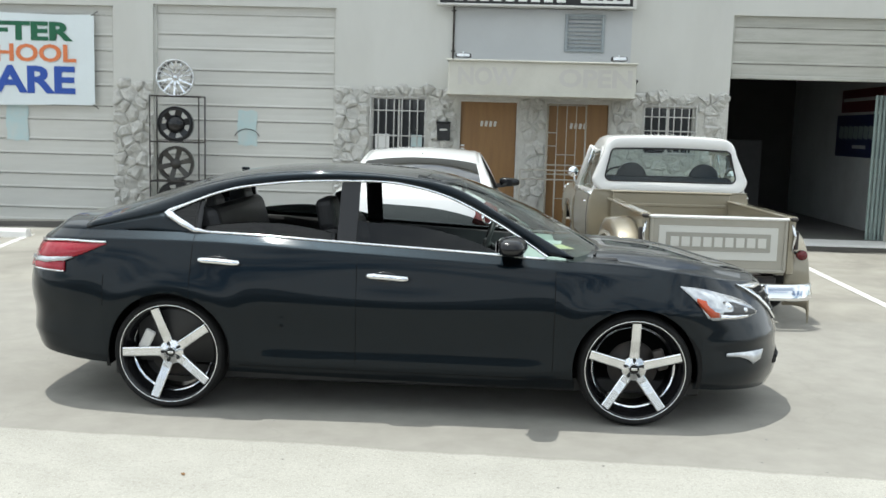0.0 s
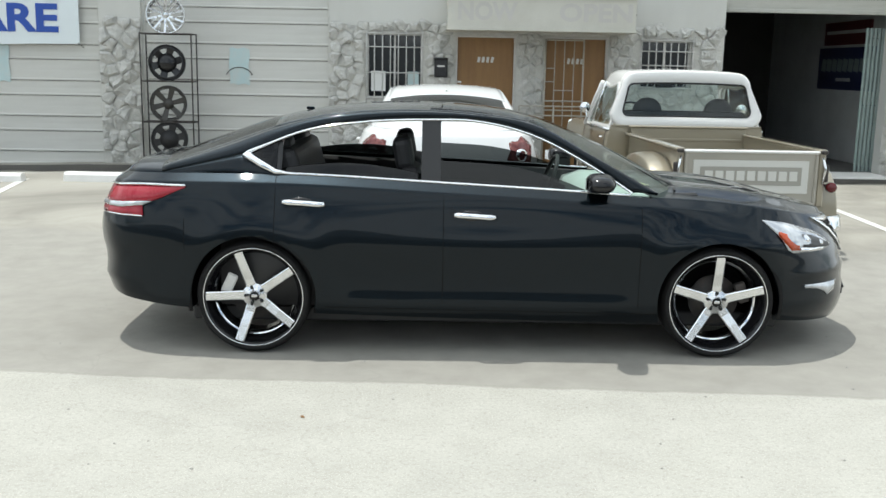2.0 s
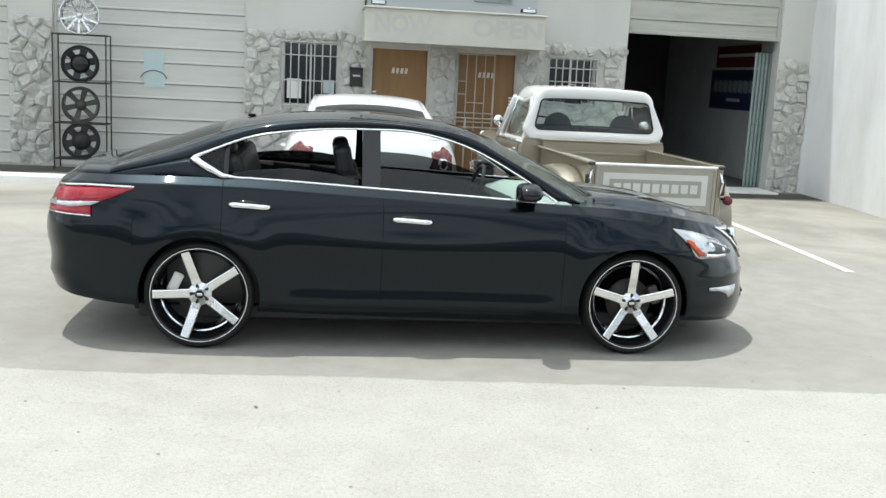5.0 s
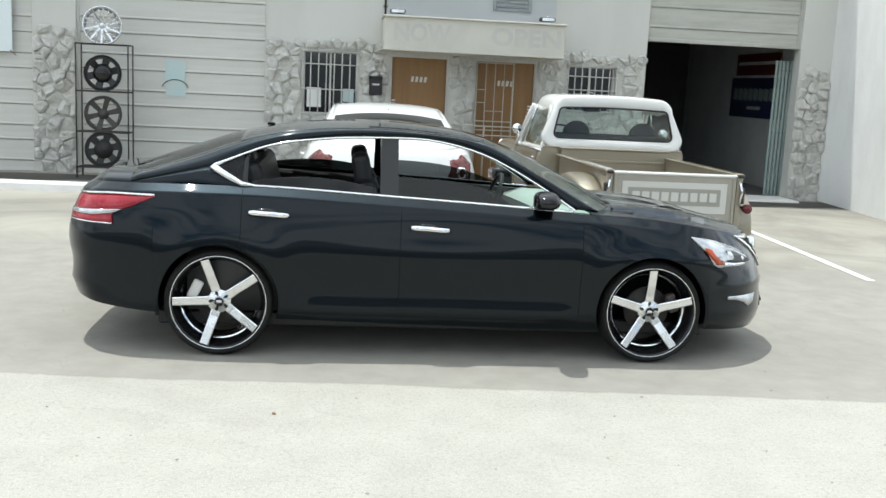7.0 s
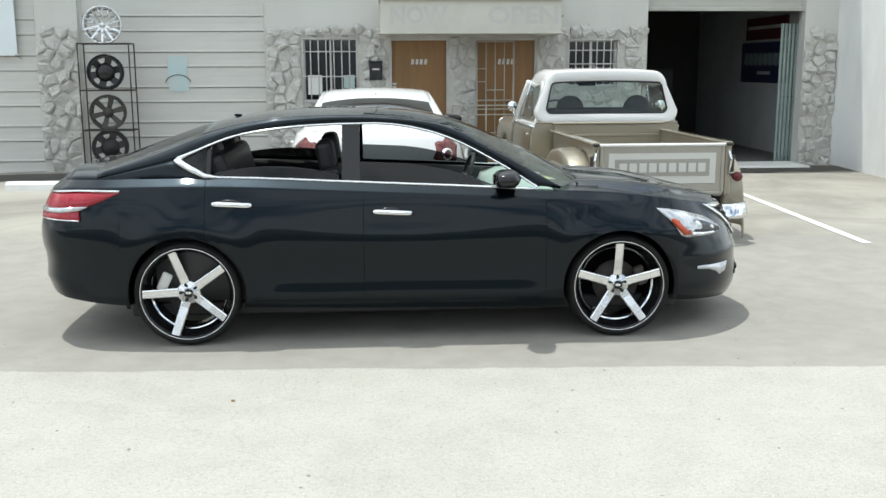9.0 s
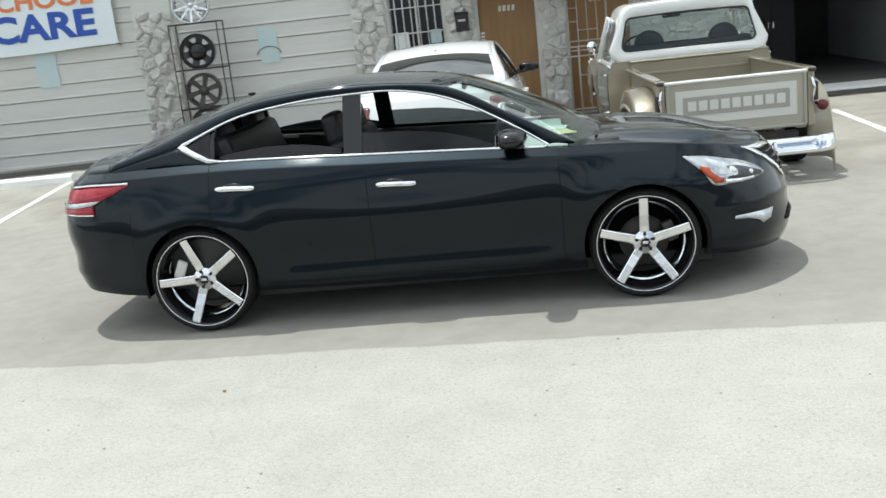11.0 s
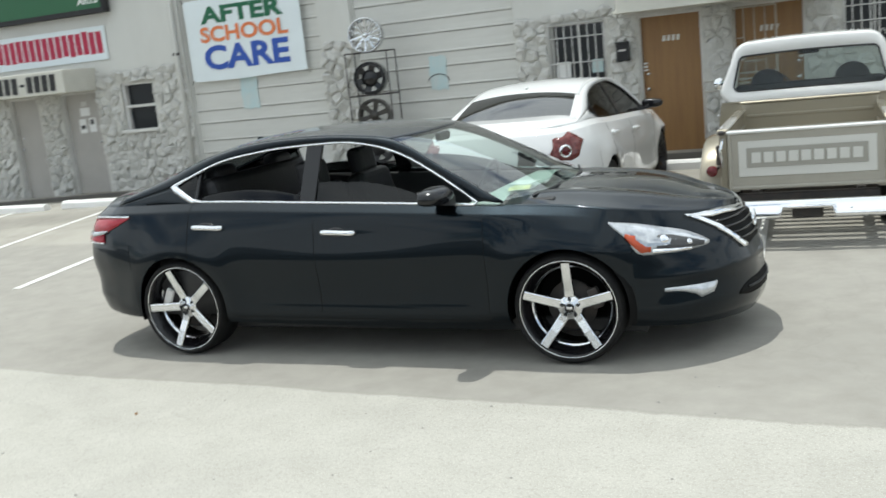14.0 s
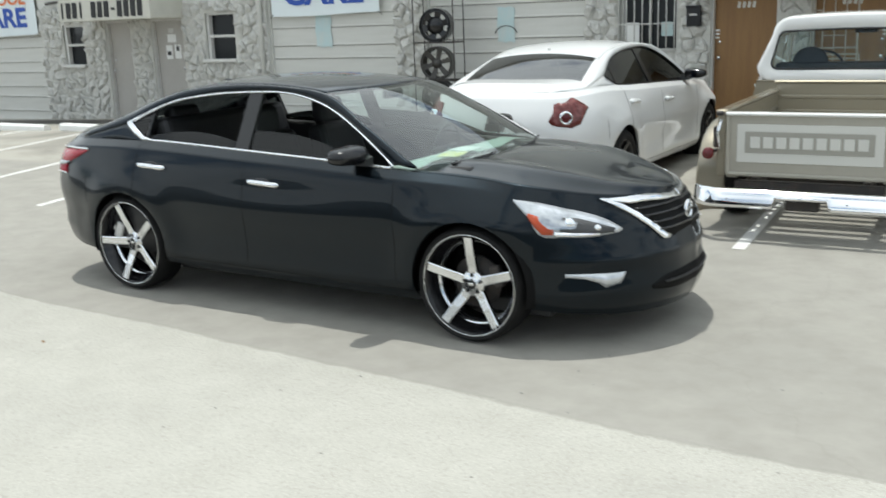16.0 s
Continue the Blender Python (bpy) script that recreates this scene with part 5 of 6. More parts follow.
    rod("cab_bead", [(x, 2.104, 1.045) for x in (-0.85, -0.4, 0.4, 0.85)], 0.008, M_GOLD, t, "", 6)
    # cab: white upper part with a wide rear window
    outer = cab_outline(0.865, 0.735, 1.03, 1.632, 0.15, 0.028)
    inner = cab_outline(0.722, 0.668, 1.155, 1.505, 0.06, 0.016)
    slope = lambda z: 2.10 + 0.10 * max(z - 1.0, 0) / 0.65
    def shrunk(k, back):
        return [(x * k, slope(z) + back, 1.34 + (z - 1.34) * k) for x, z in outer]
    rings = [[(x, slope(z) + 0.006, z) for x, z in inner], [(x * 1.012, slope(z) - 0.004, 1.34 + (z - 1.34) * 1.03) for x, z in inner], shrunk(0.945, -0.002), shrunk(0.972, 0.003), shrunk(0.99, 0.016), shrunk(0.998, 0.036), shrunk(1.0, 0.07)]
    n = len(outer)
    v = [p for ring in rings for p in ring]
    f = [(k * n + i, k * n + (i + 1) % n, (k + 1) * n + (i + 1) % n, (k + 1) * n + i) for k in range(len(rings) - 1) for i in range(n)]
    thick(link_mesh("cab_rear_panel", v, f, M_CAB_WHITE, t, "white panel round the rear window", True), 0.015)
    seal = [(x, slope(z) - 0.002, z) for x, z in inner]
    rod("window_seal", seal, 0.011, M_BLACK_PLASTIC, t, "", 6, True)
    link_mesh("rear_window", [(x, slope(z) + 0.008, z) for x, z in inner], [tuple(range(len(inner)))], M_CLEAR, t, "clear rear window")
    # roof, domed, rounded down to the sides
    top = outer[10:39]
    rows = []
    for u in np.linspace(0, 1, 16):
        drop = max(0.0, (u - 0.75) / 0.25) ** 2
        lift = 0.018 * math.sin(math.pi * u)
        rows.append([(x * (1 - 0.03 * drop), (slope(z) + 0.068) * (1 - u) + 3.24 * u, z + lift * (1 if z > 1.58 else 0.4) - 0.05 * drop) for x, z in top])
    v, f = sheet(rows)
    thick(link_mesh("cab_roof", v, f, M_CAB_WHITE, t, "domed white cab roof", True), 0.018)
    # sides: frames round the door windows
    for sx in (-1, 1):
        tx = lambda z: sx * (0.862 - 0.235 * (z - 0.99))
        o = [(2.16, 0.99), (2.6, 0.99), (3.1, 0.99), (3.60, 0.985), (3.42, 1.22), (3.20, 1.475), (2.7, 1.485), (2.26, 1.48), (2.21, 1.3)]
        i = [(2.27, 1.045), (2.6, 1.04), (3.1, 1.04), (3.46, 1.035), (3.32, 1.22), (3.12, 1.435), (2.7, 1.445), (2.34, 1.44), (2.30, 1.3)]
        O = curve_at(o + o[:1], 46)[:-1]
        I = curve_at(i + i[:1], 46)[:-1]
        ring_panel("window_frame", [(tx(z), y, z) for y, z in O], [(tx(z), y, z) for y, z in I], M_CAB_WHITE, t, 0.03)
        link_mesh("door_pane", [(tx(z) - sx * 0.015, y, z) for y, z in I], [tuple(range(len(I)))], M_CLEAR, t)
        rod("vent_post", [(tx(1.04), 3.18, 1.04), (tx(1.52), 3.02, 1.52)], 0.012, M_CHROME, t)
        rod("windscreen_pillar", [(tx(0.99), 3.60, 0.985), (tx(1.3), 3.38, 1.3), (tx(1.5), 3.20, 1.51)], 0.03, M_CAB_WHITE, t)
        stem = rod("side_mirror_arm", [(sx * 0.86, 3.15, 0.98), (sx * 0.93, 3.12, 1.06), (sx * 0.955, 3.12, 1.16)], 0.009, M_CHROME, t)
        lathe("side_mirror", [(0.0, -0.03), (0.04, -0.026), (0.062, -0.008), (0.066, 0.006), (0.058, 0.012), (0.0, 0.012)], M_CHROME, stem, "round chrome side mirror", 20, "y", (sx * 0.965, 3.12, 1.20))
    sq = rounded(0.83, 0.69, 1.0, 1.55, 0.06)
    link_mesh("windscreen", [(x, 3.60 - 0.43 * (z - 0.99) / 0.6, z) for x, z in sq], [tuple(range(len(sq)))], M_CLEAR, t)
    # inside the cab
    bench = boxed("bench_seat", (0, 2.62, 0.78), (1.45, 0.55, 0.20), M_SEAT, t, 0.05, "black bench seat", 2)
    boxed("bench_back", (0, 2.32, 1.0), (1.45, 0.14, 0.42), M_SEAT, bench, 0.05, "", 2)
    for x in (-0.40, 0.42):
        bm = bmesh.new()
        bmesh.ops.create_uvsphere(bm, u_segments=18, v_segments=10, radius=1.0)
        bmesh.ops.transform(bm, matrix=Matrix.Translation((x, 2.34, 1.20)) @ Matrix.Diagonal((0.17, 0.055, 0.155, 1)), verts=bm.verts)
        part("headrest", bm, M_SEAT, bench, "rounded black headrest", True)
    rod("steering_wheel", [(-0.40 + 0.2 * math.cos(a), 3.10 + 0.08 * math.sin(a), 1.10 + 0.17 * math.sin(a)) for a in np.linspace(0, 2 * math.pi, 24, endpoint=False)], 0.013, M_BLACK_PLASTIC, t, "", 6, True)
    boxed("dashboard", (0, 3.42, 0.94), (1.6, 0.25, 0.16), M_GOLD, t, 0.04)
    boxed("rear_view_mirror", (0, 3.15, 1.48), (0.22, 0.03, 0.06), M_BLACK_PLASTIC, t, 0.01)
    boxed("cab_floor", (0, 2.85, 0.40), (1.7, 1.5, 0.05), M_IRON, t)
    # hood and front fenders
    rows = [[(q * 0.66, y, 0.985 + 0.035 * (1 - q * q) - 0.05 * max(0, (y - 4.3) / 0.45) ** 2) for q in np.linspace(-1, 1, 13)] for y in np.linspace(3.58, 4.75, 12)]
    v, f = sheet(rows)
    thick(link_mesh("hood", v, f, M_GOLD, t, "", True), 0.02)
    for sx in (-1, 1):
        rows = []
        for y in np.linspace(3.60, 4.85, 26):
            arch = 0.36 + math.sqrt(max(0.0, 0.37**2 - (y - 4.25) ** 2)) if abs(y - 4.25) < 0.37 else 0.36
            bot = max(0.36, arch)
            rows.append([(sx * (0.655 + 0.0), y, 0.985), (sx * 0.72, y, 1.0), (sx * 0.80, y, 0.985), (sx * 0.865, y, 0.93), (sx * 0.90, y, 0.82), (sx * 0.905, y, max(bot, 0.66)), (sx * 0.885, y, bot)])
        v, f = sheet(rows)
        thick(link_mesh("front_fender", v, f, M_GOLD, t, "", True), 0.02)
    boxed("front_panel", (0, 4.83, 0.72), (1.75, 0.06, 0.5), M_CHROME, t, 0.03)
    for y in (0.83, 4.25):
        for sx in (-1, 1):
            w = lathe("wheel", [(0.0, -0.07 * -sx), (0.06, -0.09 * -sx), (0.10, -0.06 * -sx), (0.17, -0.05 * -sx), (0.19, -0.10 * -sx), (0.205, -0.10 * -sx), (0.205, 0.10 * -sx), (0.0, 0.10 * -sx)], M_CHROME, t, "", 32, "x")
            w.matrix_basis = pose(sx * 0.70, y, 0.345)
            lathe("tyre", [(0.195, -0.105), (0.24, -0.125), (0.32, -0.115), (0.342, -0.08), (0.342, 0.08), (0.32, 0.115), (0.24, 0.125), (0.195, 0.105)], M_RUBBER, w, "", 40, "x")
    return t


pickup()

# ---- things along the facade ----
def display_wheel(z, style, face, dark, radius=0.26):
    w = thing("display_wheel", (-4.79, 14.40, z), {"mesh": "chrome mesh-spoke wheel on top of a rack", "six": "black six-window alloy wheel on a rack", "bronze": "dark grey alloy wheel with wide spokes on a rack"}[style], "wheel", "wheels on the rack", turn=12)
    prof = [(radius, -0.09), (radius - 0.006, -0.10), (radius - 0.018, -0.095), (radius - 0.03, -0.05), (radius - 0.035, 0.08), (radius, 0.10), (radius, -0.09)]
    lathe("rim", prof, face if style == "mesh" else dark, w, "", 40)
    n = {"mesh": 10, "six": 6, "bronze": 6}[style]
    for k in range(n):
        a = 2 * math.pi * k / n + 0.25
        hw0, hw1 = {"mesh": (0.016, 0.013), "six": (0.040, 0.058), "bronze": (0.030, 0.044)}[style]
        pts = []
        for r, hw, y in ((0.05, hw0, -0.05), (radius * 0.55, (hw0 + hw1) / 2, -0.062), (radius - 0.015, hw1, -0.08)):
            for c, d in ((-hw, 0), (hw, 0), (hw, 0.03), (-hw, 0.03)):
                pts.append((r * math.cos(a) - c * math.sin(a), y + d, r * math.sin(a) + c * math.cos(a)))
        f = []
        for i in range(2):
            f += [(i * 4 + j, i * 4 + (j + 1) % 4, i * 4 + 4 + (j + 1) % 4, i * 4 + 4 + j) for j in range(4)]
        f += [(0, 1, 2, 3), (8, 9, 10, 11)]
        link_mesh("spoke", pts, f, face if style == "mesh" else dark, w)
        if style == "mesh":
            b = a + math.pi / n
            rod("spoke_fork", [(0.11 * math.cos(a), -0.055, 0.11 * math.sin(a)), ((radius - 0.02) * math.cos(b), -0.075, (radius - 0.02) * math.sin(b))], 0.009, face, w, "", 6)
    lathe("hub", [(0.0, -0.071), (0.025, -0.070), (0.036, -0.064), (0.040, -0.05), (0.040, 0.02), (0.0, 0.02)], face if style == "mesh" else dark, w, "", 24)
    lathe("inner_barrel", [(radius - 0.04, -0.02), (radius - 0.045, 0.09), (radius - 0.05, 0.09), (radius - 0.05, -0.02)], M_IRON if style != "mesh" else M_STEEL, w, "", 32)
    if style != "mesh":
        k = 0.77 if style == "six" else 0.86
        lathe("flange", [(radius * k, -0.070), (radius - 0.02, -0.088), (radius - 0.02, -0.05), (radius * k, -0.045), (radius * k, -0.070)], dark, w, "", 40)
        lathe("centre", [(0.0, -0.066), (radius * (0.52 if style == "six" else 0.30), -0.062), (radius * (0.52 if style == "six" else 0.30), -0.03), (0.0, -0.03)], dark, w, "", 32)
    return w


M_CHARCOAL = worn("charcoal_alloy", (0.055, 0.053, 0.05), (0.09, 0.085, 0.075), 0.4, 8, 100, 0.05, 0.001, metal=0.6)
rack = thing("wheel_rack", (-4.77, 14.42, ground_z(-4.8, 14.4)), "black iron display rack holding alloy wheels", "rack")
for x in (-0.37, 0.37):
    for y in (-0.16, 0.16):
        rod("upright", [(x, y, -0.01), (x, y, 1.96)], 0.011, M_IRON, rack, "", 6)
for z in (0.16, 0.68, 1.27, 1.95):
    for y in (-0.16, 0.16):
        rod("shelf_bar", [(-0.37, y, z), (0.37, y, z)], 0.010, M_IRON, rack, "", 6)
    for x in (-0.37, 0.37):
        rod("shelf_bar", [(x, -0.16, z), (x, 0.16, z)], 0.010, M_IRON, rack, "", 6)
    if z < 1.9:
        rod("shelf_bar", [(-0.37, 0, z), (0.37, 0, z)], 0.008, M_IRON, rack, "", 6)
GZ = ground_z(-4.8, 14.4)
display_wheel(GZ + 1.95 + 0.27, "mesh", M_SATIN, M_IRON, 0.275)
display_wheel(GZ + 1.27 + 0.265, "six", M_BLACK_GLOSS, M_BLACK_GLOSS, 0.265)
display_wheel(GZ + 0.68 + 0.265, "bronze", M_CHARCOAL, M_CHARCOAL, 0.265)
display_wheel(GZ + 0.16 + 0.265, "six", M_BLACK_PLASTIC, M_BLACK_PLASTIC, 0.265)


def banner(x0, x1, z0, z1, y, label):
    b = thing("banner", ((x0 + x1) / 2, y, (z0 + z1) / 2), label, "banner", "school banners")
    w, h = x1 - x0, z1 - z0
    rows = [[(w * (u - 0.5), 0.004 * math.sin(7 * u + 3 * v) + 0.003 * math.sin(13 * v + 2 * u), h * (v - 0.5) + 0.014 * math.sin(5 * u) * (1 if v > 0.5 else -1) - 0.02 * math.sin(math.pi * u) * (1 if v > 0.5 else 0)) for u in np.linspace(0, 1, 33)] for v in np.linspace(0, 1, 17)]
    v, f = sheet(rows)
    thick(link_mesh("sheet", v, f, M_VINYL, b), 0.003)
    for word, zz, size, mat, ww, heavy in (("AFTER", 0.29, 0.38, M_GREEN, 0.72, 0.015), ("SCHOOL", 0.055, 0.36, M_ORANGE, 0.76, 0.010), ("CARE", -0.24, 0.56, M_BLUE, 0.74, 0.019)):
        letters(lettering("letter", word, size, (0.0, -0.0105, zz * h), mat, b, bold=heavy, width=w * ww, depth=0.001))
    for sx in (-1, 1):
        for sz in (-1, 1):
            rod("cord", [(sx * (w / 2 - 0.03), -0.012, sz * (h / 2 - 0.03)), (sx * (w / 2 + 0.05), 0.03, sz * (h / 2 + 0.04))], 0.006, M_IRON, b, "", 5)
    return b


banner(-8.60, -6.22, 1.92, 3.33, YF - 0.01, "white vinyl banner with green, orange and blue words")
banner(-17.75, -15.28, 1.74, 3.15, YF - 0.02, "white vinyl banner with green, orange and blue words")

# red-lettered strip, green sign and the awning over the grey doors
strip = thing("web_banner", (-11.93, YF - 0.02, 2.83), "white vinyl strip with crimson letter shapes", "banner")
boxed("sheet", (0, 0, 0), (3.0, 0.006, 0.62), M_VINYL, strip)
rnd = random.Random(12)
for k in range(17):
    x = -1.33 + k * 0.167
    boxed("letter_block", (x, -0.005, 0.02 + rnd.uniform(-0.01, 0.01)), (0.132, 0.004, rnd.uniform(0.39, 0.42)), M_CRIMSON, strip)
green = thing("green_sign", (-11.62, YF - 0.12, 3.77), "dark green sign box with white and yellow print", "sign")
boxed("box", (0, 0, 0), (2.85, 0.16, 0.82), M_INK, green, 0.01)
boxed("face", (0, -0.083, 0.02), (2.72, 0.008, 0.68), M_SIGN_GREEN, green)
letters(lettering("letter", "ARTS", 0.20, (1.08, -0.09, -0.17), M_PAPER, green, bold=0.006))
boxed("emblem", (0.75, -0.09, 0.04), (0.5, 0.004, 0.07), M_YELLOW, green, 0.0, "", 1, pose(0, 0, 0, 0, -18, 0))
for k in range(5):
    boxed("letter_bar", (-0.2 + 0.3 * k, -0.09, 0.24), (0.18, 0.004, 0.16), M_PAPER, green)
rod("sign_eye", [(1.46 + 0.05 * math.cos(a), -0.02, -0.02 + 0.05 * math.sin(a)) for a in np.linspace(0, 2 * math.pi, 14, endpoint=False)], 0.012, M_IRON, green, "", 6, True)
aw2 = tagged(boxed("awning_2", (-12.11, 14.46, 2.19), (2.60, 0.86, 0.42), M_AWNING, None, 0.012), "beige boxed awning with black painted figures", "awning", kind="structure")
for k in range(13):
    if k in (4,):
        continue
    x = -13.29 + k * 0.185
    boxed("figure_bar", (x, 14.024, 2.19), (0.135 if k not in (0, 3, 8) else (0.05 if k != 8 else 0.11), 0.006, 0.30 if k != 8 else 0.05), M_INK, aw2, 0.0, "", 1, pose(0, 0, 0, 0, 4, 0))
lamp2 = thing("flood_lamp", (-13.25, 14.45, 2.40), "small pale flood lamp on an awning", "lamp", "flood lamps")
boxed("housing", (0, 0, 0.07), (0.20, 0.16, 0.10), M_BAR, lamp2, 0.02, "", 2)
rod("bracket", [(0, 0, 0), (0, 0, 0.05)], 0.02, M_BAR, lamp2)
rod("conduit_run", [(-0.05, 0, 0.06), (-0.5, 0.1, 0.02), (-1.6, 0.40, -0.02)], 0.03, M_IRON, lamp2, "", 6)
down = tagged(rod("downpipe", [(-8.84, YF - 0.07, -0.1), (-8.84, YF - 0.07, 3.3), (-8.84, YF - 0.03, 3.42), (-8.84, YF - 0.02, 4.15)], 0.045, M_STUCCO, None, "", 10), "painted downpipe beside a roller door", "downpipe", kind="structure")
boxed("pipe_clip", (-8.84, YF - 0.09, 2.45), (0.12, 0.04, 0.05), M_IRON, down)

# faded marks where signs were on the roller doors
for x0, x1, z0, z1, arc in ((-4.00, -3.70, 1.38, 1.92, True), (-7.68, -7.33, 1.36, 1.92, False)):
    m = thing("faded_poster", ((x0 + x1) / 2, YF + 0.078, (z0 + z1) / 2), "faded teal paper pasted on a roller door", "poster", "faded posters")
    w, h = x1 - x0, z1 - z0
    rows = [[(w * (u - 0.5) + 0.01 * math.sin(9 * v), 0.0, h * (v - 0.5) + 0.012 * math.sin(11 * u)) for u in np.linspace(0, 1, 8)] for v in np.linspace(0, 1, 10)]
    v, f = sheet(rows)
    thick(link_mesh("paper", v, f, M_TEAL_FADE, m), 0.003)
    if arc:
        rod("printed_arc", [(0.20 * math.cos(a), -0.006, -0.165 + 0.15 * math.sin(a)) for a in np.linspace(0.25, math.pi - 0.25, 16)], 0.007, M_DARK_GREY, m, "", 5)

# wheel stops and bay lines
def wheel_stop(x, y, label):
    bm = bmesh.new()
    prof = [(-0.085, 0.0), (-0.075, 0.09), (-0.045, 0.125), (0.045, 0.125), (0.075, 0.09), (0.085, 0.0)]
    n = len(prof)
    vs = [[bm.verts.new((sx * 0.84 * (1.0 if q[1] < 0.05 else 0.985), q[0], q[1])) for q in prof] for sx in (-1, -0.3, 0.3, 1)]
    for i in range(3):
        for j in range(n):
            bm.faces.new((vs[i][j], vs[i][(j + 1) % n], vs[i + 1][(j + 1) % n], vs[i + 1][j]))
    bm.faces.new(vs[0])
    bm.faces.new(vs[3][::-1])
    s = part("wheel_stop", bm, M_STOP)
    s.matrix_basis = pose(x, y, ground_z(x, y) - 0.005, 0, 0, random.Random(int(x * 10)).uniform(-1.2, 1.2))
    tagged(s, label, "wheel stop", "wheel stops")


for x, y in ((-13.4, 12.8), (-11.3, 12.8), (-9.25, 12.8), (-7.15, 12.8), (-4.95, 12.85), (0.45, 13.12)):
    wheel_stop(x, y, "white painted concrete wheel stop on the lot")


def line(x0, y0, x1, y1, w=0.10):
    n = 14
    rows = []
    d = Vector((x1 - x0, y1 - y0, 0)).normalized()
    s = Vector((-d.y, d.x, 0)) * w / 2
    for k in range(n + 1):
        p = Vector((x0 + (x1 - x0) * k / n, y0 + (y1 - y0) * k / n, 0))
        row = []
        for q in (-1, 1):
            c = p + s * q
            row.append((c.x, c.y, ground_z(c.x, c.y) + 0.004))
        rows.append(row)
    v, f = sheet(rows)
    tagged(link_mesh("bay_line", v, f, M_LINE), "worn white painted parking bay line", "road marking", "bay lines", "structure")


for x0, y0, x1, y1 in ((-13.9, 8.0, -15.4, 12.7), (-11.7, 8.0, -13.1, 12.7), (-9.70, 7.75, -11.25, 12.9), (-7.62, 7.55, -8.85, 13.05), (-5.57, 7.40, -6.38, 13.0), (1.62, 8.2, 1.42, 12.4), (4.0, 8.5, 3.98, 12.6)):
    line(x0, y0, x1, y1)

# fallen leaf and bits of grit on the paving
M_GRIT = worn("grey_grit", (0.30, 0.29, 0.265), (0.20, 0.19, 0.175), 0.9, 30, 200, 0.05, 0.0005, amount=0.5)
leaf = link_mesh("fallen_leaf", [(0, -0.03, 0.004), (0.018, -0.008, 0.012), (0.014, 0.02, 0.016), (0, 0.035, 0.008), (-0.016, 0.018, 0.02), (-0.02, -0.01, 0.01), (0, 0, 0.006)], [(6, i, (i + 1) % 6) for i in range(6)], M_LEAF)
leaf.matrix_basis = pose(-1.558, 4.465, 0.0, 0, 0, 40) @ Matrix.Diagonal((0.5, 0.5, 0.5, 1))
tagged(thick(leaf, 0.002), "dry curled brown leaf on the paving", "leaf")
rnd = random.Random(21)
gv, gf = [], []
for k in range(160):
    x, y, r = rnd.uniform(-5, 6), rnd.uniform(1.6, 7.5), rnd.uniform(0.004, 0.012)
    o = len(gv)
    gv += [(x + r * a, y + r * b, ground_z(x, y) + r * c * 0.6) for a, b, c in ((1, 0, 0.2), (0, 1, 0.1), (-1, 0.2, 0.2), (0.1, -1, 0.1), (0.1, 0.1, 1))]
    gf += [(o, o + 1, o + 4), (o + 1, o + 2, o + 4), (o + 2, o + 3, o + 4), (o + 3, o, o + 4)]
tagged(link_mesh("grit", gv, gf, M_GRIT), "scattered grey grit on the paving", "grit", kind="stuff")

# ---- the rest of the building ----
# Roof and outer walls are unseen, added to keep sun out of the bay.
tagged(boxed("roof_slab", (-8.7, 20.99, 6.07), (31.0, 12.52, 0.14), M_STUCCO), "unseen flat roof of the workshop building, added to block the sun", "roof", kind="structure")
tagged(boxed("wall_back", (-8.7, 27.2, 2.7), (31.0, 0.2, 6.6), M_STUCCO_GREY), "unseen plain rear wall of the building, added to block light", "wall", kind="structure")
tagged(boxed("wall_west", (-24.1, 21.0, 2.7), (0.2, 12.0, 6.6), M_STUCCO_GREY), "unseen plain end wall of the building, added to block light", "wall", kind="structure")
# Unseen wall, added to put a dark band in the car's reflections.
tagged(boxed("wall_street", (-5.0, -24.0, 1.4), (90.0, 0.3, 3.0), M_STUCCO_GREY), "unseen plain wall, added to shape the car's reflections", "wall", kind="structure")

# the workshop behind the open bay
tagged(boxed("workshop_floor", (4.8, 18.2, 0.155), (3.55, 6.1, 0.05), M_ROOM_FLOOR), "dark oily concrete workshop floor", "floor", kind="structure")
# Interior shade sits in the colour of the west, north walls and ceiling.
tagged(boxed("workshop_wall_west", (3.24, 18.2, 1.9), (0.12, 6.1, 3.5), M_ROOM_SHADED), "workshop side wall with interior shade in its colour", "wall", kind="structure")
tagged(boxed("workshop_wall_north", (4.9, 21.2, 1.9), (3.3, 0.12, 3.5), M_ROOM_SHADED), "workshop rear wall with interior shade in its colour", "wall", kind="structure")
tagged(boxed("workshop_wall_east", (6.50, 18.2, 1.9), (0.12, 6.0, 3.5), M_ROOM), "pale workshop side wall", "wall", kind="structure")
tagged(boxed("workshop_ceiling", (4.9, 18.2, 3.72), (3.3, 6.1, 0.1), M_ROOM_SHADED), "workshop ceiling with interior shade in its colour", "ceiling", kind="structure")
# Soil strip reaches the building's shadow edge and deepens that shade by colour.
soil = [[(x, y, ground_z(x, y) + 0.006 - (0.02 if y > 14.8 else 0.0)) for y in (13.88 + 0.06 * math.sin(x * 2.3) + 0.05 * math.sin(x * 7.1), 14.2, 14.55, 14.885)] for x in np.linspace(-23.9, 6.6, 160)]
v, q = sheet(soil)
tagged(link_mesh("soil_strip", v, q, M_SOIL_SHADE, None, "", True), "dark stained soil along the wall foot, deepening the building's shade", "ground", kind="structure")
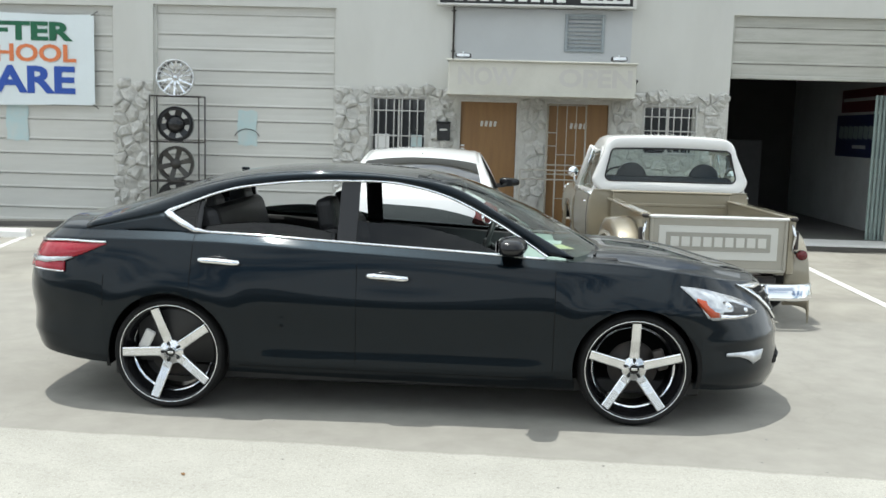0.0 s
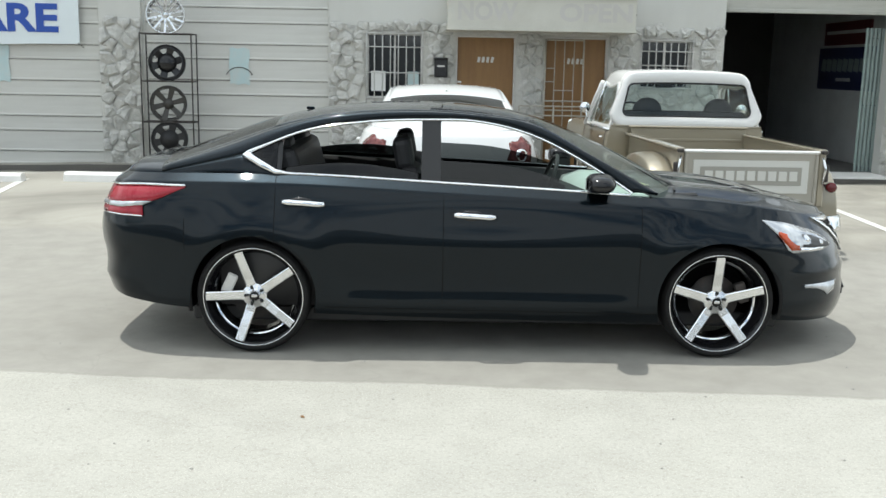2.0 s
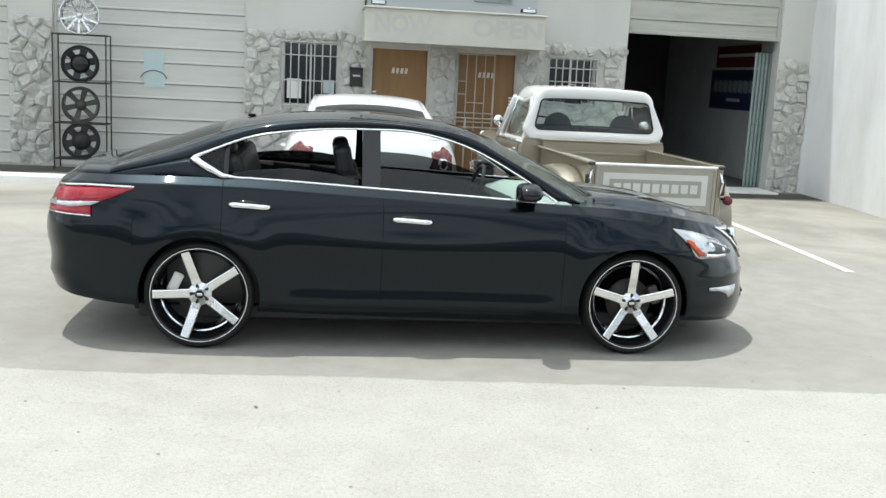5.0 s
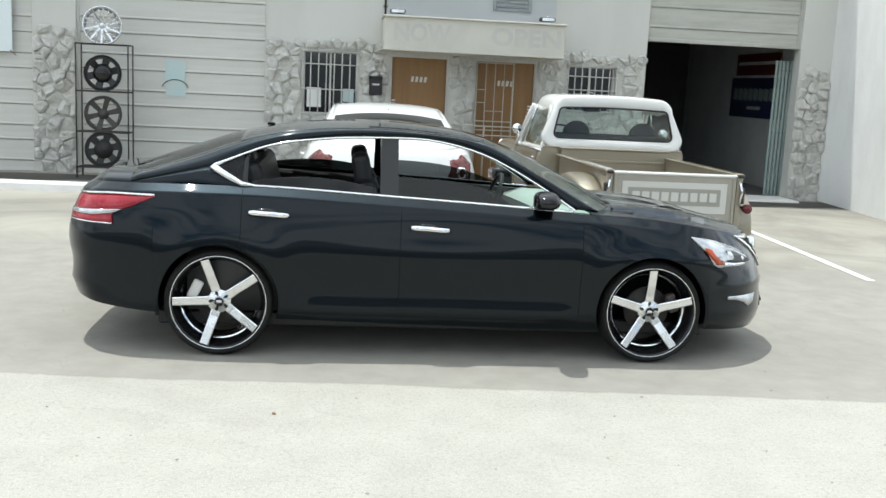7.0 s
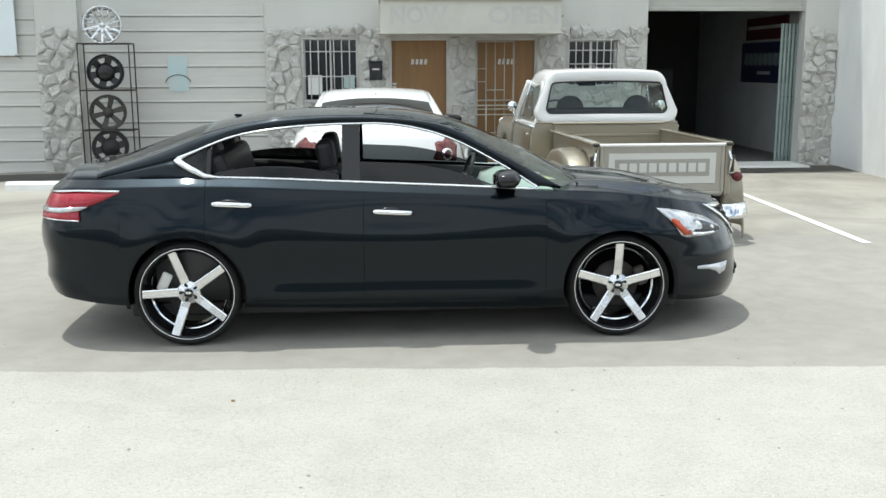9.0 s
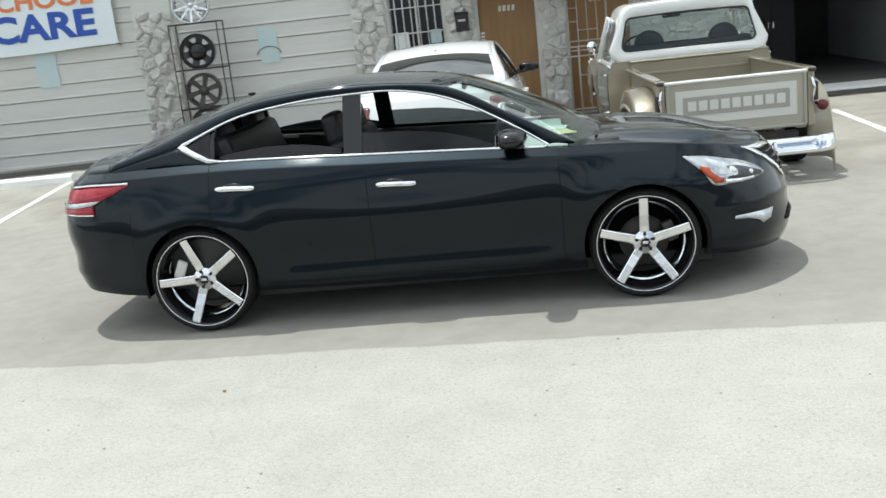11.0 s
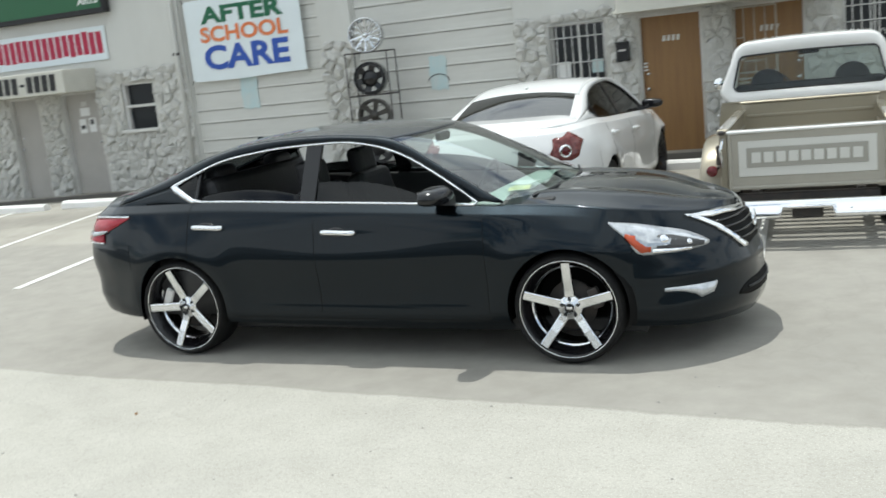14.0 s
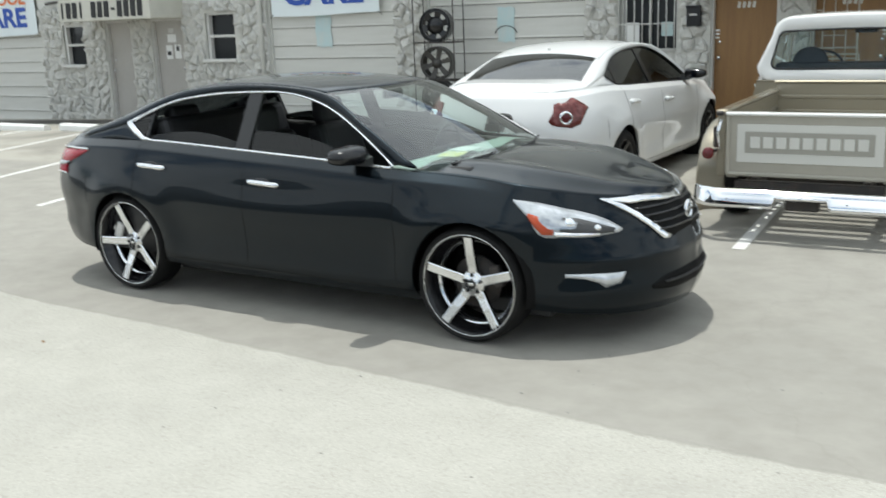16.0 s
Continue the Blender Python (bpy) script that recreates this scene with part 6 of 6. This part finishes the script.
tagged(boxed("bay_threshold", (4.80, 14.78, 0.155), (2.56, 0.80, 0.05), M_STOP, None, 0.01), "worn concrete threshold of the bay", "threshold", kind="structure")


def roller_door(name, o, z0, z1, label, y=YF + 0.10, mat=M_SLAT):
    d = boxed(name, ((o[0] + o[1]) / 2, y + 0.045, (z0 + z1) / 2), (o[1] - o[0] + 0.02, 0.02, z1 - z0), M_GAP)
    tagged(d, label, "roller door", kind="structure")
    w = o[1] - o[0] - 0.04
    shapes = {}
    for h in (0.315, 0.225):
        # a slat with a rolled lower edge and a shallow hollow
        prof = [(0.02, -h / 2 + 0.004), (-0.014, -h / 2 + 0.004), (-0.018, -h / 2 + 0.022), (-0.006, -h / 2 + 0.036), (-0.002, 0.0), (-0.006, h / 2 - 0.018), (-0.012, h / 2 - 0.004), (0.02, h / 2 - 0.004)]
        v = [(sx * w / 2, q[0], q[1]) for sx in (-1, 1) for q in prof]
        n = len(prof)
        f = [(i, (i + 1) % n, n + (i + 1) % n, n + i) for i in range(n)] + [tuple(range(n)), tuple(range(2 * n - 1, n - 1, -1))]
        me = bpy.data.meshes.new("slat")
        me.from_pydata(v, [], f)
        me.materials.append(mat)
        shapes[h] = me
    z, k = z0, 0
    while z < z1 - 0.02:
        h = 0.315 if k % 2 else 0.225
        s = new("slat", shapes[h])
        s.parent = d
        s.location = ((o[0] + o[1]) / 2, y, z + h / 2)
        if z + h > z1:
            s.scale = (1, 1, (z1 - z) / h)
            s.location.z = (z + z1) / 2
        z += h
        k += 1
    for sx in (o[0] + 0.015, o[1] - 0.015):
        boxed("guide_rail", (sx, y - 0.012, (z0 + z1) / 2), (0.05, 0.05, z1 - z0), mat, d, 0.006)
    boxed("bottom_bar", ((o[0] + o[1]) / 2, y - 0.012, z0 + 0.03), (w, 0.05, 0.06), mat, d, 0.008)
    return d


roller_door("roller_door_1", ROLL_A, 0.13, 3.50, "closed grey-beige ribbed steel roller door")
roller_door("roller_door_2", ROLL_B, 0.08, 3.46, "closed grey-beige ribbed steel roller door behind a banner")
roller_door("roller_door_3", ROLL_C, -0.15, 3.46, "closed grey-beige ribbed steel roller door")
roller_door("roller_door_4", BAY, 2.60, 3.53, "half-raised stained grey-beige steel roller door", mat=M_SLAT_STAINED)


def barred_window(name, o, columns, rows_z, label, scroll):
    x0, x1, z0, z1 = o
    cx, cz = (x0 + x1) / 2, (z0 + z1) / 2
    w = tagged(boxed(name, (cx, YF + 0.17, cz), (x1 - x0, 0.02, z1 - z0), M_PANE), label, "window", kind="structure")
    for c, s in (((x0 + 0.02, YF + 0.12, cz), (0.04, 0.08, z1 - z0)), ((x1 - 0.02, YF + 0.12, cz), (0.04, 0.08, z1 - z0)), ((cx, YF + 0.12, z1 - 0.02), (x1 - x0 - 0.08, 0.08, 0.04)), ((cx, YF + 0.12, z0 + 0.02), (x1 - x0 - 0.08, 0.08, 0.04)), ((cx, YF + 0.12, cz), (0.03, 0.06, z1 - z0 - 0.08))):
        boxed("window_frame", c, s, M_WHITE_FRAME, w, 0.006)
    for k in range(columns):
        x = x0 + 0.015 + (x1 - x0 - 0.03) * k / (columns - 1)
        rod("window_bar", [(x, YF - 0.075, z0 - 0.02), (x, YF - 0.075, z1 + 0.02)], 0.009, M_BAR, w, "", 6)
    for z in rows_z:
        rod("window_bar", [(x0, YF - 0.085, z), (x1, YF - 0.085, z)], 0.009, M_BAR, w, "", 6)
    for z in (z0 + 0.03, z1 - 0.03):
        for x in (x0 + 0.015, x1 - 0.015):
            rod("bar_anchor", [(x, YF - 0.075, z), (x, YF + 0.02, z)], 0.008, M_BAR, w, "", 6)
    if scroll:
        for s in (-1, 1):
            pts = [(cx + s * (0.03 + 0.10 * t), YF - 0.075, z0 + 0.06 + 0.17 * math.sin(math.pi * t * 0.8)) for t in np.linspace(0, 1, 12)]
            rod("bar_scroll", pts, 0.007, M_BAR, w, "", 6)
        rod("bar_scroll", [(cx + 0.05 * math.cos(a), YF - 0.075, z0 + 0.26 + 0.07 * math.sin(a)) for a in np.linspace(0, 2 * math.pi, 16, endpoint=False)], 0.007, M_BAR, w, "", 6, True)
    return w


w1 = barred_window("window_1", WIN_1, 8, (1.22, 1.60, 1.98, 2.18), "dark window behind pale iron bars with a paper notice", False)
boxed("notice", (-1.73, YF + 0.02, 1.47), (0.22, 0.006, 0.30), M_PAPER, w1)
boxed("notice", (-1.20, YF + 0.02, 1.52), (0.17, 0.006, 0.20), M_TEAL_FADE, w1)
barred_window("window_2", WIN_2, 8, (1.44, 1.78, 1.99, 2.15), "dark window behind pale iron bars with a scroll", True)


def sash_window(name, o, label):
    x0, x1, z0, z1 = o
    cx, cz = (x0 + x1) / 2, (z0 + z1) / 2
    w = tagged(boxed(name, (cx, YF + 0.15, cz), (x1 - x0, 0.02, z1 - z0), M_PANE), label, "window", kind="structure")
    for c, s in (((x0 + 0.03, YF + 0.08, cz), (0.06, 0.1, z1 - z0)), ((x1 - 0.015, YF + 0.08, cz), (0.03, 0.1, z1 - z0)), ((cx, YF + 0.08, z1 - 0.02), (x1 - x0 - 0.09, 0.1, 0.04)), ((cx, YF + 0.08, cz), (x1 - x0 - 0.09, 0.09, 0.05))):
        boxed("window_frame", c, s, M_WHITE_FRAME, w, 0.006)
    boxed("window_sill", (cx, YF - 0.02, z0 - 0.02), (x1 - x0 + 0.1, 0.2, 0.06), M_WHITE_FRAME, w, 0.01)
    return w


sash_window("window_3", WIN_L1, "dark two-pane sash window in a white frame")
sash_window("window_4", WIN_L2, "dark two-pane sash window in a white frame")


def door_leaf(name, o, mat, label, number=True, hinge=-1):
    x0, x1, z0, z1 = o
    cx, cz = (x0 + x1) / 2, (z0 + z1) / 2
    d = tagged(boxed(name, (cx, YF + 0.12, cz), (x1 - x0 - 0.06, 0.05, z1 - z0), mat, None, 0.006), label, "door", kind="structure")
    for sx in (x0 + 0.015, x1 - 0.015):
        boxed("door_frame", (sx, YF + 0.09, cz), (0.03, 0.16, z1 - z0), M_WHITE_FRAME, d, 0.005)
    boxed("door_frame", (cx, YF + 0.09, z1 - 0.015), (x1 - x0 - 0.06, 0.155, 0.03), M_WHITE_FRAME, d, 0.005)
    hx = x0 + 0.10 if hinge < 0 else x1 - 0.10
    lathe("door_knob", [(0.0, -0.06), (0.025, -0.055), (0.03, -0.04), (0.014, -0.025), (0.03, -0.004), (0.03, 0.02)], M_CHROME, d, "", 16, "y", (hx, YF + 0.10, z0 + 1.0))
    lathe("lock", [(0.0, -0.012), (0.022, -0.01), (0.026, 0.0), (0.026, 0.02)], M_CHROME, d, "", 16, "y", (hx, YF + 0.10, z0 + 1.22))
    if number:
        for k in range(4):
            boxed("number_bar", (cx - 0.10 + 0.068 * k, YF + 0.092, z0 + 1.72), (0.042, 0.008, 0.085), M_LETTER, d, 0.004, "", 1, pose(0, 0, 0, 0, 10, 0))
    return d


door_1 = door_leaf("door_1", DOOR_1, M_DOOR, "closed orange-brown wooden door with a row of metal numbers")
for z in (1.38, 1.43, 1.48):
    boxed("sticker", (-0.49, YF + 0.091, z), (0.06, 0.006, 0.028), M_PAPER, door_1)
door_2 = door_leaf("door_2", DOOR_2, M_DOOR, "closed orange-brown wooden door behind a pale iron gate", hinge=1)
for z in (1.38, 1.43, 1.48):
    boxed("sticker", (1.69, YF + 0.091, z), (0.06, 0.006, 0.028), M_PAPER, door_2)
door_leaf("door_3", DOOR_L1, M_DOOR_GREY, "closed plain grey door", False)
door_4 = door_leaf("door_4", DOOR_L2, M_DOOR_GREY, "closed plain grey door with paper notices", False, 1)
for c, s, m in (((-11.42, YF + 0.09, 1.32), (0.17, 0.006, 0.27), M_PAPER), ((-11.18, YF + 0.09, 1.33), (0.17, 0.006, 0.27), M_PAPER), ((-11.32, YF + 0.09, 1.59), (0.24, 0.006, 0.16), M_PAPER), ((-11.33, YF + 0.09, 1.74), (0.14, 0.006, 0.09), M_BAR), ((-11.42, YF + 0.086, 1.30), (0.10, 0.004, 0.08), M_INK), ((-11.18, YF + 0.086, 1.39), (0.08, 0.004, 0.10), M_DARK_GREY)):
    boxed("notice", c, s, m, door_4)

# iron gate in front of the second door, with a rail across
gate = thing("security_gate", (0.0, YF - 0.06, 0.16), "pale iron security gate in front of a wooden door", "gate")
for z in (0.04, 0.92, 1.06, 1.97):
    rod("gate_rail", [(0.80, 0, z), (1.38, 0, z)], 0.011, M_GATE, gate, "", 6)
for k in range(5):
    x = 0.80 + 0.145 * k
    rod("gate_bar", [(x, 0, 0.0), (x, 0, 1.98)], 0.014 if k in (0, 4) else 0.008, M_GATE, gate, "", 6)
for z, a, b in ((1.35, 0.80, 0.945), (1.22, 0.945, 1.09), (1.55, 0.80, 0.945), (1.22, 1.09, 1.235), (0.55, 0.945, 1.235)):
    rod("gate_bar", [(a, 0, z), (b, 0, z)], 0.008, M_GATE, gate, "", 6)
rail = thing("hand_rail", (0.0, YF - 0.32, ground_z(0.8, YF - 0.3)), "pale painted iron rail before the doors", "railing")
for z in (0.86, 1.0):
    rod("rail_bar", [(0.40, 0, z), (1.45, 0, z)], 0.011, M_GATE, rail, "", 8)
for x in (0.40, 0.92, 1.45):
    rod("rail_post", [(x, 0, -0.02), (x, 0, 1.0)], 0.011, M_GATE, rail, "", 8)

# boxed awning over the two doors, with two flood lamps on it
aw = tagged(boxed("awning_1", (0.645, 14.50, 2.475), (2.70, 0.82, 0.47), M_AWNING, None, 0.012), "beige boxed awning with faded painted letters", "awning", kind="structure")
boxed("awning_edge", (0.645, 14.475, 2.715), (2.74, 0.87, 0.025), M_AWNING, aw, 0.006)
boxed("awning_edge", (0.645, 14.475, 2.235), (2.74, 0.87, 0.025), M_AWNING, aw, 0.006)
letters(lettering("faded_letter", "NOW", 0.34, (-0.15, 14.0865, 2.48), M_GHOST, aw, bold=0.012, width=0.85))
letters(lettering("faded_letter", "OPEN", 0.34, (1.42, 14.0865, 2.48), M_GHOST, aw, bold=0.012, width=1.05))
rod("conduit_elbow", [(2.0, 14.45, 2.50), (2.06, 14.45, 2.50), (2.06, 14.7, 2.44), (2.06, YF, 2.44)], 0.018, M_IRON, aw)


def flood_lamp(x, z, label):
    l = thing("flood_lamp", (x, 14.42, z), label, "lamp", "flood lamps")
    boxed("housing", (0, 0, 0.075), (0.23, 0.13, 0.06), M_IRON, l, 0.012)
    boxed("lens", (0, -0.068, 0.075), (0.19, 0.008, 0.045), M_LENS_CLEAR, l)
    rods("bracket", [[(-0.09, 0, 0.0), (-0.09, 0, 0.06)], [(0.09, 0, 0.0), (0.09, 0, 0.06)], [(-0.1, 0, 0.005), (0.1, 0, 0.005)]], 0.009, M_BAR, l)
    rod("knob", [(0, 0, 0.10), (0, 0, 0.125)], 0.018, M_CHROME, l)


flood_lamp(-0.50, 2.73, "small black flood lamp on a boxed awning")
flood_lamp(1.78, 2.73, "small black flood lamp on a boxed awning")

tagged(boxed("plaster_panel", (0.68, YF - 0.006, 3.14), (2.66, 0.02, 0.82), M_STUCCO_GREY), "cooler grey patch of smooth plaster", "panel", kind="structure")
pipe = tagged(rod("conduit", [(-0.67, YF - 0.03, 2.73), (-0.67, YF - 0.03, 4.7)], 0.014, M_IRON), "thin dark conduit on the facade", "conduit", kind="structure")
for z in (2.9, 3.5):
    boxed("conduit_clip", (-0.67, YF - 0.014, z), (0.07, 0.02, 0.02), M_IRON, pipe)
vent = thing("wall_vent", (1.305, YF - 0.02, 3.21), "grey louvred wall vent", "vent")
for c, s in (((-0.275, 0, 0), (0.05, 0.05, 0.56)), ((0.275, 0, 0), (0.05, 0.05, 0.56)), ((0, 0, 0.255), (0.50, 0.05, 0.05)), ((0, 0, -0.255), (0.50, 0.05, 0.05))):
    boxed("frame", c, s, M_VENT, vent, 0.006)
boxed("backing", (0, 0.012, 0), (0.50, 0.01, 0.46), M_GAP, vent)
for k in range(8):
    boxed("slat", (0, -0.005, -0.205 + 0.0585 * k), (0.50, 0.05, 0.008), M_VENT, vent, 0, "", 1, pose(0, 0, 0, 35, 0, 0))
sign = thing("shop_sign", (0.55, YF - 0.16, 3.84), "dark sign board in a pale frame above the doors", "sign")
boxed("board", (0, 0, 0), (2.86, 0.10, 0.50), M_INK, sign)
for c, s in (((0, -0.01, -0.265), (2.96, 0.14, 0.03)), ((0, -0.01, 0.265), (2.96, 0.14, 0.03)), ((-1.455, -0.01, 0), (0.05, 0.14, 0.50)), ((1.455, -0.01, 0), (0.05, 0.14, 0.50))):
    boxed("frame", c, s, M_WHITE_FRAME, sign, 0.006)
boxed("number_panel", (1.02, -0.052, -0.06), (0.72, 0.008, 0.30), M_PAPER, sign)
for k in range(4):
    boxed("number_bar", (0.80 + 0.145 * k, -0.058, -0.12), (0.09, 0.006, 0.10), M_INK, sign)
for k in range(9):
    boxed("letter_bar", (-1.15 + 0.19 * k, -0.053, -0.16), (0.13, 0.008, 0.10), M_PAPER, sign)
for sx in (-1.2, 1.2):
    boxed("bracket", (sx, 0.10, 0), (0.05, 0.12, 0.3), M_IRON, sign)

mail = thing("mailbox", (-0.78, YF - 0.07, 1.68), "black wall mailbox with a small plate", "mailbox")
boxed("body", (0, 0, 0), (0.20, 0.11, 0.27), M_BLACK_GLOSS, mail, 0.012, "", 2)
boxed("lid", (0, -0.01, 0.14), (0.215, 0.135, 0.03), M_BLACK_GLOSS, mail, 0.01)
boxed("plate", (0, -0.063, 0.03), (0.11, 0.006, 0.028), M_BAR, mail)
for x, z in ((-0.76, 2.06), (2.02, 2.02)):
    b = thing("wall_lamp_ring", (x, YF - 0.07, z), "small round painted lamp base on the stone", "lamp")
    lathe("ring", [(0.062, 0.02), (0.062, -0.015), (0.05, -0.022), (0.038, -0.015), (0.034, 0.02)], M_STONE, b, "", 20)

# inside the bay
navy = thing("tyre_sign", (6.42, 17.25, 1.80), "navy blue sign with pale letters on the workshop wall", "sign")
boxed("board", (0, 0, 0), (0.03, 2.35, 0.74), M_NAVY, navy)
for k in range(9):
    boxed("letter_bar", (-0.017, 0.92 - 0.23 * k, 0.06), (0.006, 0.19, 0.22), M_GALV, navy, 0.0, "", 1, pose(0, 0, 0, 10, 0, 0))
boxed("letter_bar", (-0.017, 0.05, -0.19), (0.006, 0.6, 0.06), M_BAR, navy)
red = thing("red_sign", (6.42, 17.3, 2.42), "dark red sign on the workshop wall", "sign")
boxed("board", (0, 0, 0), (0.03, 1.9, 0.40), M_SIGN_RED, red)
boxed("stripe", (-0.017, 0, 0.02), (0.006, 1.7, 0.06), M_ROOM, red)
strip = thing("folding_gate", (6.02, 15.24, 0.18), "pale galvanised folding gate pushed to one side", "gate")
for k in range(11):
    boxed("slat", (-0.17 + 0.032 * k, 0.016 * (k % 2), 1.12), (0.036, 0.010, 2.24), M_GALV, strip, 0.003, "", 1, pose(0, 0, 0, 0, 0, 38 if k % 2 else -38))
for z in (0.05, 1.05, 2.08):
    rod("pivot_bar", [(-0.17, 0.025, z), (0.15, 0.025, z)], 0.01, M_IRON, strip)
cab = thing("steel_cabinet", (4.75, 19.2, 0.18), "tall dark steel cabinet in the workshop", "cabinet")
boxed("body", (0, 0, 0.75), (0.9, 0.5, 1.5), M_DARK_GREY, cab, 0.01)
for sx in (-0.22, 0.22):
    dd = boxed("door", (sx, -0.256, 0.76), (0.42, 0.012, 1.4), M_DARK_GREY, cab, 0.004)
    boxed("handle", (sx * 0.2, -0.27, 0.8), (0.02, 0.02, 0.12), M_CHROME, dd, 0.004)


def tyre_stack(x, y, n):
    for k in range(n):
        s = lathe("spare_tyre", [(0.20, 0.02), (0.25, 0.0), (0.31, 0.01), (0.33, 0.05), (0.33, 0.15), (0.31, 0.19), (0.25, 0.20), (0.20, 0.18)], M_RUBBER, None, "", 32, "z")
        s.location = (x + 0.02 * (k % 2), y, 0.18 + 0.2 * k)
        tagged(s, "used black tyre in a stack on the workshop floor", "tyre", "stacked tyres")


tyre_stack(4.0, 17.6, 5)
tyre_stack(3.9, 18.5, 4)

# rubble stones on the lower facade
def clip_half(poly, n, d):
    """Keeps the part of a polygon where p.n <= d."""
    out = []
    for i, p in enumerate(poly):
        q = poly[(i + 1) % len(poly)]
        a, b = p[0] * n[0] + p[1] * n[1] - d, q[0] * n[0] + q[1] * n[1] - d
        if a <= 0:
            out.append(p)
        if a * b < 0:
            s = a / (a - b)
            out.append((p[0] + (q[0] - p[0]) * s, p[1] + (q[1] - p[1]) * s))
    return out


def stone_cladding(name, region, openings, parent_label, size, seed):
    rnd = random.Random(seed)
    x0, x1, z0, z1 = region
    base = wall_sheet(name, x0, x1, z0, z1 - 0.09, YF - 0.012, YF + 0.01, openings, M_MORTAR, parent_label, "stone cladding")
    pts = []
    nz = max(2, round((z1 - z0) / (size * 0.92)))
    nx = max(2, round((x1 - x0) / size))
    for j in range(-1, nz + 1):
        for i in range(-1, nx + 1):
            pts.append((x0 + (i + 0.5 + 0.5 * (j % 2) - 0.25 + rnd.uniform(-0.36, 0.36)) * (x1 - x0) / nx, z0 + (j + 0.5 + rnd.uniform(-0.36, 0.36)) * (z1 - z0) / nz))
    for sx, sz in pts:
        if not (x0 < sx < x1 and z0 < sz < z1):
            continue
        if any(a - 0.02 < sx < b + 0.02 and c - 0.02 < sz < d + 0.02 for a, b, c, d in openings):
            continue
        top = z1 + rnd.uniform(-0.07, 0.05) if sz > z1 - size * 1.3 else z1 + 1
        poly = [(x0 - 0.02, z0), (x1 + 0.02, z0), (x1 + 0.02, top), (x0 - 0.02, top)]
        for px, pz in pts:
            dx, dz = px - sx, pz - sz
            if 0 < dx * dx + dz * dz < (size * 3.2) ** 2:
                poly = clip_half(poly, (dx, dz), (dx * (px + sx) + dz * (pz + sz)) / 2)
        for a, b, c, d in openings:
            gaps = [(a - sx, (1, 0), a - 0.015), (sx - b, (-1, 0), -b - 0.015), (c - sz, (0, 1), c - 0.015), (sz - d, (0, -1), -d - 0.015)]
            g = max(gaps, key=lambda q: q[0])
            if g[0] < size * 3:
                poly = clip_half(poly, g[1], g[2])
        if len(poly) < 3:
            continue
        cx, cz = sum(p[0] for p in poly) / len(poly), sum(p[1] for p in poly) / len(poly)
        fine = []
        for i, p in enumerate(poly):
            q = poly[(i + 1) % len(poly)]
            fine.append(p)
            if math.hypot(q[0] - p[0], q[1] - p[1]) > size * 0.45:
                fine.append(((p[0] + q[0]) / 2 + rnd.uniform(-0.012, 0.012), (p[1] + q[1]) / 2 + rnd.uniform(-0.012, 0.012)))
        depth = rnd.uniform(0.03, 0.085)
        tilt = (rnd.uniform(-0.42, 0.42), rnd.uniform(-0.42, 0.42))
        ox, oz = rnd.uniform(-0.03, 0.03), rnd.uniform(-0.03, 0.03)
        v, n = [], len(fine)
        for k, (scale, dep) in enumerate(((1.0, 0.0), (0.95, 0.35), (0.62, 0.85))):
            for px, pz in fine:
                ux, uz = (px - cx) * scale, (pz - cz) * scale
                dd = depth * dep + (ux * tilt[0] + uz * tilt[1] + rnd.uniform(-0.014, 0.014) if k else 0)
                v.append((ux, -max(dd, 0.004) if k else 0.0, uz))
        v.append((ox, -depth * rnd.uniform(0.8, 1.15), oz))
        f = []
        for k in range(2):
            f += [(k * n + i, k * n + (i + 1) % n, (k + 1) * n + (i + 1) % n, (k + 1) * n + i) for i in range(n)]
        f += [(2 * n + i, 2 * n + (i + 1) % n, 3 * n) for i in range(n)]
        s = link_mesh("stone", v, f, M_STONE, base, "", False)
        s.location = (cx, YF - 0.008, cz)


stone_cladding("stone_cladding_1", (-2.46, 3.52, 0.02, 2.37), [WIN_1, WIN_2, DOOR_1, DOOR_2], "painted rubble stone cladding round doors and windows", 0.18, 3)
stone_cladding("stone_cladding_2", (-5.91, -5.31, 0.0, 2.35), [], "painted rubble stone cladding on a pier", 0.185, 5)
stone_cladding("stone_cladding_3", (6.10, 6.61, 0.05, 2.32), [], "painted rubble stone cladding on a pier by the bay", 0.185, 7)
stone_cladding("stone_cladding_4", (-15.19, -8.75, -0.25, 2.32), [WIN_L1, WIN_L2, DOOR_L1, DOOR_L2], "painted rubble stone cladding round grey doors", 0.19, 9)
